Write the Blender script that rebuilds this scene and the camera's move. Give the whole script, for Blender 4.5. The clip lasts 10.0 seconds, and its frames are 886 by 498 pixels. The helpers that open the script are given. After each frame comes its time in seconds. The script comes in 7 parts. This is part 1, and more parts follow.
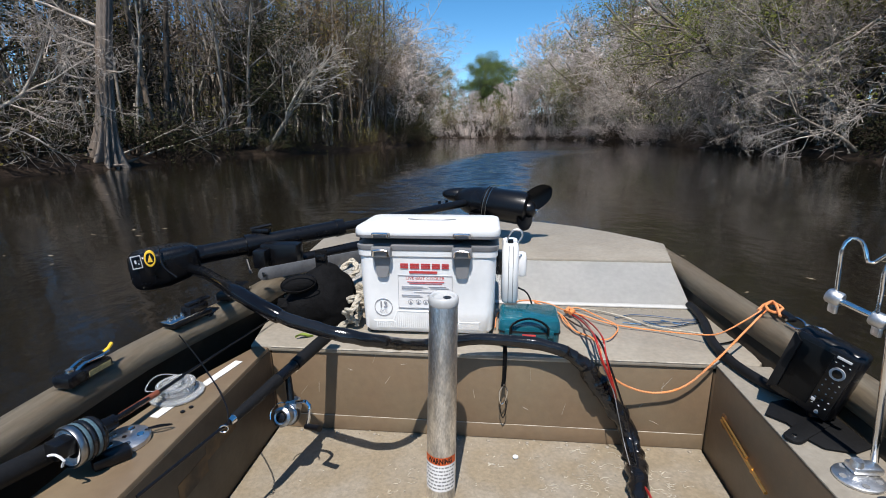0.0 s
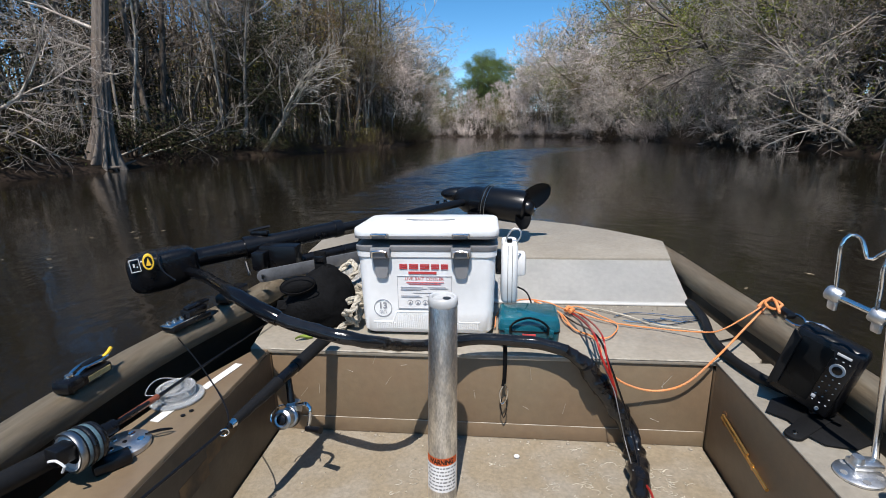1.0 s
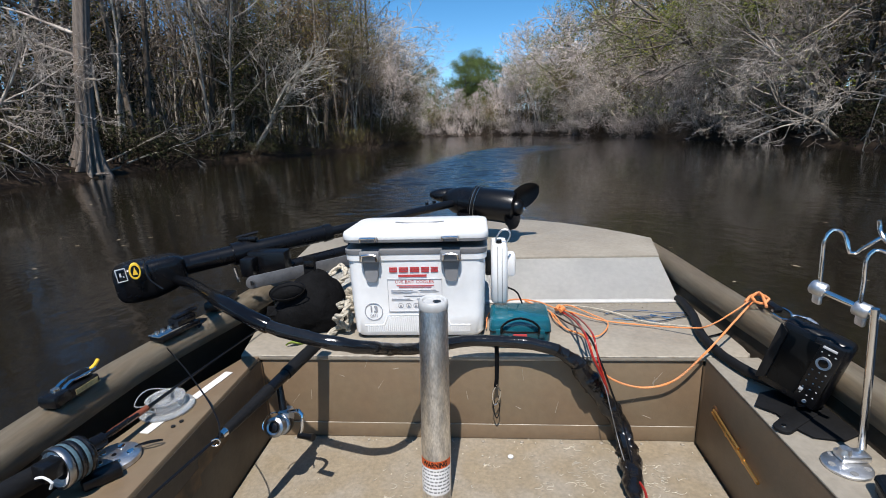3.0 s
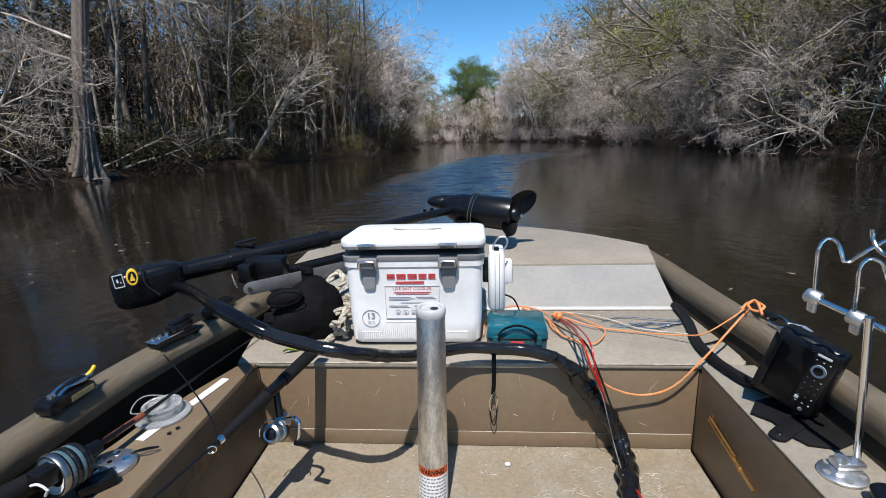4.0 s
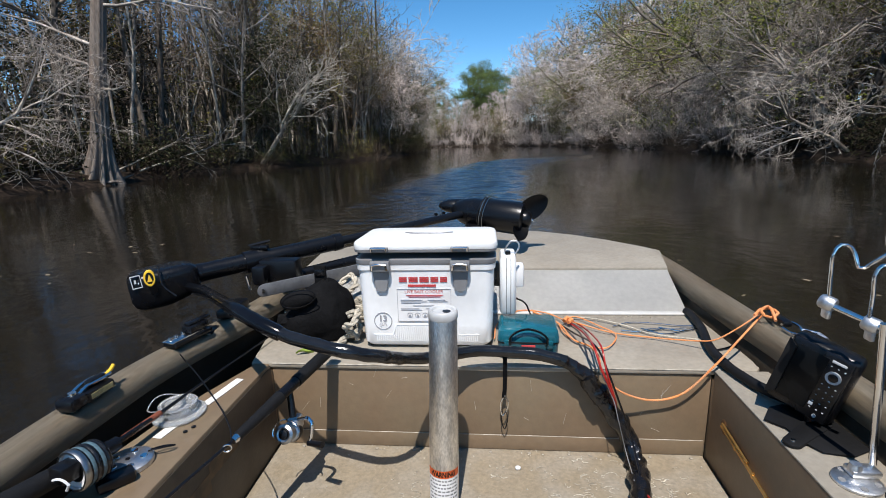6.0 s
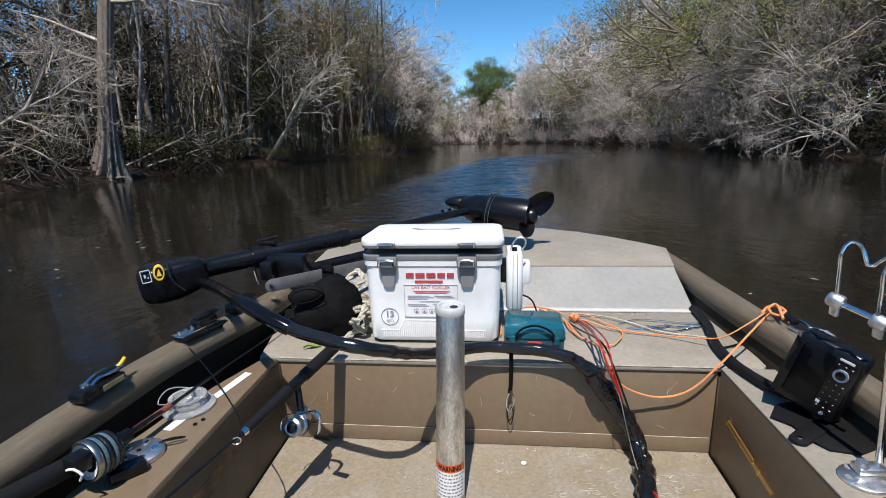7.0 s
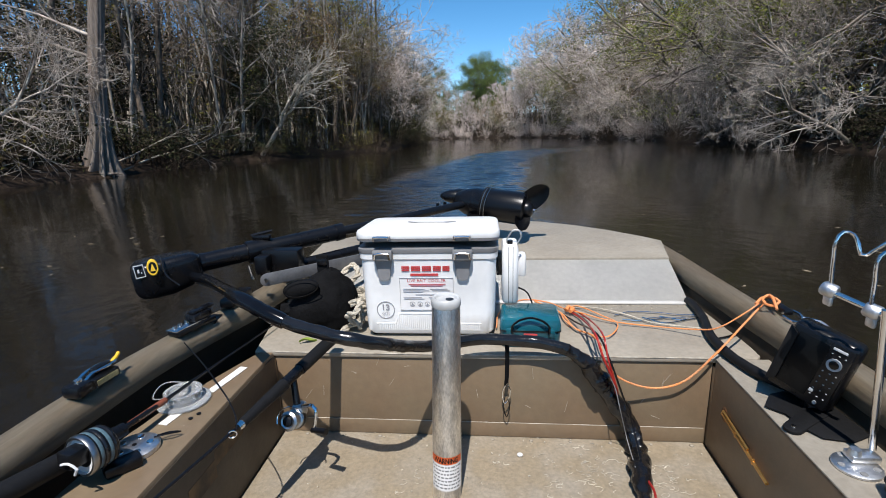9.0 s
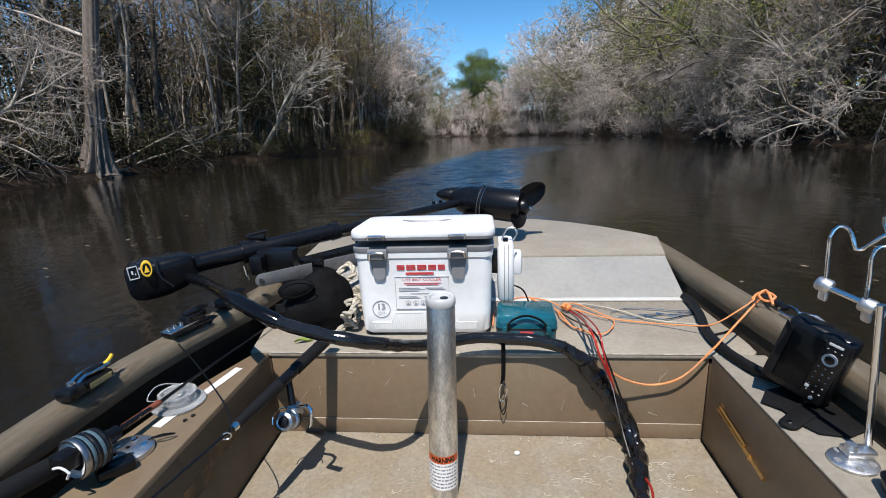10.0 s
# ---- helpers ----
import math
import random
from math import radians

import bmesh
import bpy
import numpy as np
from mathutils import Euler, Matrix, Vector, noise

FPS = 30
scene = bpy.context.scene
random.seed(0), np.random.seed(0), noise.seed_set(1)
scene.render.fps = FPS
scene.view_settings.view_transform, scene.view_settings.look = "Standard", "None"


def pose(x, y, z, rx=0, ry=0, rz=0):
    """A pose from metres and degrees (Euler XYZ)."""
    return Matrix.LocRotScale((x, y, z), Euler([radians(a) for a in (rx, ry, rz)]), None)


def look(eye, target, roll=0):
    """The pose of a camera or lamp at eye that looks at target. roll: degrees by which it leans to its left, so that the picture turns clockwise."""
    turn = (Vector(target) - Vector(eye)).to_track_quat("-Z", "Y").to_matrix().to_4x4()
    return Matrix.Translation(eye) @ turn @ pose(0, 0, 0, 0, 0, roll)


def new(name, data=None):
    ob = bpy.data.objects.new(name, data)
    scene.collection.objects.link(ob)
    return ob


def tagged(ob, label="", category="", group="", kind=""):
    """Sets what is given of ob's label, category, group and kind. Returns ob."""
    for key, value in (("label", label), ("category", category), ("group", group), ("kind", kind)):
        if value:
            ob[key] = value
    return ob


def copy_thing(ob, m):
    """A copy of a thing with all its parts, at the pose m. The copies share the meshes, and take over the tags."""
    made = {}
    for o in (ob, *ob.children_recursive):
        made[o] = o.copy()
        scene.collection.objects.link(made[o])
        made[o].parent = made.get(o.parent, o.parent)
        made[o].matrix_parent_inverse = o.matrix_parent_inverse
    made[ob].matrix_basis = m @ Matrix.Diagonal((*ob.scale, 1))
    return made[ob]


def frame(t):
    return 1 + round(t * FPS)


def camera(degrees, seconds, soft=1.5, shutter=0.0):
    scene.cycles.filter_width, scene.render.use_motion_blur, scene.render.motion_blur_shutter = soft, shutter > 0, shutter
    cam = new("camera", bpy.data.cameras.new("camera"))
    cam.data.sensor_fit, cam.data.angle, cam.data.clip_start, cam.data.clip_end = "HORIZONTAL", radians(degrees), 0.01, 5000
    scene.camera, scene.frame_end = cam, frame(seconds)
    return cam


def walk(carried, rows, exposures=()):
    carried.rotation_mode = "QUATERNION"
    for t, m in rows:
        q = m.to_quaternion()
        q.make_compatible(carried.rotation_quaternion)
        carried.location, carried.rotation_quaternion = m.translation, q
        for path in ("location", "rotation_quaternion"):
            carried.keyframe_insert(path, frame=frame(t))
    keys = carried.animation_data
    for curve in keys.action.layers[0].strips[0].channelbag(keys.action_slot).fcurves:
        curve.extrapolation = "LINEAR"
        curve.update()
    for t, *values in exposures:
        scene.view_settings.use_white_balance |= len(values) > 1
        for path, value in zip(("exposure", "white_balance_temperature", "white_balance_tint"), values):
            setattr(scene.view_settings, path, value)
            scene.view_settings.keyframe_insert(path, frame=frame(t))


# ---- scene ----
# ---- camera and its way, boat-fixed axes: x starboard, y to the bow, z up ----
PATH = [
    (0, (0.002, -0.013, 0.759), (-0.199, 1.923, 0.299), -0.3),
    (0.5, (0.002, -0.013, 0.763), (-0.202, 1.922, 0.301), -0.5),
    (1, (0.002, -0.011, 0.762), (-0.195, 1.924, 0.297), -0.9),
    (1.5, (0.005, -0.01, 0.759), (-0.186, 1.926, 0.294), -1.3),
    (2, (0.007, -0.006, 0.76), (-0.173, 1.929, 0.289), -1.7),
    (2.5, (0.006, -0.007, 0.764), (-0.163, 1.929, 0.292), -2.0),
    (4, (0.006, -0.012, 0.77), (-0.145, 1.933, 0.327), -1.7),
    (4.5, (0.006, -0.013, 0.769), (-0.151, 1.933, 0.336), -1.6),
    (5, (0.004, -0.015, 0.77), (-0.161, 1.932, 0.343), -1.6),
    (5.5, (0.003, -0.018, 0.771), (-0.174, 1.929, 0.348), -1.6),
    (7, (-0.003, -0.026, 0.77), (-0.212, 1.915, 0.333), -1.4),
    (7.5, (-0.005, -0.028, 0.765), (-0.216, 1.911, 0.324), -1.3),
    (8, (-0.001, -0.025, 0.767), (-0.213, 1.912, 0.315), -1.5),
    (8.5, (-0.002, -0.026, 0.765), (-0.205, 1.912, 0.312), -1.5),
    (9, (-0.003, -0.025, 0.765), (-0.194, 1.912, 0.308), -1.6),
    (9.5, (-0.002, -0.023, 0.765), (-0.184, 1.914, 0.304), -1.8),
    (10, (0.004, -0.02, 0.764), (-0.181, 1.917, 0.3), -2.1),
]
TRIM = Matrix.Rotation(radians(1.2), 4, "X")  # the boat rides bow-high by this
cam = camera(84.0, 10.0, soft=0.95)
walk(cam, [(t, look(eye, target, roll)) for t, eye, target, roll in PATH],
     exposures=[(0.0, 0.33), (10.0, 0.33)])

# ---- light ----
SUN_WAY = Vector((0.015, 0.47, -0.87)).normalized()
sun_data = bpy.data.lights.new("sun", "SUN")
sun_data.energy, sun_data.angle, sun_data.color = 5.0, radians(0.55), (1.0, 0.957, 0.915)
sun = new("sun", sun_data)
sun.matrix_basis = look((0, 0, 30), Vector((0, 0, 30)) + SUN_WAY)
world = bpy.data.worlds.new("sky")
scene.world = world
world.use_nodes = True
wn = world.node_tree.nodes
sky = wn.new("ShaderNodeTexSky")
sky.sky_type, sky.sun_disc = "NISHITA", False
sky.sun_elevation = math.asin(-SUN_WAY.z)
sky.sun_rotation = math.atan2(-SUN_WAY.x, -SUN_WAY.y)
sky.air_density, sky.dust_density, sky.ozone_density = 0.6, 0.0, 1.0
clear = wn.new("ShaderNodeHueSaturation")  # a dry, deep blue spring sky
clear.inputs["Hue"].default_value, clear.inputs["Saturation"].default_value = 0.492, 1.30
world.node_tree.links.new(sky.outputs[0], clear.inputs["Color"])
world.node_tree.links.new(clear.outputs[0], wn["Background"].inputs[0])
wn["Background"].inputs[1].default_value = 0.15


# ---- materials ----
def material(name, base, rough=0.6, metal=0.0, grain=40.0, vary=0.18, blot=3.0, blot_vary=0.2, bump=0.0, bump_scale=120.0,
             second=None, spec=0.5, coat=0.0, random_vary=0.0, rough_vary=0.1, stretch=(1, 1, 1), island=0.0, sheer=0.0):
    """Two scales of colour variation, roughness variation and fine relief."""
    m = bpy.data.materials.new(name)
    m.use_nodes = True
    nt = m.node_tree
    n, l = nt.nodes, nt.links
    b = n["Principled BSDF"]
    co = n.new("ShaderNodeTexCoord")
    mp = n.new("ShaderNodeMapping")
    mp.inputs["Scale"].default_value = stretch
    l.new(co.outputs["Object"], mp.inputs[0])

    def noise_tex(scale, detail=4.0):
        t = n.new("ShaderNodeTexNoise")
        t.inputs["Scale"].default_value, t.inputs["Detail"].default_value = scale, detail
        l.new(mp.outputs[0], t.inputs["Vector"])
        return t
    fine, coarse = noise_tex(grain), noise_tex(blot, 6.0)

    def spread(src, lo, hi, a=0.3, c=0.7):
        r = n.new("ShaderNodeMapRange")
        r.inputs[1].default_value, r.inputs[2].default_value, r.inputs[3].default_value, r.inputs[4].default_value = a, c, lo, hi
        l.new(src, r.inputs[0])
        return r.outputs[0]
    mix = n.new("ShaderNodeMix")
    mix.data_type = "RGBA"
    mix.inputs[6].default_value = (*base, 1)
    mix.inputs[7].default_value = (*(second or [c * 0.75 for c in base]), 1)
    l.new(spread(coarse.outputs[0], 0, 1, 0.42, 0.68), mix.inputs[0])
    val = spread(fine.outputs[0], 1 - vary, 1 + vary)
    big = spread(coarse.outputs[0], 1 + blot_vary, 1 - blot_vary)

    def times(a, c):
        k = n.new("ShaderNodeMath")
        k.operation = "MULTIPLY"
        l.new(a, k.inputs[0])
        l.new(c, k.inputs[1])
        return k.outputs[0]
    val = times(val, big)
    if random_vary:
        oi = n.new("ShaderNodeObjectInfo")
        val = times(val, spread(oi.outputs["Random"], 1 - random_vary, 1 + random_vary, 0, 1))
    if island:
        ge = n.new("ShaderNodeNewGeometry")
        val = times(val, spread(ge.outputs["Random Per Island"], 1 - island, 1 + island, 0, 1))
    hsv = n.new("ShaderNodeHueSaturation")
    l.new(mix.outputs[2], hsv.inputs["Color"])
    l.new(val, hsv.inputs["Value"])
    l.new(hsv.outputs[0], b.inputs["Base Color"])
    l.new(spread(coarse.outputs[0], max(rough - rough_vary, 0.02), min(rough + rough_vary, 1)), b.inputs["Roughness"])
    b.inputs["Metallic"].default_value = metal
    b.inputs["Specular IOR Level"].default_value = spec
    b.inputs["Coat Weight"].default_value = coat
    if sheer:
        b.inputs["Transmission Weight"].default_value = sheer
    if bump:
        bt = noise_tex(bump_scale, 5.0)
        bn = n.new("ShaderNodeBump")
        bn.inputs["Strength"].default_value, bn.inputs["Distance"].default_value = bump, 0.01
        l.new(bt.outputs[0], bn.inputs["Height"])
        l.new(bn.outputs[0], b.inputs["Normal"])
    return m


OLIVE = material("olive_paint", (0.174, 0.120, 0.073), 0.5, 0, 60, 0.06, 5, 0.10, 0.05, 90, second=(0.195, 0.148, 0.092), rough_vary=0.12)
# two darkened hull paints: shade mixed into the colour, with stains in the second
SIDE_SHADED = material("shaded_side_paint", (0.085, 0.064, 0.042), 0.6, 0, 60, 0.1, 6, 0.15, 0.05, 90)
STAINED_SHADED = material("stained_shaded_paint", (0.042, 0.031, 0.021), 0.55, 0, 60, 0.15, 8, 0.3, 0.05, 90, second=(0.062, 0.044, 0.027))
FLOOR = material("worn_floor_paint", (0.25, 0.205, 0.143), 0.6, 0, 150, 0.16, 11, 0.18, 0.14, 220, second=(0.345, 0.30, 0.235))
DECK = material("faded_deck_paint", (0.245, 0.212, 0.165), 0.6, 0, 90, 0.10, 7, 0.12, 0.10, 150, second=(0.315, 0.28, 0.225))
GUNWALE = material("faded_gunwale_paint", (0.225, 0.178, 0.122), 0.5, 0, 160, 0.14, 22, 0.15, 0.08, 160, second=(0.33, 0.285, 0.215), stretch=(1, 0.12, 1))
BARE_GREY = material("chalky_grey_paint", (0.53, 0.515, 0.48), 0.6, 0, 70, 0.06, 7, 0.05, 0.06, 140, second=(0.50, 0.49, 0.46))
ALUMINIUM = material("dull_aluminium", (0.74, 0.74, 0.74), 0.42, 1.0, 160, 0.12, 22, 0.16, 0.08, 240, second=(0.58, 0.58, 0.58), rough_vary=0.12)
BRUSHED = material("brushed_aluminium", (0.74, 0.73, 0.715), 0.38, 1.0, 420, 0.22, 60, 0.22, 0.14, 260, second=(0.54, 0.535, 0.53), rough_vary=0.10, stretch=(1, 1, 0.3))
# pale paint for real scratches and for the edge highlights
WORN_LIT = material("worn_lit_paint", (0.36, 0.32, 0.26), 0.5, 0, 90, 0.2, 30, 0.25, second=(0.33, 0.28, 0.21))
TAPE_BLACK = material("crinkled_black_tape", (0.008, 0.008, 0.009), 0.15, 0, 60, 0.2, 20, 0.2, 0.9, 26)
SLEEVE = material("black_vinyl_sleeve", (0.004, 0.004, 0.005), 0.16, 0, 40, 0.2, 14, 0.2, 0.06, 30, spec=0.3)
DULL_STEEL = material("dull_steel", (0.42, 0.43, 0.44), 0.3, 1.0, 80, 0.1, 14, 0.15)
YELLOWED = material("yellowed_print", (0.36, 0.29, 0.13), 0.55, 0, 220, 0.3, 40, 0.25)
CHROME = material("chromed_steel", (0.75, 0.75, 0.75), 0.16, 1.0, 80, 0.05, 10, 0.05)
BRASS = material("brass", (0.80, 0.46, 0.14), 0.42, 1.0, 80, 0.1, 10, 0.2)
RUST = material("rust_stain", (0.19, 0.085, 0.028), 0.8, 0, 200, 0.3, 60, 0.4, second=(0.12, 0.07, 0.035))
ARM_GREY = material("satin_grey_aluminium", (0.17, 0.17, 0.175), 0.5, 0.35, 160, 0.08, 22, 0.1)
WHITE = material("white_moulded_plastic", (0.79, 0.79, 0.78), 0.38, 0, 60, 0.02, 5, 0.03)
NYLON = material("greyed_nylon", (0.52, 0.52, 0.51), 0.4, 0, 60, 0.08, 12, 0.15)
GASKET = material("grey_gasket", (0.20, 0.20, 0.20), 0.6, 0, 60, 0.05)
LATCH = material("grey_plastic", (0.21, 0.21, 0.215), 0.35, 0, 60, 0.05)
PAPER = material("printed_label", (0.78, 0.77, 0.76), 0.5, 0, 60, 0.02, 5, 0.02)
INK_PALE = material("pale_grey_ink", (0.40, 0.40, 0.42), 0.5)
INK_RED = material("red_ink", (0.50, 0.05, 0.05), 0.5)
INK_GREY = material("grey_ink", (0.26, 0.26, 0.28), 0.5)
INK_ORANGE = material("orange_ink", (0.58, 0.095, 0.018), 0.5)
BLACK = material("black_plastic", (0.0045, 0.0045, 0.0055), 0.3, 0, 90, 0.15, 8, 0.15, 0.04, 200, spec=0.36)
BLACK_GLOSS = material("black_gloss_sleeve", (0.010, 0.010, 0.011), 0.14, 0, 60, 0.2, 20, 0.2, 0.3, 34)
BLACK_RUBBER = material("black_rubber", (0.008, 0.008, 0.0085), 0.6, 0, 150, 0.2, 10, 0.2, 0.05, 300, spec=0.2)
BLACK_CLOTH = material("black_nylon_cloth", (0.005, 0.005, 0.0055), 0.9, 0, 300, 0.3, 9, 0.3, 0.4, 60, spec=0.12)
SCREEN = material("dark_screen_glass", (0.005, 0.0055, 0.006), 0.3, 0, 30, 0.02, 4, 0.05, spec=0.15)
KEY = material("pale_key_print", (0.42, 0.43, 0.44), 0.5)
TEAL = material("teal_translucent_plastic", (0.014, 0.13, 0.175), 0.13, 0, 50, 0.08, 8, 0.12, spec=0.5, sheer=0.25)
YELLOW = material("yellow_plastic", (0.72, 0.44, 0.03), 0.45, 0, 60, 0.05)
ROPE_TAN = material("pale_braided_rope", (0.50, 0.45, 0.36), 0.9, 0, 300, 0.25, 20, 0.2, 0.6, 220)
CORD_ORANGE = material("orange_cord", (0.74, 0.25, 0.075), 0.75, 0, 400, 0.2, 30, 0.15, 0.5, 400, second=(0.80, 0.36, 0.16))
WIRE_RED = material("red_wire", (0.30, 0.016, 0.012), 0.4)
TAPE = material("white_tape", (0.72, 0.71, 0.67), 0.6, 0, 50, 0.05, 20, 0.1)
CORK = material("brown_rod_blank", (0.17, 0.052, 0.028), 0.3, 0, 90, 0.15)
LINE_BLUE = material("wound_line", (0.09, 0.15, 0.18), 0.3, 0, 200, 0.2)
CLEAR = material("clear_plastic", (0.85, 0.87, 0.87), 0.12, 0, 50, 0.03, 8, 0.03, sheer=0.75)
FROSTED = material("frosted_clear_plastic", (0.88, 0.89, 0.89), 0.12, 0, 50, 0.03, 8, 0.03, sheer=0.8)
BARK_BLEACHED = material("bleached_dead_wood", (0.47, 0.43, 0.37), 0.9, 0, 30, 0.25, 3, 0.2, second=(0.34, 0.305, 0.26), island=0.3, spec=0.12)
BARK_PALE = material("pale_grey_bark", (0.38, 0.335, 0.28), 0.9, 0, 30, 0.3, 3, 0.25, second=(0.30, 0.255, 0.215), random_vary=0.25, island=0.3, spec=0.12)
BARK_DARK = material("dark_bark", (0.115, 0.092, 0.072), 0.92, 0, 25, 0.3, 2.5, 0.3, 0.5, 30, second=(0.17, 0.15, 0.128), random_vary=0.35, stretch=(1, 1, 0.25), spec=0.12)
BARK_CYPRESS = material("fluted_cypress_bark", (0.17, 0.135, 0.11), 0.92, 0, 30, 0.3, 3, 0.3, 0.8, 22, second=(0.26, 0.225, 0.195), stretch=(1, 1, 0.15), spec=0.12)
TWIG = material("pale_twigs", (0.46, 0.405, 0.35), 0.9, 0, 20, 0.25, 2, 0.2, second=(0.22, 0.185, 0.155), random_vary=0.3, island=0.35, spec=0.12)
TWIG_DIM = material("dim_brown_twigs", (0.20, 0.165, 0.135), 0.9, 0, 20, 0.25, 2, 0.2, second=(0.13, 0.105, 0.085), random_vary=0.3, island=0.4, spec=0.12)
TWIG_PINK = material("pinkish_grey_twigs", (0.62, 0.53, 0.475), 0.9, 0, 20, 0.2, 2, 0.2, second=(0.42, 0.355, 0.31), random_vary=0.2, island=0.35, spec=0.12)
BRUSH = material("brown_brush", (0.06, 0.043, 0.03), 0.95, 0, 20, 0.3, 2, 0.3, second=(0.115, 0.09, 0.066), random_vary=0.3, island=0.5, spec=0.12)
LEAF_OLIVE = material("olive_leaves", (0.17, 0.152, 0.032), 0.75, 0, 8, 0.3, 1.5, 0.3, second=(0.14, 0.104, 0.036), random_vary=0.4, island=0.45, spec=0.12)
LEAF_GREEN = material("green_leaves", (0.19, 0.20, 0.036), 0.7, 0, 8, 0.3, 1.5, 0.3, second=(0.13, 0.145, 0.045), random_vary=0.25, island=0.4, spec=0.12)
LEAF_PINE = material("bright_pine_needles", (0.125, 0.165, 0.05), 0.7, 0, 8, 0.3, 1.5, 0.3, second=(0.15, 0.19, 0.07), island=0.4, spec=0.12)
# leaf colour with the shade low in the woods already in it
LEAF_SHADED = material("shaded_evergreen_leaves", (0.030, 0.034, 0.013), 0.6, 0, 8, 0.3, 1.5, 0.3, second=(0.05, 0.046, 0.02), random_vary=0.3, island=0.5, spec=0.12)
LEAF_RUST = material("rusty_leaves", (0.19, 0.115, 0.05), 0.8, 0, 8, 0.3, 1.5, 0.3, second=(0.14, 0.10, 0.05), random_vary=0.25, island=0.4, spec=0.12)
LITTER = material("leaf_litter", (0.026, 0.018, 0.013), 0.95, 0, 14, 0.4, 1.2, 0.4, 0.8, 12, second=(0.045, 0.032, 0.022), spec=0.12)
FLOAT_LEAF = material("floating_leaf", (0.35, 0.27, 0.17), 0.8, 0, 30, 0.3)


def water_material():
    """Dark water with long faint ripples, rougher where the wind ruffles a streak of it."""
    m = bpy.data.materials.new("dark_river_water")
    m.use_nodes = True
    n, l = m.node_tree.nodes, m.node_tree.links
    b = n["Principled BSDF"]
    b.inputs["Base Color"].default_value = (0.0085, 0.0068, 0.0044, 1)
    b.inputs["IOR"].default_value = 1.33
    co = n.new("ShaderNodeTexCoord")
    at = n.new("ShaderNodeSeparateXYZ")
    l.new(co.outputs["Object"], at.inputs[0])

    def calc(op, a, c=0.0):
        k = n.new("ShaderNodeMath")
        k.operation = op
        for i, v in enumerate((a, c)):
            if isinstance(v, float):
                k.inputs[i].default_value = v
            else:
                l.new(v, k.inputs[i])
        return k.outputs[0]

    def ramp(v, a, c, lo=0.0, hi=1.0):
        r = n.new("ShaderNodeMapRange")
        r.interpolation_type = "SMOOTHSTEP"
        for i, q in enumerate((a, c, lo, hi)):
            r.inputs[i + 1].default_value = q
        l.new(v, r.inputs[0])
        return r.outputs[0]

    def noise_tex(scale, st, detail=3.0):
        mp = n.new("ShaderNodeMapping")
        mp.inputs["Scale"].default_value = st
        l.new(co.outputs["Object"], mp.inputs[0])
        t = n.new("ShaderNodeTexNoise")
        t.inputs["Scale"].default_value, t.inputs["Detail"].default_value = scale, detail
        l.new(mp.outputs[0], t.inputs["Vector"])
        return t.outputs[0]
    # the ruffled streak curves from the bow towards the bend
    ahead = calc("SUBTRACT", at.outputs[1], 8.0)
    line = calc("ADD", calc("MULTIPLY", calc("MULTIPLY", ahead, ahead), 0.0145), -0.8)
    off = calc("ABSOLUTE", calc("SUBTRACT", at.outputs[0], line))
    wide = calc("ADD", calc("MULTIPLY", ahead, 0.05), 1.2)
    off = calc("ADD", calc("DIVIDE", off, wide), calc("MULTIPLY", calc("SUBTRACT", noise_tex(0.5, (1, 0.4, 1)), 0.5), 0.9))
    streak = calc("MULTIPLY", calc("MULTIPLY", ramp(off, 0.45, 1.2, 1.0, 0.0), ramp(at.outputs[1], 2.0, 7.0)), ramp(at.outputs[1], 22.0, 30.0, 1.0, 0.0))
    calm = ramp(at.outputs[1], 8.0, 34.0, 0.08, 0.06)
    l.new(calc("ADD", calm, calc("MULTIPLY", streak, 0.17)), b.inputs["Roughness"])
    prev = None
    for scale, strength, st, reach in ((1.6, 0.05, (1, 0.55, 1), 0.25), (9.0, 0.09, (1, 0.7, 1), 0.04)):
        bn = n.new("ShaderNodeBump")
        bn.inputs["Distance"].default_value = reach
        bn.inputs["Strength"].default_value = strength
        l.new(noise_tex(scale, st), bn.inputs["Height"])
        if prev:
            l.new(prev.outputs[0], bn.inputs["Normal"])
        prev = bn
    l.new(prev.outputs[0], b.inputs["Normal"])
    return m


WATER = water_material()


# ---- mesh helpers ----
def finish(me, mat, smooth=40.0):
    me.materials.append(mat)
    if smooth:
        me.shade_smooth()
        me.set_sharp_from_angle(angle=radians(smooth))
    return me


def thing(name, label, category, m=None, group="", kind="", aboard=True):
    """A thing; m is its place in the boat's axes if it is aboard."""
    ob = new(name)
    ob.empty_display_size = 0.05
    ob.matrix_basis = (TRIM if aboard else Matrix()) @ (m or Matrix())
    return tagged(ob, label, category, group, kind)


def above(ob):
    m = Matrix()
    while ob:
        m = ob.matrix_basis @ m
        ob = ob.parent
    return m


def part(name, bm, mat, parent, label="", smooth=40.0):
    """One mesh object under a thing or a part; bm is in the boat's axes."""
    me = bpy.data.meshes.new(name)
    bmesh.ops.transform(bm, matrix=above(parent).inverted() @ TRIM, verts=bm.verts)
    bm.normal_update()
    bm.to_mesh(me)
    bm.free()
    ob = new(name, finish(me, mat, smooth))
    ob.parent = parent
    return tagged(ob, label)


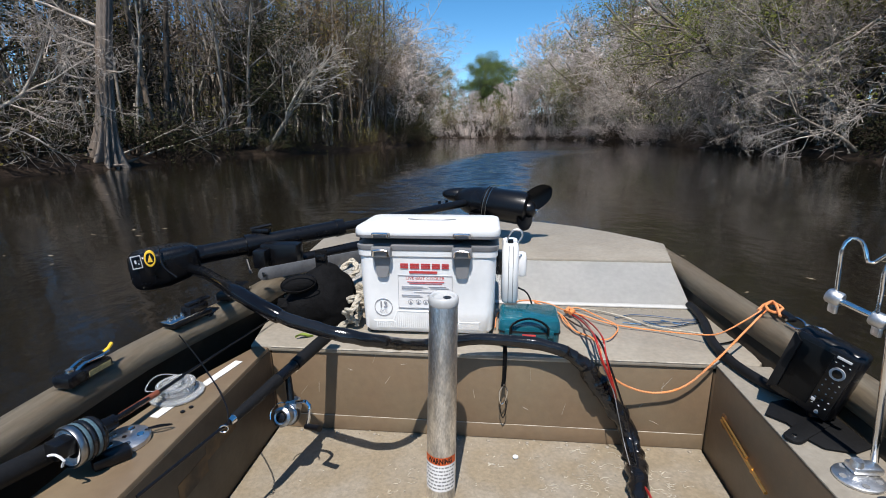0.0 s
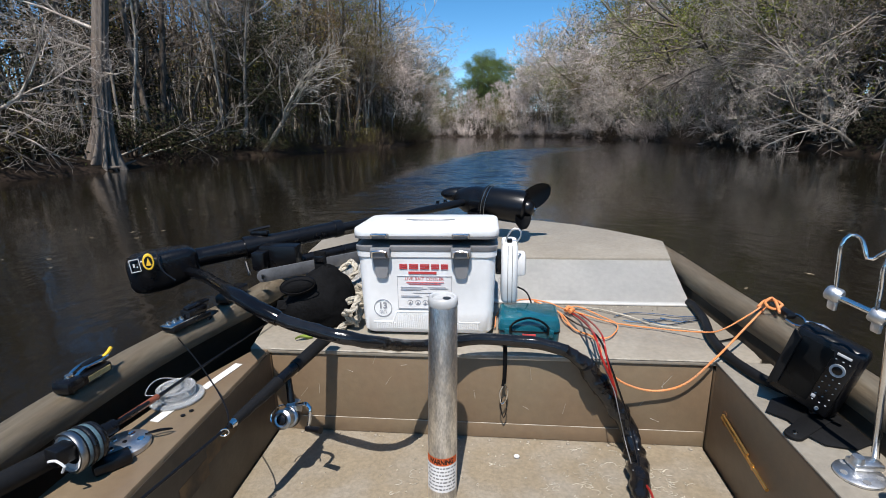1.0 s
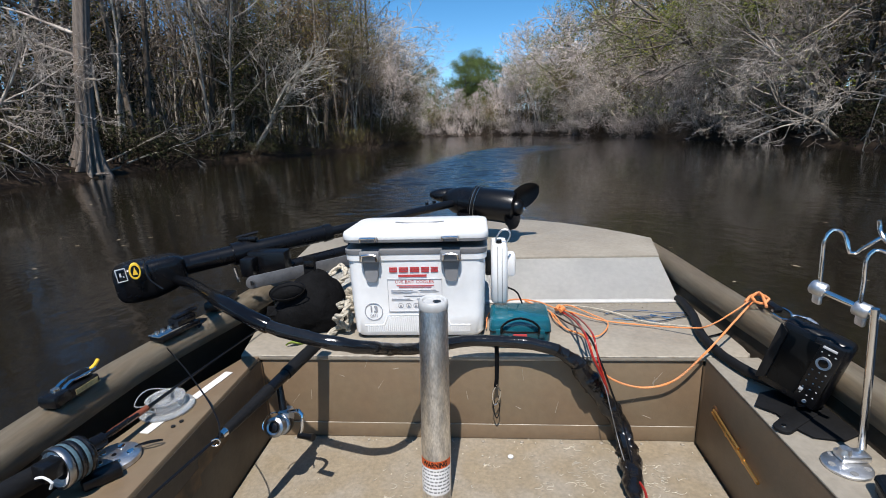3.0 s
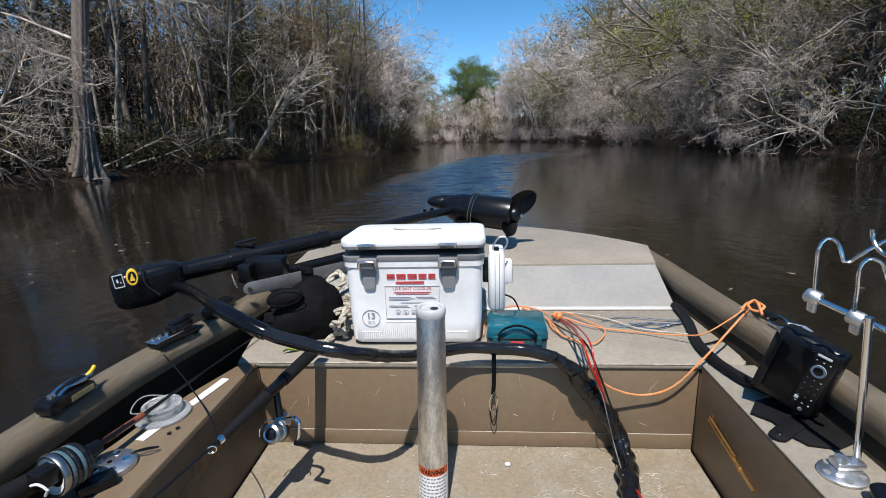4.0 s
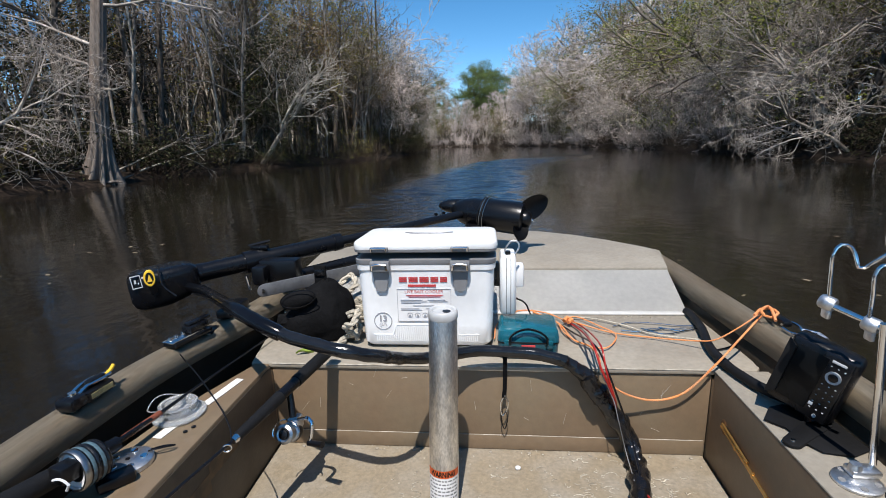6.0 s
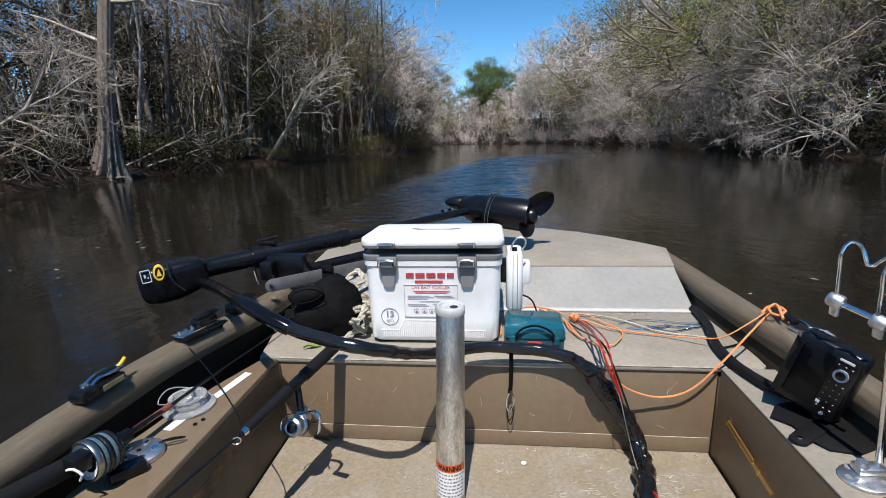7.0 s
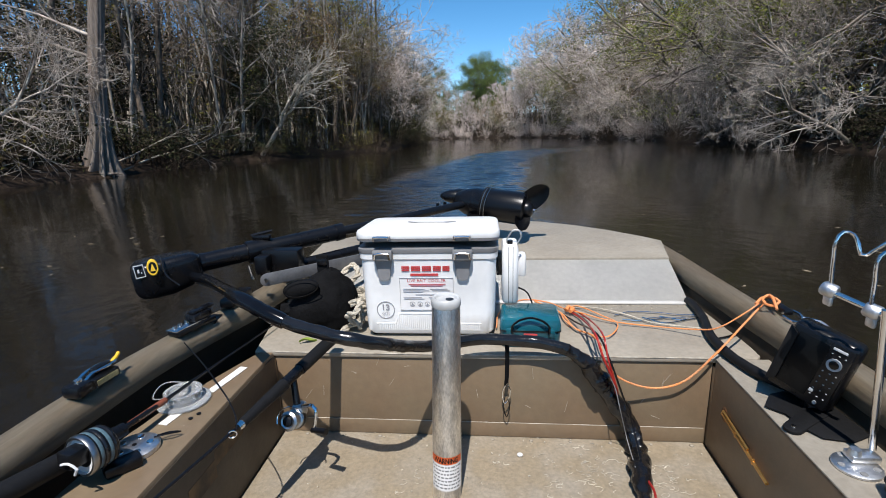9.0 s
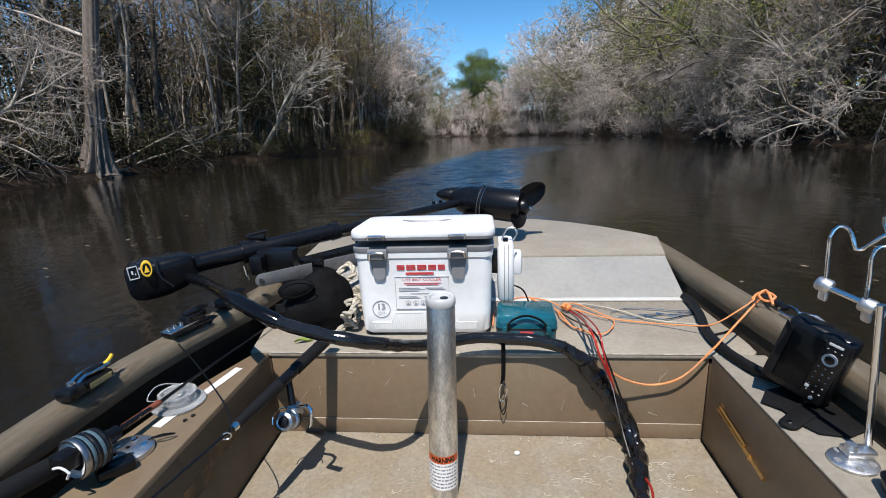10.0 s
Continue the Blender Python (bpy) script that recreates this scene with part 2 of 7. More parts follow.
def solo(name, bm, mat, label, category, kind="", smooth=40.0, aboard=True):
    me = bpy.data.meshes.new(name)
    if aboard:
        bmesh.ops.transform(bm, matrix=TRIM, verts=bm.verts)
    bm.normal_update()
    bm.to_mesh(me)
    bm.free()
    return tagged(new(name, finish(me, mat, smooth)), label, category, "", kind)


def box(bm, c, s, m=None, bevel=0.0, seg=2, taper=1.0):
    """A box of size s round c, in the frame m; taper narrows its foot."""
    made = bmesh.ops.create_cube(bm, size=1.0)["verts"]
    for v in made:
        k = taper if v.co.z < 0 else 1.0
        v.co = Vector((v.co.x * s[0] * k + c[0], v.co.y * s[1] * k + c[1], v.co.z * s[2] + c[2]))
    edges = list({e for v in made for e in v.link_edges})
    if bevel:
        r = bmesh.ops.bevel(bm, geom=edges, offset=bevel, segments=seg, profile=0.5, affect="EDGES", clamp_overlap=True)
        made = list({v for f in r["faces"] for v in f.verts} | {v for v in made if v.is_valid})
    if m:
        bmesh.ops.transform(bm, matrix=m, verts=made)
    return bm


def rod(bm, p, q, r, r2=None, n=12, cap=True):
    p, q = Vector(p), Vector(q)
    d = q - p
    m = Matrix.Translation((p + q) / 2) @ d.to_track_quat("Z", "Y").to_matrix().to_4x4()
    bmesh.ops.create_cone(bm, cap_ends=cap, cap_tris=False, segments=n, radius1=r, radius2=r if r2 is None else r2, depth=d.length, matrix=m)
    return bm


def lathe(bm, profile, m=None, n=28, caps=True):
    """A body of revolution from (radius, height) pairs."""
    rings = []
    for r, z in profile:
        rings.append([bm.verts.new((r * math.cos(2 * math.pi * k / n), r * math.sin(2 * math.pi * k / n), z)) for k in range(n)])
    for a, b in zip(rings, rings[1:]):
        for k in range(n):
            bm.faces.new((a[k], a[(k + 1) % n], b[(k + 1) % n], b[k]))
    if caps:
        bm.faces.new(rings[0][::-1])
        bm.faces.new(rings[-1])
    if m:
        bmesh.ops.transform(bm, matrix=m, verts=[v for r in rings for v in r])
    return bm


def glide(pts, step):
    """A smooth line through the points."""
    p = [Vector(a) for a in pts]
    p = [p[0] * 2 - p[1]] + p + [p[-1] * 2 - p[-2]]
    out = []
    for a, b, c, d in zip(p, p[1:], p[2:], p[3:]):
        k = max(1, int((c - b).length / step))
        for i in range(k):
            t = i / k
            out.append(0.5 * ((2 * b) + (c - a) * t + (2 * a - 5 * b + 4 * c - d) * t * t + (3 * b - a - 3 * c + d) * t ** 3))
    return out + [p[-2]]


def tube(bm, pts, r, n=8, step=0.02, smooth=True, wobble=0.0, flat=1.0, crinkle=0.0):
    line = glide(pts, step) if smooth else [Vector(a) for a in pts]
    side = Vector((0.31, 0.2, 0.93))
    rings = []
    for i, p in enumerate(line):
        d = (line[min(i + 1, len(line) - 1)] - line[max(i - 1, 0)]).normalized()
        u = (side - d * side.dot(d)).normalized()
        side = u
        w = d.cross(u)
        k = r(i / (len(line) - 1)) if callable(r) else r
        k *= 1 + wobble * noise.noise(p * 60)
        ring = [(u * math.cos(a) + w * math.sin(a) * flat) * k for a in [2 * math.pi * j / n for j in range(n)]]
        rings.append([bm.verts.new(p + q * (1 + crinkle * noise.noise((p + q) * 36))) for q in ring])
    for a, b in zip(rings, rings[1:]):
        for j in range(n):
            bm.faces.new((a[j], a[(j + 1) % n], b[(j + 1) % n], b[j]))
    bm.faces.new(rings[0][::-1])
    bm.faces.new(rings[-1])
    return bm


def slab(bm, outline, z0, z1, m=None, bevel=0.0):
    """A plate over an outline of (x, y) points."""
    low = [bm.verts.new((x, y, z0)) for x, y in outline]
    top = [bm.verts.new((x, y, z1)) for x, y in outline]
    k = len(outline)
    faces = [bm.faces.new(low[::-1]), bm.faces.new(top)]
    faces += [bm.faces.new((low[i], low[(i + 1) % k], top[(i + 1) % k], top[i])) for i in range(k)]
    made = low + top
    if bevel:
        edges = list({e for f in faces for e in f.edges})
        r = bmesh.ops.bevel(bm, geom=edges, offset=bevel, segments=2, profile=0.5, affect="EDGES", clamp_overlap=True)
        made = list({v for f in r["faces"] for v in f.verts} | {v for v in made if v.is_valid})
    if m:
        bmesh.ops.transform(bm, matrix=m, verts=made)
    return bm


def loft(bm, sections, closed=False):
    """Skin between rows of points of equal count."""
    rows = [[bm.verts.new(p) for p in s] for s in sections]
    k = len(rows[0])
    for a, b in zip(rows, rows[1:]):
        for i in range(k if closed else k - 1):
            bm.faces.new((a[i], a[(i + 1) % k], b[(i + 1) % k], b[i]))
    return rows


def B():
    return bmesh.new()


def words(text, size, mat, parent, m, name="lettering", bend=0.0, label="", width=None, bold=0.0):
    """Printed words as a thin mesh, in the x-z plane of m; bend wraps them round a post of that radius."""
    cu = bpy.data.curves.new(name, "FONT")
    cu.body, cu.size, cu.align_x, cu.align_y = text, size, "CENTER", "CENTER"
    cu.resolution_u = 2
    cu.offset = bold
    tmp = new(name, cu)
    me = bpy.data.meshes.new_from_object(tmp.evaluated_get(bpy.context.evaluated_depsgraph_get()))
    bpy.data.objects.remove(tmp)
    wide = max(v.co.x for v in me.vertices) - min(v.co.x for v in me.vertices)
    k = width / wide if width else 1.0
    for v in me.vertices:
        x, y = v.co.x * k, v.co.y
        v.co = (bend * math.sin(x / bend), -bend * math.cos(x / bend), y) if bend else (x, 0, y)
    me.transform(above(parent).inverted() @ TRIM @ m)
    ob = new(name, finish(me, mat, 0))
    ob.parent = parent
    return tagged(ob, label)


# ---- the river, its banks and the woods ----
LEVEL = -0.12  # the water's height; the boat's own datum is its keel line
LEFT_BANK = ((-13, -90), (-10.8, -25), (-10.2, 0), (-10.1, 9.7), (-9.9, 11), (-10.0, 13), (-10.3, 16), (-10.0, 19), (-8.7, 21.5),
             (-7.3, 25.4), (-6.1, 32.5), (-6.0, 45), (-6.9, 57), (-14, 66), (-32, 74), (-90, 84))
RIGHT_BANK = ((12, -90), (10.5, -25), (10.3, 0), (10.5, 13.8), (11.4, 17.7), (11.7, 21), (11.3, 26), (11.1, 33), (10.6, 42),
              (9.0, 54), (6.2, 64), (1.5, 72), (-6, 77), (-15, 82), (-32, 90), (-90, 100))


def along(bank, s):
    """A place on a bank and the way inland, by the length from its start."""
    for (ax, ay), (bx, by) in zip(bank, bank[1:]):
        d = Vector((bx - ax, by - ay))
        if s <= d.length:
            t = d.normalized()
            side = 1 if bank is LEFT_BANK else -1
            return Vector((ax, ay)) + t * s, Vector((-t.y, t.x)) * side
        s -= d.length
    return Vector(bank[-1]), Vector((0, 1))


def start_of(bank, y):
    """The length along a bank at which it first reaches y."""
    s = 0.0
    for (ax, ay), (bx, by) in zip(bank, bank[1:]):
        n = math.hypot(bx - ax, by - ay)
        if ay <= y <= by:
            return s + n * (y - ay) / (by - ay)
        s += n
    return s


def shore_distance(x, y):
    """Metres from the water's edge: positive on land."""
    ring = np.array(LEFT_BANK + RIGHT_BANK[::-1], float)
    a, b = ring, np.roll(ring, -1, 0)
    px, py = x.ravel()[:, None], y.ravel()[:, None]
    dx, dy = b[:, 0] - a[:, 0], b[:, 1] - a[:, 1]
    t = np.clip(((px - a[:, 0]) * dx + (py - a[:, 1]) * dy) / (dx * dx + dy * dy), 0, 1)
    dist = np.sqrt((px - a[:, 0] - t * dx) ** 2 + (py - a[:, 1] - t * dy) ** 2).min(1)
    over = (a[:, 1] > py) != (b[:, 1] > py)
    cross = over & (px < (b[:, 0] - a[:, 0]) * (py - a[:, 1]) / np.where(dy == 0, 1, dy) + a[:, 0])
    return np.where(cross.sum(1) % 2 == 1, -dist, dist).reshape(x.shape)


def ground_height(x, y):
    d = shore_distance(x, y)
    rough_part = 0.10 * np.sin(1.7 * x + 0.6 * y) * np.sin(1.3 * y - 0.4 * x) + 0.05 * np.sin(4.1 * x) * np.sin(3.7 * y)
    land = 0.30 * (1 - np.exp(-np.clip(d, 0, None) / 0.35)) + 0.02 * np.clip(d, 0, 40) + 0.11 * np.clip(d - 9, 0, 36) + rough_part * np.clip(d, 0, 1)
    bed = -0.05 - 0.9 * (1 - np.exp(np.clip(d, None, 0) / 1.2))
    return LEVEL + np.where(d > 0, land, bed)


def ground_at(x, y):
    return float(ground_height(np.array([[x]], float), np.array([[y]], float))[0, 0])


gx = np.concatenate([[-900, -400, -200, -120, -80, -60, -48, -40], np.arange(-34, -16, 1.2), np.arange(-16, 18, 0.5), np.arange(18, 36, 1.2), [40, 48, 60, 80, 120, 200, 400, 900]])
gy = np.concatenate([[-900, -400, -200, -100, -60, -40, -25, -15], np.arange(-10, 7, 1.5), np.arange(7, 36, 0.5), np.arange(36, 84, 1.2), [88, 95, 105, 120, 150, 250, 450, 900]])
mx, my = np.meshgrid(gx, gy)
mz = ground_height(mx, my)
nx, ny = len(gx), len(gy)
gm = bpy.data.meshes.new("ground")
gm.from_pydata(np.stack([mx, my, mz], -1).reshape(-1, 3).tolist(), [],
               [(j * nx + i, j * nx + i + 1, (j + 1) * nx + i + 1, (j + 1) * nx + i) for j in range(ny - 1) for i in range(nx - 1)])
tagged(new("ground", finish(gm, LITTER, 180)), "brown leaf-littered muddy river bank and bed", "ground", "", "structure")

bm = B()
slab(bm, ((-900, -900), (900, -900), (900, 900), (-900, 900)), LEVEL - 0.002, LEVEL)
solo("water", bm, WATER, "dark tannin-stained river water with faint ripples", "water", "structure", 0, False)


def ruffled_streak():
    """Short wind waves along the curving streak of open water, as real small waves."""
    ys, us = np.arange(4.0, 29.0, 0.028), np.linspace(-1.3, 1.3, 46)
    pu, py = np.meshgrid(us, ys)
    px = 0.0145 * (py - 8) ** 2 - 0.8 + pu * (1.2 + 0.05 * (py - 8))
    swirl = 0.25 * np.sin(0.9 * px + 0.35 * py) + 0.2 * np.sin(1.7 * px - 0.5 * py + 1.0)
    env = np.clip((1.2 - np.abs(pu + swirl * (np.abs(pu) < 1.25)) ) * 2.2, 0, 1) * np.clip((1.3 - np.abs(pu)) * 4, 0, 1)
    env *= np.clip((py - 4.2) / 3.0, 0, 1) * np.clip((28.8 - py) / 5.0, 0, 1)
    rng = np.random.RandomState(4)
    h = np.zeros_like(px)
    for _ in range(18):
        wl = rng.uniform(0.11, 0.34)
        a = rng.normal(0, 0.6)
        h += wl * np.sin(2 * np.pi / wl * (py * np.cos(a) + px * np.sin(a)) + rng.uniform(0, 6.28))
    h *= 0.0065 * env
    k = len(us)
    pts = np.stack([px, py, LEVEL - 0.004 + 0.014 * np.clip(env * 2.5, 0, 1) + h], -1).reshape(-1, 3)
    me = bpy.data.meshes.new("water_ripples")
    me.from_pydata(pts.tolist(), [], [(j * k + i, j * k + i + 1, (j + 1) * k + i + 1, (j + 1) * k + i) for j in range(len(ys) - 1) for i in range(k - 1)])
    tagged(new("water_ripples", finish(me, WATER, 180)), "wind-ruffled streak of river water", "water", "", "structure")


ruffled_streak()


class Wood:
    """Swept limbs gathered into one mesh."""

    def __init__(self, seed):
        self.v, self.f, self.rng = [], [], random.Random(seed)
        self.least = 0.0046  # the thinnest twig

    def limb(self, pts, radii, n):
        base = len(self.v)
        last = len(pts) - 1
        side = Vector((0.4, 0.3, 0.86))
        for i, p in enumerate(pts):
            d = (pts[min(i + 1, last)] - pts[max(i - 1, 0)]).normalized()
            u = (side - d * side.dot(d))
            u = u.normalized() if u.length > 1e-4 else d.orthogonal().normalized()
            w = d.cross(u)
            for j in range(n):
                a = 2 * math.pi * j / n
                self.v.append(p + (u * math.cos(a) + w * math.sin(a)) * radii[i])
        for i in range(last):
            for j in range(n):
                k = (j + 1) % n
                self.f.append((base + i * n + j, base + i * n + k, base + (i + 1) * n + k, base + (i + 1) * n + j))

    def way(self, p, d, length, steps, wob, lift):
        pts, d = [Vector(p)], Vector(d).normalized()
        r = self.rng
        for _ in range(steps):
            d = (d + Vector((r.gauss(0, wob), r.gauss(0, wob), r.gauss(0, wob) + lift))).normalized()
            pts.append(pts[-1] + d * (length / steps))
        return pts

    def leaves(self, c, spread, count, size, flat=0.7):
        r = self.rng
        for _ in range(count):
            p = Vector(c) + Vector((r.gauss(0, spread), r.gauss(0, spread), r.gauss(0, spread * flat)))
            a = Vector((r.uniform(-1, 1), r.uniform(-1, 1), r.uniform(-0.6, 0.6))).normalized()
            b = a.orthogonal().normalized()
            b.rotate(Euler((r.uniform(0, 3), r.uniform(0, 3), r.uniform(0, 3))))
            b = (b - a * b.dot(a)).normalized()
            s = size * r.uniform(0.6, 1.4)
            k = len(self.v)
            self.v += [p - a * s, p + b * s * 0.45, p + a * s, p - b * s * 0.45]
            self.f.append((k, k + 1, k + 2, k + 3))

    def mesh(self, name, mat, smooth=180.0):
        me = bpy.data.meshes.new(name)
        me.from_pydata([tuple(v) for v in self.v], [], self.f)
        return finish(me, mat, smooth)


def bough(trunk, twig, p, d, length, r, level, kids, angle, lift, tips=None, wob=0.16, reach=1.0):
    """A limb and all that grows on it; thick ones go to trunk, thin ones to twig."""
    wood = trunk if level == 0 else twig
    rng = twig.rng
    steps = (7, 5, 3, 2, 1)[level]
    pts = wood.way(p, d, length, steps, wob, lift)
    tip = 0.3 if level < 3 else 0.6
    radii = [max(r * (1 - (1 - tip) * i / steps), twig.least) for i in range(steps + 1)]
    wood.limb(pts, radii, (8, 5, 3, 3, 3)[level])
    if tips is not None and level >= len(kids) - 1:
        tips.append(pts[-1])
    if level < len(kids):
        for _ in range(kids[level]):
            t = rng.uniform(0.22 if level else 0.35, 1.0)
            i = min(int(t * steps), steps - 1)
            at = pts[i].lerp(pts[i + 1], t * steps - i)
            on = (pts[i + 1] - pts[i]).normalized()
            turn = on.orthogonal().normalized()
            turn.rotate(Matrix.Rotation(rng.uniform(0, 6.283), 3, on))
            a = radians(rng.uniform(*angle))
            way = on * math.cos(a) + turn * math.sin(a)
            bough(trunk, twig, at, way, length * reach * rng.uniform(0.42, 0.68) * (1.1 - 0.35 * t), max(radii[i] * rng.uniform(0.45, 0.62), 0.004),
                  level + 1, kids, angle, lift * 0.6, tips, wob * 1.1)


def make_tree(name, label, category, m, pieces, group):
    ob = thing(name, label, category, m, group, aboard=False)
    for pname, me in pieces:
        o = new(pname, me)
        o.parent = ob
    return ob


def bare_tree_pieces(seed, height, r, lean, kids=(8, 6, 5, 4), angle=(28, 70), lift=0.03, twigs=None, least=0.0046):
    t, w = Wood(seed), Wood(seed + 50)
    t.least = w.least = least
    bough(t, w, (0, 0, -0.25), (lean, 0, 1), height, r, 0, kids, angle, lift)
    return [("trunk", t.mesh("trunk", BARK_PALE)), ("crown", w.mesh("crown", twigs or TWIG))]


def slim_tree_pieces(seed, height, r, leaf=None, bark=None, wob=0.05):
    t, w, f = Wood(seed), Wood(seed + 50), Wood(seed + 90)
    tips = []
    pts = t.way((0, 0, -0.2), (t.rng.gauss(0, 0.07), t.rng.gauss(0, 0.07), 1), height, 8, wob, 0.03)
    t.limb(pts, [r * (1.25 if i == 0 else 1 - 0.07 * i) for i in range(9)], 7)
    for _ in range(9):
        i = t.rng.randrange(2, 8)
        bough(w, w, pts[i], (t.rng.uniform(-1, 1), t.rng.uniform(-1, 1), 0.5), height * t.rng.uniform(0.12, 0.26), r * 0.3, 2, (0, 0, 4, 3), (25, 70), 0.04, tips, 0.2)
    out = [("trunk", t.mesh("trunk", bark or BARK_DARK)), ("crown", w.mesh("crown", TWIG_DIM))]
    if leaf:
        for p in tips:
            if t.rng.random() < 0.75:
                f.leaves(p, 0.10, 9, 0.030)
        out.append(("foliage", f.mesh("foliage", leaf, 0)))
    return out


def leafy_tree_pieces(seed, height, r, leaf, clumps, spread, limbs=14):
    t, w, f = Wood(seed), Wood(seed + 50), Wood(seed + 90)
    tips = []
    bough(t, w, (0, 0, -0.25), (t.rng.gauss(0, 0.08), t.rng.gauss(0, 0.08), 1), height, r, 0, (limbs, 6), (40, 80), 0.03, tips, 0.16, 0.52)
    for p in tips:
        f.leaves(p, spread, clumps, 0.044)
    return [("trunk", t.mesh("trunk", BARK_DARK)), ("crown", w.mesh("crown", TWIG_DIM)), ("foliage", f.mesh("foliage", leaf, 0))]


def brush_pieces(seed, height, stems, leaf=None, count=4, twigs=None):
    w, f = Wood(seed), Wood(seed + 90)
    w.least = 0.009 if twigs else 0.0046
    tips = []
    for _ in range(stems):
        a = w.rng.uniform(0, 6.283)
        q = w.rng.uniform(0.1, 0.9)
        bough(w, w, (math.cos(a) * 0.4 * q, math.sin(a) * 0.4 * q, -0.15), (math.cos(a) * q, math.sin(a) * q, w.rng.uniform(0.5, 1.2)),
              height * w.rng.uniform(0.5, 1.1), 0.012, 2, (0, 0, 5, 2), (20, 65), 0.0, tips, 0.2)
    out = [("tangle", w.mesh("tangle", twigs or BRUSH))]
    if leaf:
        for p in tips[::2]:
            f.leaves(p, 0.10, count, 0.04)
        out.append(("foliage", f.mesh("foliage", leaf, 0)))
    return out


KINDS = {}


def plant(kind, x, y, turn, size=1.0, lean=0.0, tilt_to=0.0):
    """Stand one more of a kind on the ground; the first sets the meshes."""
    name, label, category, maker, group = WOODS[kind]
    z = ground_at(x, y)
    m = Matrix.Translation((x, y, z)) @ Matrix.Rotation(tilt_to, 4, "Z") @ Matrix.Rotation(lean, 4, "Y") @ Matrix.Rotation(turn, 4, "Z") @ Matrix.Scale(size, 4)
    if kind not in KINDS:
        KINDS[kind] = make_tree(name, label, category, m, maker(), group)
        return KINDS[kind]
    ob = copy_thing(KINDS[kind], Matrix())
    ob.matrix_basis = m
    return ob


BANK_GROUP, BACK_GROUP, LEAF_GROUP, BRUSH_GROUP = "bare trees on the banks", "slim trees in the woods", "leafy trees in the woods", "brush along the banks"
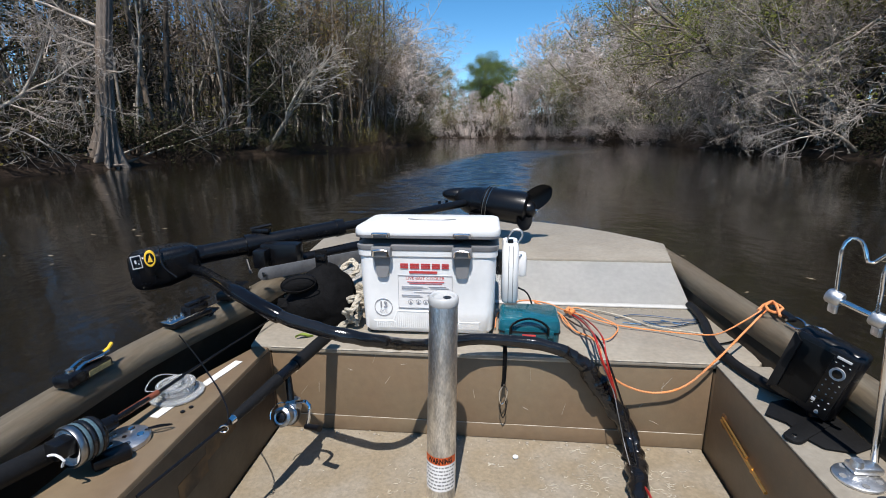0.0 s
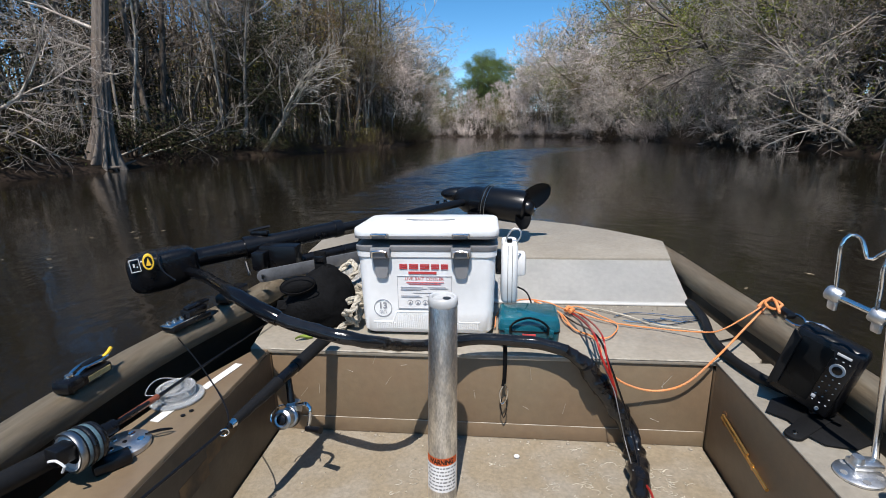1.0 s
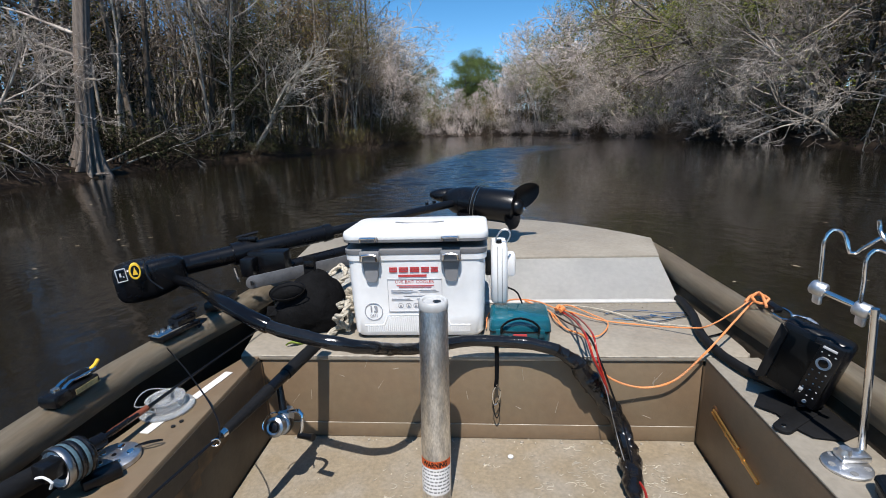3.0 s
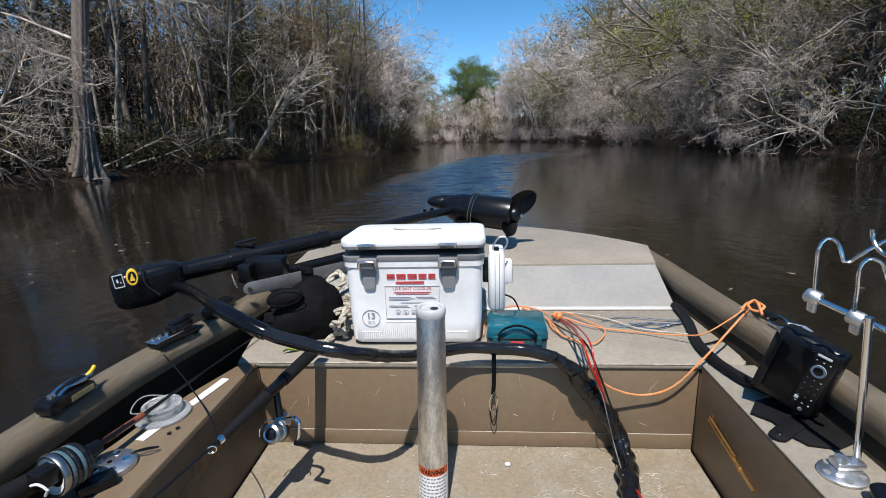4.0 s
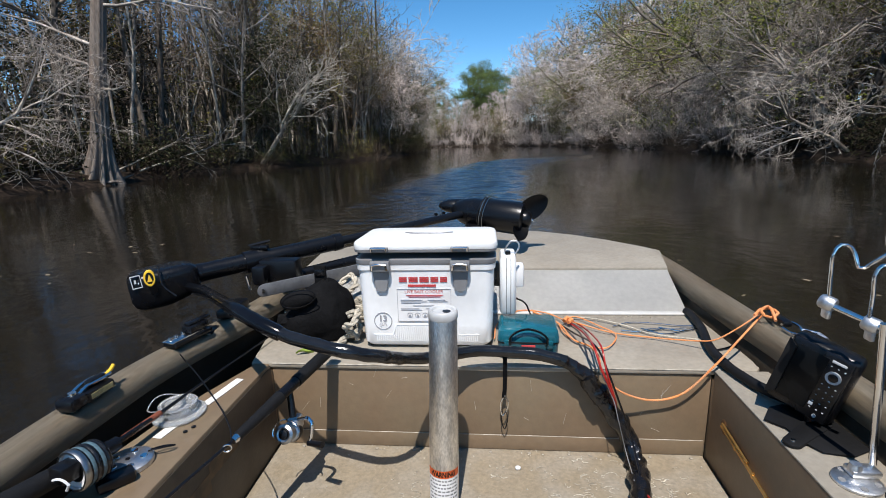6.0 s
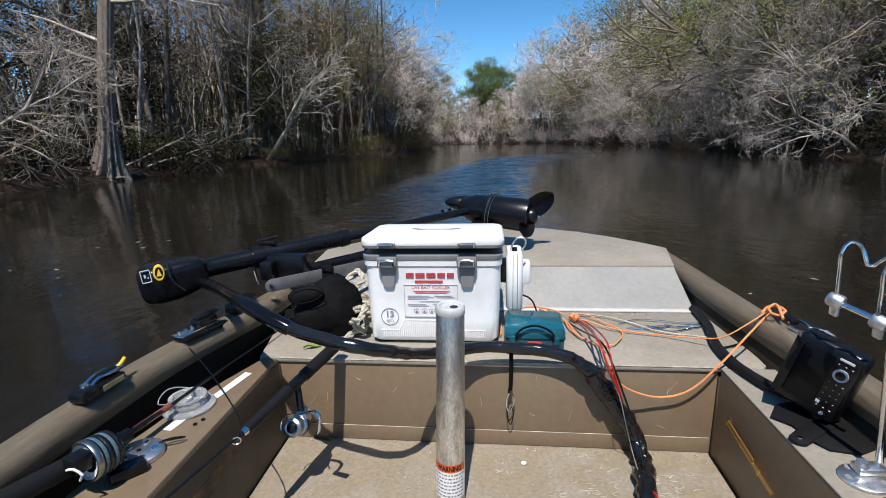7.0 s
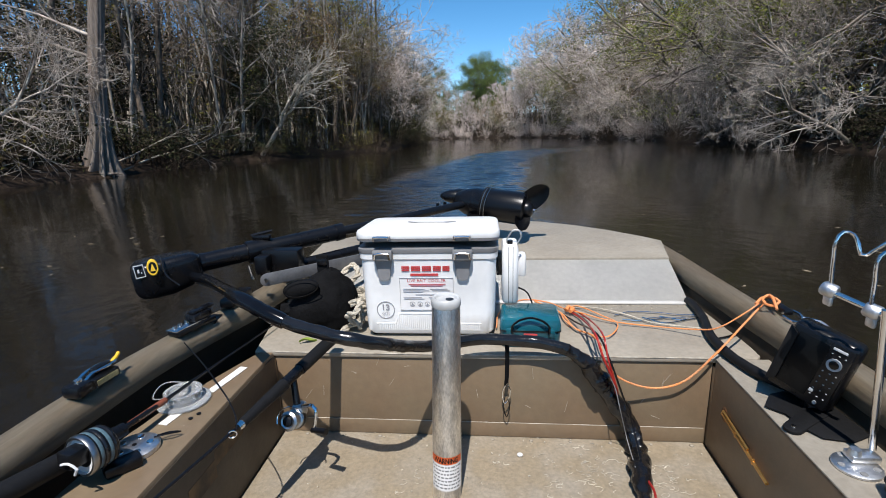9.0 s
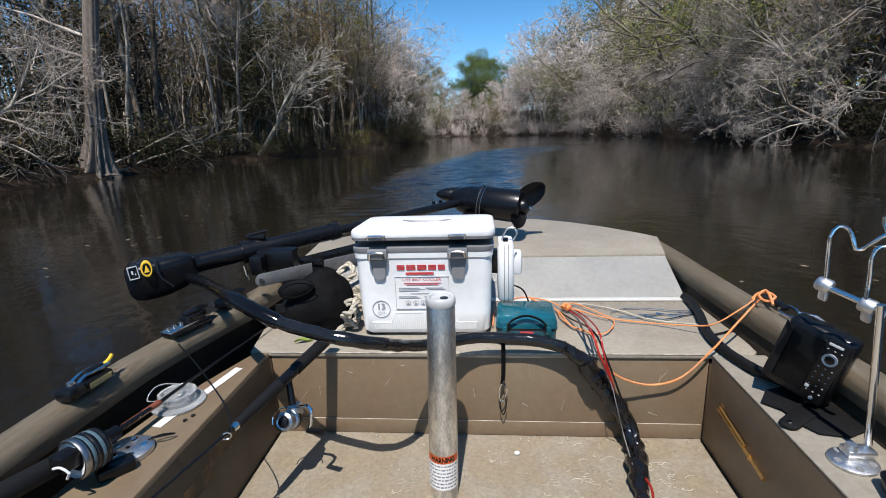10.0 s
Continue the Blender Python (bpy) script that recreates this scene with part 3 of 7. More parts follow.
WOODS = {
    "bare_a": ("bare_tree", "bare grey bank tree with a spreading twiggy crown", "tree", lambda: bare_tree_pieces(1, 5.2, 0.085, 0.25, (9, 6, 5, 4)), BANK_GROUP),
    "bare_b": ("bare_tree", "bare grey bank tree with low arching branches", "tree", lambda: bare_tree_pieces(2, 4.4, 0.075, 0.45, (10, 6, 5, 3), (35, 80), 0.0), BANK_GROUP),
    "bare_c": ("bare_tree", "bare pale bank tree with a dense fan of twigs", "tree", lambda: bare_tree_pieces(3, 6.2, 0.095, 0.1, (11, 7, 5, 3), (25, 60)), BANK_GROUP),
    "bare_d": ("bare_tree", "bare bank tree with a soft pinkish-grey twig crown", "tree", lambda: bare_tree_pieces(5, 5.0, 0.08, 0.3, (10, 6, 5, 2), (30, 75), 0.0, TWIG_PINK, 0.0105), BANK_GROUP),
    "bare_e": ("bare_tree", "tall bare tree with a wide pinkish-grey crown", "tree", lambda: bare_tree_pieces(6, 7.6, 0.12, 0.12, (11, 6, 4, 2), (28, 65), 0.02, TWIG_PINK, 0.018), BANK_GROUP),
    "bare_g": ("bare_tree", "bare bank tree with stout pale limbs arching over the water", "tree", lambda: bare_tree_pieces(8, 5.6, 0.12, 0.5, (9, 7, 5, 2), (30, 75), -0.01, TWIG, 0.0085), BANK_GROUP),
    "bare_f": ("bare_tree", "tall bare grey tree with long ascending limbs", "tree", lambda: bare_tree_pieces(7, 8.4, 0.12, 0.2, (11, 6, 4, 2), (22, 58), 0.05, TWIG, 0.016), BANK_GROUP),
    "slim_a": ("slim_tree", "slim grey-barked tree standing in the woods", "tree", lambda: slim_tree_pieces(11, 9.5, 0.11), BACK_GROUP),
    "slim_b": ("slim_tree", "thin pale bare tree standing in the woods", "tree", lambda: slim_tree_pieces(12, 9.0, 0.06, None, BARK_PALE, 0.06), BACK_GROUP),
    "slim_c": ("slim_tree", "slim dark tree with sparse olive leaves", "tree", lambda: slim_tree_pieces(13, 9.5, 0.09, LEAF_OLIVE), BACK_GROUP),
    "slim_d": ("slim_tree", "slim dark tree with sparse rusty leaves", "tree", lambda: slim_tree_pieces(14, 9.0, 0.08, LEAF_RUST), BACK_GROUP),
    "leafy_a": ("leafy_tree", "olive-green leafy tree in the woods", "tree", lambda: leafy_tree_pieces(21, 8.0, 0.12, LEAF_OLIVE, 30, 0.22, 17), LEAF_GROUP),
    "leafy_b": ("leafy_tree", "green leafy tree in the woods", "tree", lambda: leafy_tree_pieces(22, 9.0, 0.13, LEAF_GREEN, 30, 0.23, 17), LEAF_GROUP),
    "leafy_c": ("leafy_tree", "rusty brown leafy tree in the woods", "tree", lambda: leafy_tree_pieces(23, 7.0, 0.10, LEAF_RUST, 28, 0.22, 16), LEAF_GROUP),
    "slim_e": ("slim_tree", "pale crooked bare tree standing in the woods", "tree", lambda: slim_tree_pieces(15, 8.0, 0.05, None, BARK_PALE, 0.11), BACK_GROUP),
    "leafy_d": ("leafy_tree", "evergreen tree with leaves down to the ground, shade in their colour", "tree", lambda: leafy_tree_pieces(24, 5.0, 0.09, LEAF_SHADED, 34, 0.3, 20), LEAF_GROUP),
    "brush_c": ("brush", "evergreen shrub at the water's edge, shade in its leaf colour", "shrub", lambda: brush_pieces(33, 1.2, 16, LEAF_SHADED, 9), BRUSH_GROUP),
    "brush_d": ("brush", "pale grey leafless brush at the waterline", "shrub", lambda: brush_pieces(34, 1.5, 15, None, 4, TWIG_PINK), BRUSH_GROUP),
    "brush_a": ("brush", "tangled brown leafless brush at the waterline", "shrub", lambda: brush_pieces(31, 1.2, 18), BRUSH_GROUP),
    "brush_b": ("brush", "low brown brush with dull green leaves", "shrub", lambda: brush_pieces(32, 1.4, 16, LEAF_OLIVE), BRUSH_GROUP),
}

wild = random.Random(77)


def edge_row(bank, y0, length, gap, inland, kinds, sizes, leans):
    """Plants strung along a bank, leaning to the water."""
    s = start_of(bank, y0)
    end = s + length
    while s < end:
        p, inward = along(bank, s)
        q = p + inward * wild.uniform(*inland)
        out = math.atan2(-inward.y, -inward.x)
        s += gap * wild.uniform(0.6, 1.4)
        if any(math.hypot(q.x - cx, q.y - cy) < r for cx, cy, r in CLEARINGS):
            continue
        plant(wild.choice(kinds), q.x, q.y, wild.uniform(0, 6.283), wild.uniform(*sizes), wild.uniform(*leans), out)


CLEARINGS = ((-10.45, 12.4, 1.9), (-9.4, 11.4, 1.5), (-9.6, 10.2, 1.4))
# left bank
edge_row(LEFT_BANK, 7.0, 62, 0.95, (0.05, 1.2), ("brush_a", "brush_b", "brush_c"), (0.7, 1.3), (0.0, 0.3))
edge_row(LEFT_BANK, 8.0, 15, 5.0, (0.6, 2.6), ("bare_a", "bare_b", "bare_c"), (0.8, 1.15), (0.0, 0.12))
edge_row(LEFT_BANK, 24.0, 30, 2.7, (0.4, 2.6), ("bare_a", "bare_b", "bare_c", "bare_d"), (0.8, 1.2), (0.0, 0.3))
edge_row(LEFT_BANK, 24.0, 31, 2.2, (1.2, 3.6), ("leafy_a", "leafy_c", "leafy_d", "bare_f"), (0.85, 1.0), (0.0, 0.12))
for x, y, turn, lean in ((-12.6, 9.6, 0.5, 0.1), (-13.0, 13.9, 4.0, 0.1)):
    plant("bare_b", x, y, turn, 0.9, lean, 0.0)
for x, y, kind in ((-12.2, 9.6, "slim_e"), (-12.6, 10.8, "slim_b"), (-11.9, 11.2, "slim_e"), (-13.2, 12.2, "slim_b"), (-12.4, 14.2, "slim_e"), (-11.7, 15.6, "slim_b")):
    plant(kind, x, y, x + y, 1.05)
# shrubs added to darken the bank where overhanging trees would shade it
for x, y, kind in ((-11.4, 10.7, "brush_c"), (-12.0, 11.6, "brush_c"), (-12.5, 12.8, "brush_c"), (-11.3, 9.8, "brush_a"), (-11.9, 14.0, "brush_c"), (-11.0, 14.6, "brush_c"), (-13.2, 12.0, "brush_c"), (-12.9, 11.0, "brush_c")):
    plant(kind, x, y, x * y, 1.15)
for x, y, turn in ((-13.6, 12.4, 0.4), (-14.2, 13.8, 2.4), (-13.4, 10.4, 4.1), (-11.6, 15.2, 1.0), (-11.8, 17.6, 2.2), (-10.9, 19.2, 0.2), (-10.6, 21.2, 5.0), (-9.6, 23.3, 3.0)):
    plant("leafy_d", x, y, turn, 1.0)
edge_row(LEFT_BANK, 7.0, 50, 0.30, (0.7, 7.0), ("slim_a", "slim_b", "slim_b", "slim_c", "slim_e"), (0.75, 1.15), (-0.08, 0.12))
edge_row(LEFT_BANK, 7.0, 50, 0.90, (1.6, 8.0), ("leafy_a", "leafy_c", "leafy_a", "leafy_c"), (0.9, 1.2), (-0.05, 0.12))
# right bank
edge_row(RIGHT_BANK, 10.0, 15, 1.1, (0.05, 1.2), ("brush_a", "brush_a", "brush_c"), (0.7, 1.3), (0.0, 0.3))
edge_row(RIGHT_BANK, 25.0, 66, 1.0, (0.05, 1.4), ("brush_d", "brush_a", "brush_d", "brush_a"), (0.9, 1.5), (0.0, 0.3))
edge_row(RIGHT_BANK, 12.0, 10, 3.6, (0.6, 2.8), ("bare_a", "bare_c"), (0.75, 1.0), (0.0, 0.15))
edge_row(RIGHT_BANK, 20.0, 22, 2.4, (0.2, 2.2), ("bare_d", "bare_d", "bare_b"), (0.7, 1.0), (0.15, 0.45))
edge_row(RIGHT_BANK, 14.0, 29, 2.0, (0.2, 2.0), ("bare_b", "bare_c", "bare_g"), (0.75, 1.0), (0.05, 0.25))
edge_row(RIGHT_BANK, 16.0, 28, 3.0, (1.4, 4.0), ("leafy_a", "leafy_b", "leafy_b"), (0.8, 1.15), (0.0, 0.15))
for x, y, size in ((12.4, 24.6, 1.15), (12.9, 28.2, 1.2), (12.2, 31.5, 1.15), (13.6, 34.0, 1.3), (13.2, 21.0, 1.0), (12.6, 16.4, 0.95)):
    plant("leafy_b", x, y, x * y, size)
edge_row(RIGHT_BANK, 70.0, 20, 1.3, (0.2, 3.0), ("bare_d", "leafy_b", "bare_g", "leafy_c"), (0.5, 0.72), (0.05, 0.3))
edge_row(RIGHT_BANK, 40.0, 32, 1.8, (0.2, 3.6), ("bare_e", "bare_d", "bare_e", "bare_g"), (0.8, 1.1), (0.05, 0.3))
edge_row(RIGHT_BANK, 38.0, 28, 2.6, (1.5, 5.0), ("leafy_c", "leafy_a", "leafy_d"), (0.8, 1.0), (0.0, 0.15))
edge_row(RIGHT_BANK, 36.0, 30, 3.0, (4.0, 8.0), ("bare_e", "bare_f", "leafy_c"), (1.0, 1.25), (0.0, 0.15))
for x, y, turn in ((11.8, 12.6, 1.0), (13.4, 17.8, 0.3), (13.6, 21.0, 3.0)):
    plant("leafy_a" if y > 14 else "leafy_b", x, y, turn, 1.0)
for x, y, turn, size in ((12.0, 14.2, 0.4, 0.85), (12.4, 17.4, 2.0, 0.9), (12.5, 20.4, 3.6, 0.9)):
    plant("bare_g", x, y, turn, size, 0.1, math.pi)
for x, y, turn, size in ((11.9, 14.6, 1.2, 1.0), (12.3, 16.6, 3.1, 0.95), (12.4, 19.0, 5.0, 1.0)):
    plant("bare_c", x, y, turn, size, 0.12, math.pi)
edge_row(RIGHT_BANK, 11.0, 34, 0.62, (1.2, 9.0), ("slim_a", "slim_b", "slim_c", "slim_d", "slim_e"), (0.9, 1.35), (-0.08, 0.1))
edge_row(RIGHT_BANK, 45.0, 20, 0.8, (3.0, 10.0), ("slim_a", "slim_b", "slim_c", "slim_e"), (0.9, 1.15), (-0.08, 0.1))
edge_row(RIGHT_BANK, 11.0, 48, 0.95, (2.2, 9.0), ("leafy_b", "leafy_b", "leafy_a", "leafy_c"), (1.1, 1.5), (-0.05, 0.12))
edge_row(RIGHT_BANK, 58.0, 8, 2.2, (4.0, 9.0), ("leafy_a", "leafy_c"), (0.95, 1.1), (-0.05, 0.12))
# the taller trees that shoulder the gap of sky, and a yellow-green one at the bend
for x, y, kind, size in ((12.6, 57, "leafy_c", 1.75), (14.5, 61, "leafy_a", 1.8), (11.6, 64, "bare_f", 1.35), (10.4, 68, "bare_f", 1.2), (15.5, 55, "leafy_c", 1.75), (13.4, 50, "leafy_a", 1.6),
                         (16.0, 46, "leafy_c", 1.65), (14.5, 40, "leafy_a", 1.5), (8.6, 71, "bare_e", 1.35), (17.5, 62, "leafy_b", 1.8),
                         (5.4, 74, "leafy_c", 1.0), (6.6, 77, "bare_e", 1.1), (8.2, 75, "leafy_c", 1.2), (4.9, 79, "bare_e", 0.95), (7.6, 82, "leafy_a", 1.15), (9.6, 80, "leafy_c", 1.4), (3.4, 77, "bare_e", 0.8), (11.5, 76, "leafy_a", 1.6),
                         (-9.0, 29, "leafy_a", 1.25), (-9.6, 33, "leafy_c", 1.25), (-8.6, 38, "bare_f", 1.1), (-8.2, 44, "bare_c", 1.3)):
    plant(kind, x, y, x * 1.7 + y, size)
edge_row(RIGHT_BANK, 70.5, 22, 1.3, (2.5, 7.0), ("leafy_c", "leafy_d", "leafy_a"), (0.5, 0.7), (0.0, 0.1))
for x, y, size in ((-7.2, 78.5, 0.62), (-6.2, 80, 0.55)):
    plant("leafy_b", x, y, y, size)
# upstream, behind the boat
edge_row(LEFT_BANK, -24.0, 30, 3.0, (0.5, 4.0), ("bare_a", "slim_c", "leafy_a"), (1.0, 1.3), (0.0, 0.2))
edge_row(RIGHT_BANK, -24.0, 33, 3.0, (0.5, 4.0), ("bare_c", "slim_a", "leafy_b"), (1.0, 1.3), (0.0, 0.2))

# deep woods behind the first rows: trunks and leaves that nobody could count
stems, pale, tops, low = Wood(401), Wood(403), Wood(402), Wood(404)
for bank, y0, length in ((LEFT_BANK, 2.0, 84), (RIGHT_BANK, 4.0, 104)):
    s0 = start_of(bank, y0)
    for k in range(1250):
        p, inward = along(bank, s0 + wild.uniform(0, length))
        q = p + inward * (4.5 + 22 * wild.random() ** 1.3)
        z = ground_at(q.x, q.y)
        h = wild.uniform(7.0, 12.0) if bank is RIGHT_BANK and q.y < 58 else wild.uniform(3.2, 5.2) if q.y > 66 and q.x < 0.03 * q.y else wild.uniform(5.5, 9.0)
        wood = pale if k % 3 == 0 else stems
        pts = wood.way((q.x, q.y, z - 0.2), (wild.gauss(0, 0.08), wild.gauss(0, 0.08), 1), h, 4, 0.06, 0.0)
        r = wild.uniform(0.03, 0.11)
        wood.limb(pts, [r, r * 0.9, r * 0.75, r * 0.6, r * 0.35], 5)
        for _ in range(3):
            tops.leaves(pts[0].lerp(pts[-1], wild.uniform(0.2, 1.0)), 0.55, 18, 0.065)
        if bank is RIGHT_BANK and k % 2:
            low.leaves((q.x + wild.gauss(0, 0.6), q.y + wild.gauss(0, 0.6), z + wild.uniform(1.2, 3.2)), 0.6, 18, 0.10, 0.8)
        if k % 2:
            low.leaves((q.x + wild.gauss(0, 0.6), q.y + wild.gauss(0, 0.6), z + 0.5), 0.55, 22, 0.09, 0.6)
    # large dark leaf clumps that stand for the shade between the trunks
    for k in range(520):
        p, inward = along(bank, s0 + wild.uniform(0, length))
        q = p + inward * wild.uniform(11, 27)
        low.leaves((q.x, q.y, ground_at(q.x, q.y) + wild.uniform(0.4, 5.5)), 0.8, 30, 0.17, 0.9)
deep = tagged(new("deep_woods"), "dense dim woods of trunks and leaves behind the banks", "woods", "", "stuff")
for pname, w, mat in (("trunk_mass", stems, BARK_DARK), ("pale_trunk_mass", pale, BARK_PALE), ("leaf_mass", tops, LEAF_OLIVE), ("undergrowth_mass", low, LEAF_SHADED)):
    o = tagged(new(pname, w.mesh(pname, mat, 0)), "", "", "", "stuff")
    o.parent = deep

# pines over the bend
def pine_pieces(seed, height):
    t, w, f = Wood(seed), Wood(seed + 50), Wood(seed + 90)
    tips = []
    pts = t.way((0, 0, -0.3), (0.03, 0, 1), height, 9, 0.025, 0.03)
    t.limb(pts, [0.2 - 0.017 * i for i in range(10)], 8)
    for _ in range(30):
        i = t.rng.randrange(4, 10)
        bough(w, w, pts[i], (t.rng.uniform(-1, 1), t.rng.uniform(-1, 1), 0.35), height * t.rng.uniform(0.1, 0.2), 0.05, 2, (0, 0, 4), (25, 60), 0.05, tips, 0.15)
    for p in tips:
        f.leaves(p, 0.36, 80, 0.085)
    return [("trunk", t.mesh("trunk", BARK_DARK)), ("crown", w.mesh("crown", BRUSH)), ("foliage", f.mesh("foliage", LEAF_PINE, 0))]


WOODS["pine"] = ("pine_tree", "tall green pine standing over the river bend", "tree", lambda: pine_pieces(61, 12.5), "pines over the bend")
for x, y, size in ((-3.2, 88, 0.94), (-1.4, 86, 1.0), (0.3, 89, 0.97), (-2.2, 91, 1.0), (-0.4, 92, 1.03), (1.9, 88, 0.9), (4.0, 90, 0.88), (-8.9, 90, 0.92), (5.8, 92, 0.84), (-3.9, 84, 0.72), (-2.3, 83, 0.78), (-0.6, 83, 0.76), (1.0, 84, 0.72), (3.0, 85, 0.7), (-5.6, 86, 0.7), (-7.4, 86, 0.6), (-10.4, 87, 0.8), (-12.0, 90, 0.85), (-9.4, 84, 0.6)):
    plant("pine", x, y, wild.uniform(0, 6.283), size * 0.88)
# leafless and yellow-green trees in front of the pines
for x, y, kind, size in ((-5.9, 78.5, "leafy_b", 0.85), (-6.6, 80, "leafy_b", 0.7), (-4.6, 80, "bare_e", 0.78), (-3.2, 81, "bare_e", 0.70), (-1.8, 80, "bare_e", 0.72), (-0.2, 81, "leafy_d", 0.85), (1.2, 80, "bare_e", 0.80), (2.6, 81, "bare_e", 0.9),
                         (-7.8, 82, "bare_e", 0.85), (-9.0, 81, "bare_e", 0.8), (-5.2, 83, "leafy_d", 0.9), (-8.4, 84, "leafy_d", 0.95), (3.8, 82, "leafy_d", 1.0), (-2.6, 78.5, "bare_d", 0.8), (0.6, 78.5, "bare_d", 0.8)):
    plant(kind, x, y, x * 2.3 + y, size * 0.86)


def cypress():
    """The buttressed bald cypress at the water's edge."""
    x, y = -10.45, 12.4
    z = LEVEL - 0.15
    ob = thing("bald_cypress", "tall bald cypress with a fluted flared base in the water", "tree", Matrix.Translation((x, y, z)), aboard=False)
    v, f = [], []
    levels = ((0.0, 0.60, 0.62), (0.12, 0.53, 0.62), (0.28, 0.45, 0.58), (0.5, 0.37, 0.5), (0.75, 0.305, 0.4), (1.1, 0.25, 0.30), (1.6, 0.212, 0.16), (2.2, 0.2, 0.08), (3.0, 0.19, 0.05), (5.0, 0.17, 0.04), (8.0, 0.14, 0.04), (12.0, 0.08, 0.03))
    n = 72
    lobes = random.Random(9)
    phase = [lobes.uniform(0.75, 1.25) for _ in range(11)]
    for h, r, depth in levels:
        for k in range(n):
            a = 2 * math.pi * k / n
            lobe = abs(math.sin(a * 5.5 + 0.4 * math.sin(2 * a))) * phase[int(a * 11 / 6.2832) % 11]
            q = r * (1 - depth + depth * 1.35 * lobe)
            v.append((q * math.cos(a) + 0.17 * h + 0.025 * math.sin(1.5 * h), q * math.sin(a), h))
    for i in range(len(levels) - 1):
        for k in range(n):
            f.append((i * n + k, i * n + (k + 1) % n, (i + 1) * n + (k + 1) % n, (i + 1) * n + k))
    me = bpy.data.meshes.new("trunk")
    me.from_pydata(v, [], f)
    o = new("trunk", finish(me, BARK_CYPRESS, 180))
    o.parent = ob
    w = Wood(71)
    for h, side, length in ((3.6, -1, 2.4), (4.6, 1, 2.8), (2.3, -1, 1.2), (5.5, 1, 2.2), (6.2, -1, 2.5), (3.1, -1, 2.0), (2.6, 1, 0.9)):
        bough(w, w, (0.17 * h, 0, h), (side, w.rng.uniform(-0.5, 0.3), 0.15), length, 0.05, 1, (0, 6, 5, 3), (30, 75), 0.0)
    o = new("crown", w.mesh("crown", TWIG))
    o.parent = ob
    w = Wood(72)
    for a, length in ((3.85, 1.5), (3.5, 1.1), (4.9, 0.5), (0.75, 0.55), (5.8, 0.5)):
        w.limb(w.way((0.35 * math.cos(a), 0.35 * math.sin(a), 0.24), (math.cos(a), math.sin(a), -0.02), length, 6, 0.16, -0.01), [0.05, 0.045, 0.04, 0.033, 0.03, 0.022, 0.012], 7)
    o = new("root", w.mesh("root", BARK_CYPRESS))
    o.parent = ob


cypress()


def leaning_tree():
    x, y = -9.75, 20.6
    ob = thing("leaning_tree", "pale dead tree leaning out from the bank, forked bare crown", "tree", Matrix.Translation((x, y, ground_at(x, y))), aboard=False)
    t, w = Wood(81), Wood(82)
    w.least = 0.008
    pts = t.way((0, 0, -0.1), (0.60, 0.05, 0.80), 2.5, 6, 0.03, 0.0)
    t.limb(pts, [0.11, 0.10, 0.095, 0.09, 0.085, 0.08, 0.07], 8)
    for d, length in (((0.45, 0.0, 1.0), 2.7), ((0.7, 0.2, 0.8), 3.0), ((0.95, -0.1, 0.55), 2.5), ((0.2, -0.2, 1.0), 2.2), ((1.0, 0.1, 0.3), 1.8), ((0.6, -0.2, 0.9), 2.9)):
        bough(w, w, pts[w.rng.randrange(4, 7)], d, length, 0.062, 1, (0, 6, 4, 2), (18, 55), 0.02, None, 0.22)
    for pname, q, mat in (("trunk", t, BARK_PALE), ("crown", w, BARK_BLEACHED)):
        o = new(pname, q.mesh(pname, mat))
        o.parent = ob


leaning_tree()


def fallen_branch(x, y, seed, way, length):
    """A pale dead branch lying low over the water's edge."""
    ob = thing("fallen_branch", "pale dead branch fallen low over the water's edge", "branch", Matrix.Translation((x, y, ground_at(x, y))), "fallen branches on the bank", aboard=False)
    w = Wood(seed)
    w.least = 0.006
    bough(w, w, (0, 0, 0.02), way, length, 0.03, 1, (0, 6, 3, 2), (20, 55), 0.0)
    new("limb", w.mesh("limb", BARK_PALE)).parent = ob


for spot in ((-10.6, 14.2, 91, (0.75, 0.55, 0.42), 2.6), (-10.9, 13.6, 93, (0.5, 0.8, 0.55), 2.4), (-11.2, 11.2, 95, (0.7, -0.5, 0.45), 2.0)):
    fallen_branch(*spot)


# ---- the boat ----
boat = thing("jon_boat", "olive-brown painted flat-bottomed aluminium jon boat, scuffed inside", "boat", pose(0, 0, -0.2))
XL, XR = -0.492, 0.461      # inner faces of the side boxes
GL, GR = -0.70, 0.625       # outer edges of the gunwales
ZF, ZD, ZG, ZB = 0.07, 0.275, 0.35, 0.36   # floor, fore deck, gunwale, bow deck
YP, YB = 0.983, 1.285       # riser of the fore deck, foot of the bow bulkhead
STERN = -1.9


def plate(x0, x1, y0, y1, z0, z1, bevel=0.004):
    return box(B(), ((x0 + x1) / 2, (y0 + y1) / 2, (z0 + z1) / 2), (x1 - x0, y1 - y0, z1 - z0), None, bevel)


part("floor_panel", plate(XL + 0.002, XR - 0.002, STERN + 0.05, YP + 0.02, ZF - 0.02, ZF), FLOOR, boat, "tan painted floor with scuffs and dried debris")
part("deck_riser", plate(XL + 0.001, XR - 0.001, YP - 0.007, YP + 0.010, ZF - 0.01, ZD - 0.006, 0.001), OLIVE, boat)
part("kick_strip", plate(XL + 0.004, XR - 0.004, YP - 0.0095, YP - 0.007, ZF + 0.001, ZF + 0.037, 0.001), OLIVE, boat)
bm = B()
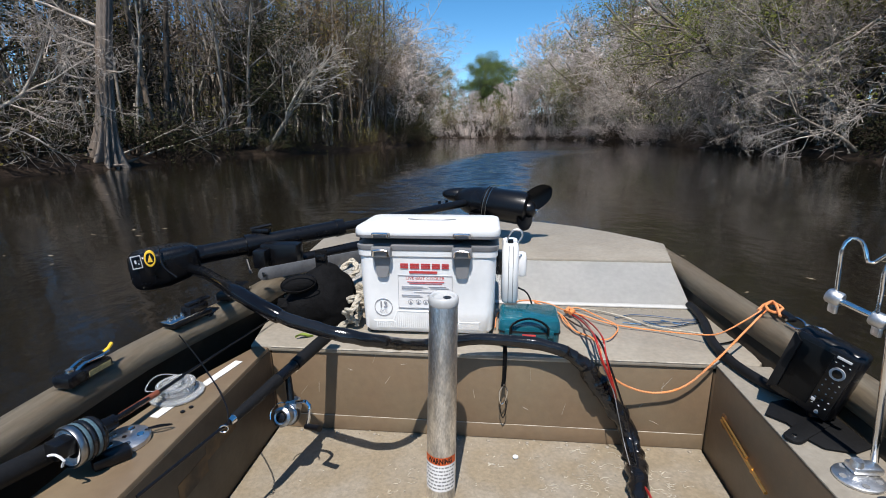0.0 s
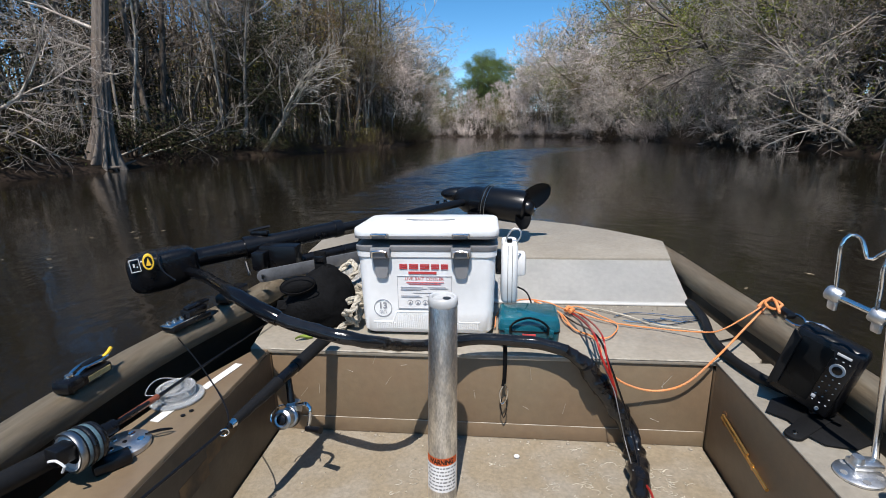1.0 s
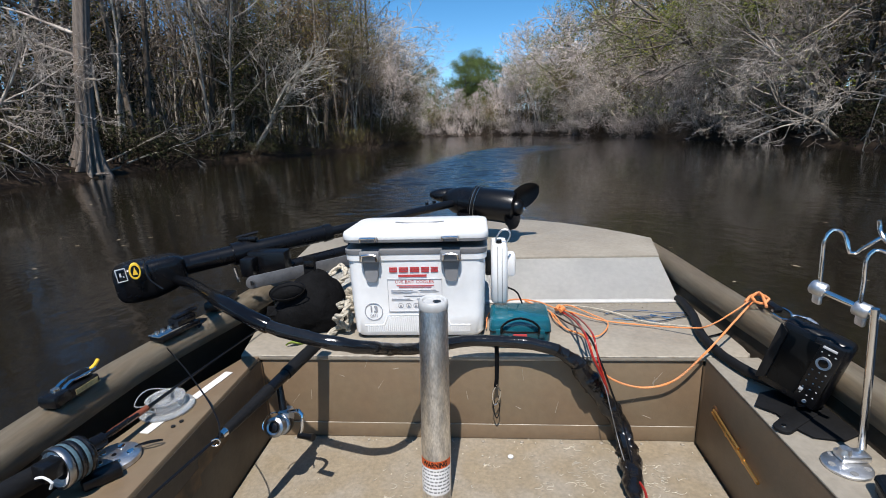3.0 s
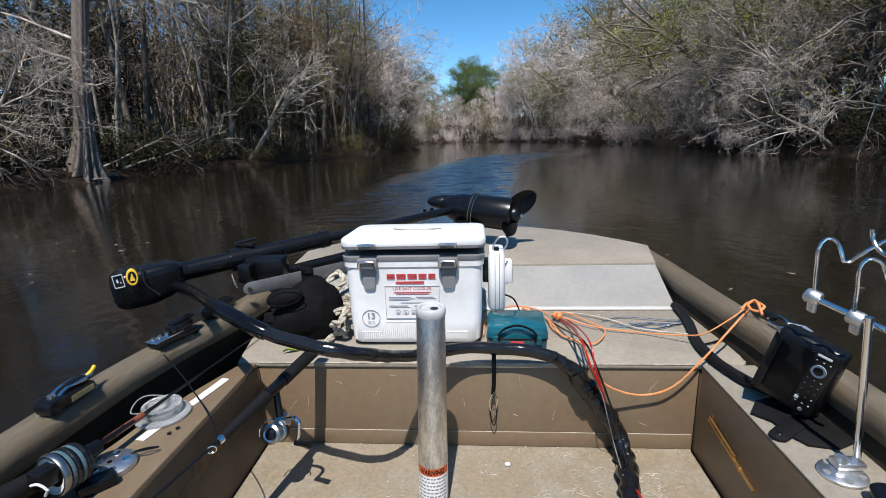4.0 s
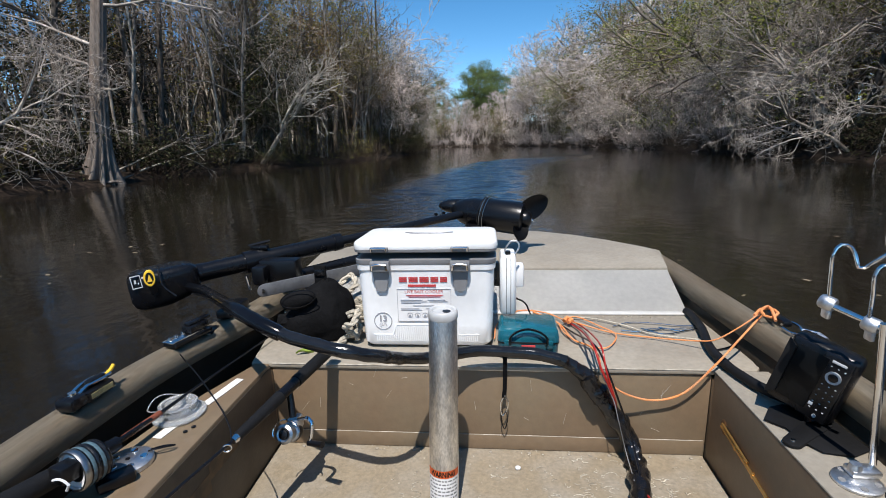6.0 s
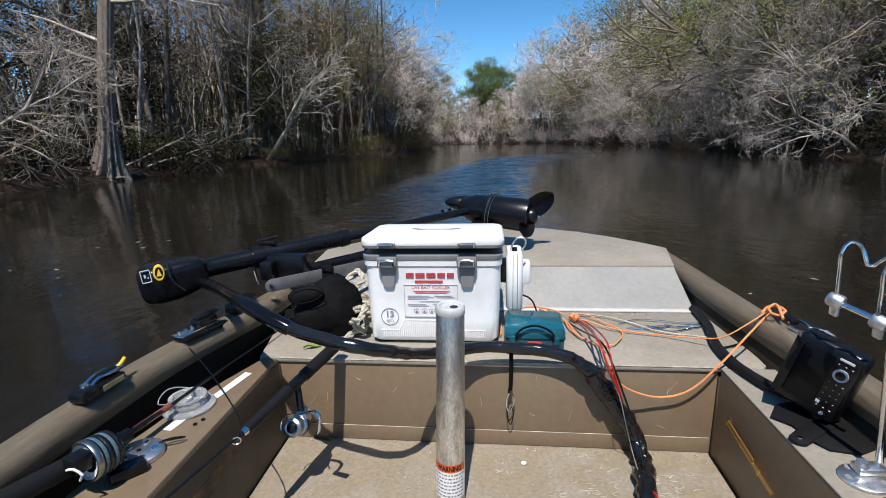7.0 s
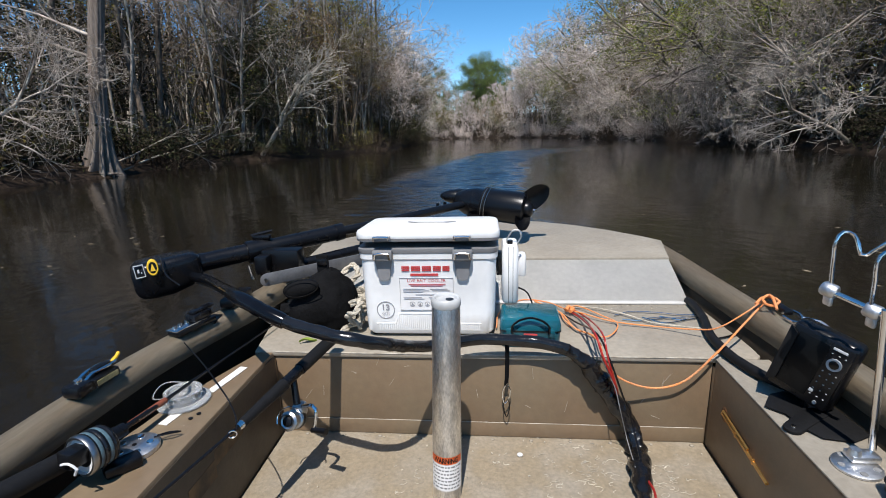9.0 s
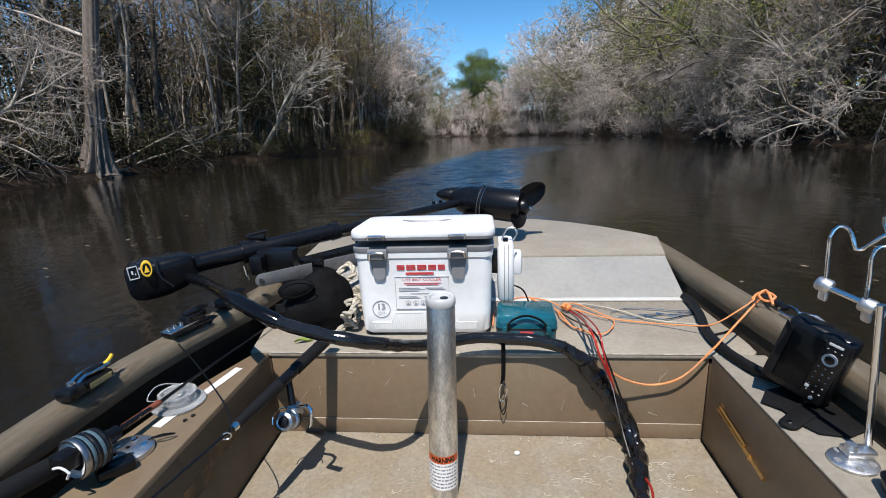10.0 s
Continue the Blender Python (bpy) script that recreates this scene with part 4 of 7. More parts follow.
slab(bm, ((XL - 0.045, YP - 0.012), (XR + 0.085, YP - 0.012), (XR + 0.098, YP + 0.004), (XR + 0.092, YP + 0.03), (XR + 0.092, YB + 0.04), (XL - 0.115, YB + 0.04)), ZD - 0.012, ZD, None, 0.004)
part("fore_deck", bm, DECK, boat, "faded fore deck with dried mud specks")
lo, hi = XR, GR - 0.04
bm = plate(lo, hi, STERN + 0.03, YP - 0.013, ZF - 0.02, ZD - 0.003, 0.004)
box(bm, ((lo + hi) / 2, YP - 0.015, (ZF + ZD) / 2 - 0.018), (hi - lo - 0.001, 0.05, ZD - ZF - 0.004), None, 0.002)
part("side_box", bm, OLIVE, boat)
part("box_top", plate(lo, hi, STERN + 0.03, YP - 0.014, ZD - 0.004, ZD, 0.002), DECK, boat, "faded tan top of the side box")
# the port box narrows towards the bow, with a dark trough between it and the hull side
bm = B()
slab(bm, ((-0.625, STERN + 0.03), (XL, STERN + 0.03), (XL, YP - 0.013), (-0.527, YP - 0.013), (-0.540, 0.90), (-0.590, 0.77), (-0.612, 0.66)), ZF - 0.02, ZD, None, 0.005)
box(bm, ((XL - 0.527) / 2, YP - 0.015, (ZF + ZD) / 2 - 0.017), (-0.527 - XL + 0.07, 0.05, ZD - ZF - 0.002), None, 0.002)
part("side_box", bm, OLIVE, boat)
# trough and inner panel: shade painted in along with the stains
part("trough_floor", plate(-0.672, -0.50, STERN + 0.04, YP - 0.016, ZD - 0.100, ZD - 0.094, 0.001), STAINED_SHADED, boat, "trough beside the hull, its shade put into the dark colour")
part("inner_panel", plate(XL, XL + 0.002, STERN + 0.04, YP - 0.016, ZF + 0.001, ZD - 0.008, 0.0008), STAINED_SHADED, boat, "stained inner panel of the side box, darkened for shade")
# hull shell: bottom, flared sides and the raked bow; the sides draw in towards the bow
PORT_LINE = ((STERN, -0.700), (0.60, -0.704), (0.70, -0.700), (0.80, -0.694), (0.90, -0.677), (0.98, -0.658), (1.08, -0.632), (1.25, -0.612), (1.66, -0.590))
STARBOARD_LINE = ((STERN, 0.628), (0.70, 0.628), (0.95, 0.618), (1.12, 0.602), (1.32, 0.591), (1.50, 0.584), (1.66, 0.572))


def beam(line, y):
    """The gunwale's place across the boat at y."""
    return float(np.interp(y, [p[0] for p in line], [p[1] for p in line]))


bm = B()
rows_out = []
for y, k, lift in ((STERN, 1.0, 0.0), (0.0, 1.0, 0.0), (0.6, 1.0, 0.0), (0.8, 1.0, 0.0), (0.95, 1.0, 0.0), (1.1, 1.0, 0.0), (1.3, 1.0, 0.0), (1.62, 0.98, 0.03), (1.88, 0.66, 0.12), (2.06, 0.36, 0.24)):
    gl, gr = beam(PORT_LINE, y), beam(STARBOARD_LINE, y)
    cx, hw = (gl + gr) / 2, (gr - gl) / 2 * k
    low = -0.20 + lift
    rows_out.append([(cx - hw, y, ZG - 0.01), (cx - hw * 0.93, y, low + 0.05), (cx - hw * 0.86, y, low), (cx + hw * 0.86, y, low), (cx + hw * 0.93, y, low + 0.05), (cx + hw, y, ZG - 0.01)])
loft(bm, rows_out)
bmesh.ops.solidify(bm, geom=bm.faces[:], thickness=-0.004)
part("hull", bm, OLIVE, boat)
part("transom", plate(GL + 0.03, GR - 0.03, STERN - 0.02, STERN + 0.02, -0.15, ZG), OLIVE, boat)
for line, inward in ((PORT_LINE, 1), (STARBOARD_LINE, -1)):
    ys = [STERN, -0.5, 0.3] + list(np.linspace(0.55, 1.66, 24))
    bm = B()
    lip = ((0.0, -0.040), (-0.002, -0.012), (0.004, -0.003), (0.014, 0.0010), (0.036, 0.0008), (0.049, -0.002), (0.0565, -0.010), (0.059, -0.022), (0.0585, -0.040), (0.054, -0.046), (0.045, -0.045))
    loft(bm, [[(beam(line, y) + inward * (u - 0.008), y, ZG + w) for u, w in lip] for y in ys])
    bmesh.ops.solidify(bm, geom=bm.faces[:], thickness=0.003)
    part("gunwale", bm, GUNWALE, boat, "rolled gunwale with chalky worn paint")
    # inner side skin down to the side box; its dark colour holds the gunwale's shade
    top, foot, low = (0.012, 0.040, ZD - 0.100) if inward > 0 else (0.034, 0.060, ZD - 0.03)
    bm = B()
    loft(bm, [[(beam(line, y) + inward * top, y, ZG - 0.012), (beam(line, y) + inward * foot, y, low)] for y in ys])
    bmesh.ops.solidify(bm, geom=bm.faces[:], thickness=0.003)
    part("side_skin", bm, STAINED_SHADED if inward > 0 else SIDE_SHADED, boat)
bm = B()
slab(bm, ((-0.585, 1.452), (0.525, 1.452), (0.572, 1.665), (0.521, 1.73), (0.429, 1.836), (0.32, 1.935), (0.194, 2.01), (0.03, 2.05), (-0.14, 2.05), (-0.29, 1.99), (-0.44, 1.84), (-0.60, 1.66)), ZB - 0.014, ZB, None, 0.004)
part("bow_deck", bm, DECK, boat, "grey-brown bow deck plate")
bm = B()
loft(bm, [[(-0.60, YB + 0.01, ZD - 0.002), (0.533, YB + 0.02, ZD - 0.002)], [(-0.585, 1.455, ZB - 0.006), (0.524, 1.455, ZB - 0.006)]])
bmesh.ops.solidify(bm, geom=bm.faces[:], thickness=0.006)
part("bow_bulkhead", bm, BARE_GREY, boat, "chalky grey sloping bulkhead below the bow deck")
# thin pale rods: edge wear, and the highlight along each edge as colour
part("worn_edge", rod(B(), (XL + 0.004, YP - 0.0115, ZD - 0.0012), (XR - 0.004, YP - 0.0115, ZD - 0.0012), 0.0016, None, 8), WORN_LIT, boat, "worn front edge with its highlight painted in")
part("worn_edge", rod(B(), (XL + 0.006, YP - 0.0088, ZF + 0.0366), (XR - 0.006, YP - 0.0088, ZF + 0.0366), 0.0009, None, 6), WORN_LIT, boat, "worn front edge with its highlight painted in")
scrape = random.Random(5)
for k in range(16):
    x, z = scrape.uniform(XL + 0.05, XR - 0.05), scrape.uniform(ZF + 0.06, ZD - 0.03)
    yr = YP - 0.007
    a, s = scrape.gauss(1.2, 0.7), scrape.uniform(0.008, 0.035)
    d = Vector((math.cos(a) * s, 0, math.sin(a) * s))
    part("scratch", rod(B(), Vector((x, yr, z)), Vector((x, yr, z)) + d, 0.0006, 0.0003, 4), WORN_LIT, boat)
# ---- seat pedestal ----
def seat_pedestal():
    ob = thing("seat_pedestal", "dull aluminium seat pedestal post with a warning label", "seat post", pose(-0.0886, 0.791, ZF))
    m = Matrix.Translation((-0.0886, 0.791, 0.042)) @ Matrix.Rotation(math.atan2(0.0085, 0.418), 4, "Y") @ Matrix.Scale(1.04, 4)
    part("post", lathe(B(), ((0.0262, 0.02), (0.0262, 0.12), (0.0250, 0.25), (0.0240, 0.402), (0.0228, 0.405)), m, 40), BRUSHED, ob)
    bm = lathe(B(), ((0.0238, 0.399), (0.0249, 0.4015), (0.0251, 0.408), (0.0242, 0.4125), (0.0218, 0.4148), (0.0185, 0.4140), (0.0165, 0.4105), (0.0085, 0.4095)), m, 40)
    part("bushing", bm, NYLON, ob, "pale nylon bushing with a bored centre")
    part("bore", rod(B(), m @ Vector((0.006, 0.003, 0.400)), m @ Vector((0.006, 0.003, 0.4102)), 0.0072, None, 20), BLACK, ob)

    def band(z0, z1, r, mat, name, span=1.15):
        bm = B()
        loft(bm, [[m @ Vector((r * math.sin(a), -r * math.cos(a), z)) for a in np.linspace(-span, span, 18)] for z in (z0, z1)])
        return part(name, bm, mat, ob)
    band(0.054, 0.1085, 0.02665, PAPER, "warning_label", 1.25)
    band(0.109, 0.1235, 0.02660, INK_ORANGE, "label_header", 1.25)
    words("WARNING", 0.0140, BLACK, ob, m @ Matrix.Translation((0, 0, 0.1162)), "header_word", 0.0269, width=0.047, bold=0.0006)
    lines = random.Random(8)
    for k in range(7):
        z = 0.1020 - 0.0072 * k
        a = -1.12 + 0.08 * (k % 3)
        while a < 0.95:
            w = lines.uniform(0.09, 0.30)
            bm = B()
            loft(bm, [[m @ Vector((0.0268 * math.sin(t), -0.0268 * math.cos(t), q)) for t in np.linspace(a, a + w, 4)] for q in (z, z + 0.0030)])
            part("text_bar", bm, GASKET, ob)
            a += w + 0.07


seat_pedestal()


# ---- bait cooler ----
def rounded(w, d, r, n=5, y0=0.0):
    """A rounded rectangle, its front edge at y0."""
    pts = []
    for cx, cy, a0 in ((w / 2 - r, y0 + d - r, 0), (-w / 2 + r, y0 + d - r, 90), (-w / 2 + r, y0 + r, 180), (w / 2 - r, y0 + r, 270)):
        for k in range(n + 1):
            a = radians(a0 + 90 * k / n)
            pts.append((cx + r * math.cos(a), cy + r * math.sin(a)))
    return pts


def stack(bm, levels, m):
    """A body of rounded rectangles: (width, depth, corner, front, height)."""
    rows = loft(bm, [[m @ Vector((x, y, z)) for x, y in rounded(w, d, r, 5, y0)] for w, d, r, y0, z in levels], True)
    bm.faces.new(rows[0][::-1])
    bm.faces.new(rows[-1])
    return bm


def flat(bm, outline, m, y, t=0.0012):
    """A thin plate on a front face: outline in (x, z), standing t proud of y."""
    a = [bm.verts.new(m @ Vector((x, y, z))) for x, z in outline]
    b = [bm.verts.new(m @ Vector((x, y - t, z))) for x, z in outline]
    k = len(outline)
    bm.faces.new(b)
    for i in range(k):
        bm.faces.new((a[i], a[(i + 1) % k], b[(i + 1) % k], b[i]))
    return bm


def oblong(x0, x1, z0, z1):
    return ((x0, z0), (x1, z0), (x1, z1), (x0, z1))


def disc(cx, cz, r, n=24):
    return [(cx + r * math.cos(2 * math.pi * k / n), cz + r * math.sin(2 * math.pi * k / n)) for k in range(n)]


def bait_cooler():
    m = pose(-0.145, 1.055, ZD, 0, 0, 0.6)
    ob = thing("bait_cooler", "white plastic bait cooler, lid ajar, on the fore deck", "cooler", m)
    D = 0.215
    bm = stack(B(), ((0.290, D - 0.01, 0.022, 0.006, 0.008), (0.302, D, 0.024, 0.0, 0.016), (0.306, D, 0.024, 0.0, 0.06), (0.312, D, 0.022, 0.0, 0.190),
                     (0.318, D + 0.004, 0.022, -0.003, 0.193), (0.319, D + 0.004, 0.022, -0.003, 0.206)), m)
    body = part("body", bm, WHITE, ob)
    part("body_gasket", stack(B(), ((0.320, D + 0.008, 0.023, -0.004, 0.206), (0.322, D + 0.008, 0.023, -0.005, 0.209), (0.322, D + 0.008, 0.023, -0.005, 0.217), (0.306, D - 0.01, 0.018, 0.004, 0.219)), m), LATCH, ob, "grey rim")
    for x in (-0.12, 0.12):
        for y in (0.02, 0.17):
            bm = B()
            box(bm, (x, y + 0.01, 0.006), (0.04, 0.03, 0.012), m, 0.003)
            part("foot", bm, BLACK_RUBBER, ob)
    lm = m @ Matrix.Translation((0, D, 0.224)) @ Matrix.Rotation(radians(-2.9), 4, "X") @ Matrix.Translation((0, -D, 0))
    part("lid_gasket", stack(B(), ((0.300, D - 0.02, 0.02, 0.008, -0.004), (0.324, D + 0.006, 0.024, -0.006, 0.0), (0.326, D + 0.008, 0.024, -0.007, 0.0055), (0.32, D, 0.02, -0.004, 0.006)), lm), LATCH, ob, "grey rim")
    part("lid", stack(B(), ((0.326, D + 0.008, 0.026, -0.007, 0.006), (0.3285, D + 0.010, 0.028, -0.008, 0.009), (0.3275, D + 0.009, 0.028, -0.0075, 0.018), (0.3235, D + 0.005, 0.028, -0.0055, 0.0222), (0.315, D - 0.004, 0.028, 0.0, 0.0245), (0.20, D - 0.12, 0.03, 0.05, 0.0253)), lm), WHITE, ob)
    bm = B()
    tube(bm, [lm @ Vector(p) for p in ((-0.058, 0.116, 0.0248), (-0.050, 0.110, 0.0253), (-0.038, 0.102, 0.0255), (0.038, 0.102, 0.0255), (0.050, 0.110, 0.0253), (0.058, 0.116, 0.0248))], 0.0028, 8, 0.01)
    part("carry_handle", bm, LATCH, ob)
    for x in (-0.100, 0.080):
        bm = B()
        box(bm, (x, -0.013, 0.008), (0.040, 0.012, 0.010), lm, 0.002)
        part("keeper", bm, LATCH, ob)
        bm = B()
        tube(bm, [lm @ Vector(p) for p in ((x - 0.017, -0.02, 0.004), (x - 0.016, -0.0235, 0.012), (x + 0.016, -0.0235, 0.012), (x + 0.017, -0.02, 0.004))], 0.0022, 6, 0.008)
        part("wire_loop", bm, CHROME, ob)
        bm = B()
        box(bm, (x, -0.011, 0.205), (0.045, 0.018, 0.024), m, 0.004)
        latch = part("latch", bm, LATCH, ob)
        bm = B()
        tube(bm, [m @ Vector(p) for p in ((x - 0.017, -0.0215, 0.197), (x - 0.015, -0.024, 0.21), (x + 0.015, -0.024, 0.21), (x + 0.017, -0.0215, 0.197))], 0.0026, 6, 0.008)
        part("latch_wire", bm, CHROME, latch)
        bm = flat(B(), ((x - 0.019, 0.192), (x - 0.013, 0.150), (x - 0.008, 0.144), (x + 0.008, 0.144), (x + 0.013, 0.150), (x + 0.019, 0.192)), m, -0.001, 0.006)
        part("latch_pad", bm, LATCH, ob, "grey tapered latch strap")
    # printed front: the maker's mark as plain shapes, the words, and bars for the small print
    x = -0.060
    for w in (0.018, 0.021, 0.021, 0.018, 0.016):
        for z0, z1 in ((0.1645, 0.1680), (0.1690, 0.1716), (0.1726, 0.1760)):
            part("mark_bar", flat(B(), oblong(x, x + w, z0, z1), m, -0.0008), INK_RED, ob)
        x += w + 0.004
    part("mark_band", flat(B(), oblong(-0.040, 0.024, 0.1530, 0.1585), m, -0.0008), INK_RED, ob)
    part("product_label", flat(B(), oblong(-0.066, 0.058, 0.070, 0.1485), m, -0.0006, 0.0008), PAPER, ob)
    for z in (0.0704, 0.1476):
        part("label_border", flat(B(), oblong(-0.066, 0.058, z, z + 0.0009), m, -0.0016), INK_PALE, ob)
    for x in (-0.066, 0.0571):
        part("label_border", flat(B(), oblong(x, x + 0.0009, 0.070, 0.1485), m, -0.0016), INK_PALE, ob)
    words("LIVE BAIT COOLER", 0.010, INK_RED, ob, m @ Matrix.Translation((-0.004, -0.0022, 0.1415)), "product_word", width=0.088)
    for k, (x0, x1) in enumerate(((-0.045, 0.040), (-0.040, 0.034), (-0.058, -0.008), (-0.058, 0.002), (-0.058, -0.012), (-0.030, 0.030), (-0.058, -0.016), (-0.058, -0.010))):
        z = (0.1325, 0.1285, 0.1215, 0.1180, 0.1145, 0.1080, 0.1010, 0.0975)[k]
        part("text_bar", flat(B(), oblong(x0, x1, z, z + 0.0011), m, -0.0016), INK_RED if k < 2 else INK_PALE, ob)
    for k, (x0, x1) in enumerate(((0.004, 0.044), (0.008, 0.050), (0.0, 0.046), (0.004, 0.050))):
        z = (0.1215, 0.1180, 0.1010, 0.0975)[k]
        part("text_bar", flat(B(), oblong(x0, x1, z, z + 0.0011), m, -0.0016), INK_PALE, ob)
    for x in (-0.038, -0.020, -0.003, 0.015):
        bm = B()
        tube(bm, [m @ Vector((x + 0.0058 * math.cos(a), -0.0016, 0.0845 + 0.0058 * math.sin(a))) for a in np.linspace(0, 6.283, 17)], 0.0006, 4, 1, False)
        part("printed_ring", bm, INK_GREY, ob)
        part("printed_dot", flat(B(), ((x - 0.003, 0.082), (x + 0.003, 0.082), (x, 0.088)), m, -0.0016), INK_GREY, ob)
    bm = B()
    tube(bm, [m @ Vector((-0.102 + 0.0205 * math.cos(a), -0.0010, 0.070 + 0.0205 * math.sin(a))) for a in np.linspace(0, 6.283, 33)], 0.0009, 5, 1, False)
    part("printed_circle", bm, INK_GREY, ob)
    words("13", 0.021, INK_GREY, ob, m @ Matrix.Translation((-0.102, -0.0016, 0.0755)), "size_number", width=0.0165, bold=0.0006)
    words("QRTS", 0.010, INK_GREY, ob, m @ Matrix.Translation((-0.102, -0.0016, 0.060)), "size_unit", width=0.017)
    # moulded ribs along the foot
    for k in range(52):
        x = -0.118 + k * 0.0046
        top = 0.034 if x < -0.072 or x > 0.066 else 0.058
        part("rib", flat(B(), oblong(x - 0.0011, x + 0.0011, 0.020, top), m, 0.0006, 0.0026), WHITE, ob)
    for p, q in (((-0.125, 0.036), (-0.080, 0.036)), ((-0.080, 0.036), (-0.070, 0.061)), ((-0.070, 0.061), (0.064, 0.061)), ((0.064, 0.061), (0.074, 0.036)), ((0.074, 0.036), (0.120, 0.036))):
        part("moulded_edge", rod(B(), m @ Vector((p[0], 0, p[1])), m @ Vector((q[0], 0, q[1])), 0.0016, None, 6), WHITE, ob)


bait_cooler()


# ---- aerator pump clipped to the cooler ----
def aerator():
    ob = thing("aerator_pump", "white portable aerator pump clipped to the cooler", "air pump", pose(0.04, 1.13, 0.35))
    m = pose(0.043, 1.085, 0.350)
    half = stack(B(), ((0.034, 0.085, 0.012, 0.004, 0.0), (0.038, 0.09, 0.014, 0.0, 0.006), (0.038, 0.09, 0.014, 0.0, 0.130), (0.032, 0.08, 0.012, 0.005, 0.138)), m)
    part("housing", half, WHITE, ob)
    for x in (-0.004, 0.006):
        part("seam", box(B(), (x, 0.045, 0.069), (0.0016, 0.0925, 0.136), m, 0.0006), GASKET, ob)
    bm = B()
    tube(bm, [m @ Vector(p) for p in ((-0.008, 0.03, 0.134), (-0.006, 0.03, 0.15), (0.006, 0.03, 0.168), (0.022, 0.03, 0.168), (0.026, 0.03, 0.155), (0.016, 0.03, 0.137))], 0.0022, 7, 0.006)
    part("wire_handle", bm, ALUMINIUM, ob)
    part("clip", box(B(), (-0.024, 0.035, 0.09), (0.016, 0.03, 0.055), m, 0.003), BLACK, ob, "black plastic belt clip")
    part("knob", rod(B(), m @ Vector((0.0, 0.03, 0.136)), m @ Vector((0.0, 0.03, 0.146)), 0.007, 0.006, 14), BLACK, ob)
    part("side_pod", box(B(), (0.029, 0.075, 0.075), (0.022, 0.04, 0.055), m, 0.006), PAPER, ob)
    bm = B()
    tube(bm, [m @ Vector(p) for p in ((0.02, 0.06, 0.02), (0.045, 0.07, 0.002), (0.065, 0.08, -0.045), (0.09, 0.06, -0.068))], 0.0022, 6, 0.01)
    part("air_hose", bm, BLACK_RUBBER, ob)


aerator()


# ---- teal tackle box ----
def tackle_box():
    ob = thing("tackle_box", "small teal translucent tackle box on the fore deck", "tackle box", pose(0.084, 1.06, ZD))
    m = pose(0.084, 1.005, ZD + 0.001, 0, 0, -2) @ Matrix.Diagonal((1, 1, 0.82, 1))
    part("body", stack(B(), ((0.118, 0.10, 0.010, 0.003, 0.0), (0.128, 0.106, 0.012, 0.0, 0.006), (0.132, 0.108, 0.012, 0.0, 0.048)), m), TEAL, ob)
    part("lid", stack(B(), ((0.134, 0.110, 0.012, -0.001, 0.0485), (0.134, 0.110, 0.012, -0.001, 0.062), (0.128, 0.100, 0.012, 0.004, 0.078), (0.118, 0.086, 0.01, 0.012, 0.083)), m), TEAL, ob)
    part("lid_seam", stack(B(), ((0.1352, 0.1112, 0.012, -0.0016, 0.0465), (0.1352, 0.1112, 0.012, -0.0016, 0.0500)), m), BLACK, ob)
    bm = B()
    tube(bm, [m @ Vector(p) for p in ((-0.040, -0.006, 0.048), (-0.040, -0.010, 0.066), (-0.026, -0.008, 0.082), (0.0, -0.006, 0.090), (0.026, -0.008, 0.082), (0.040, -0.010, 0.066), (0.040, -0.006, 0.048))], 0.0042, 8, 0.008, True, 0, 0.6)
    part("handle", bm, BLACK, ob)
    for x in (-0.046, 0.046):
        part("catch", box(B(), (x, -0.003, 0.046), (0.014, 0.008, 0.022), m, 0.002), TEAL, ob)
    part("lure", box(B(), (0.0, -0.003, 0.036), (0.03, 0.003, 0.014), m, 0.0012), INK_RED, ob, "red maker's badge")


tackle_box()


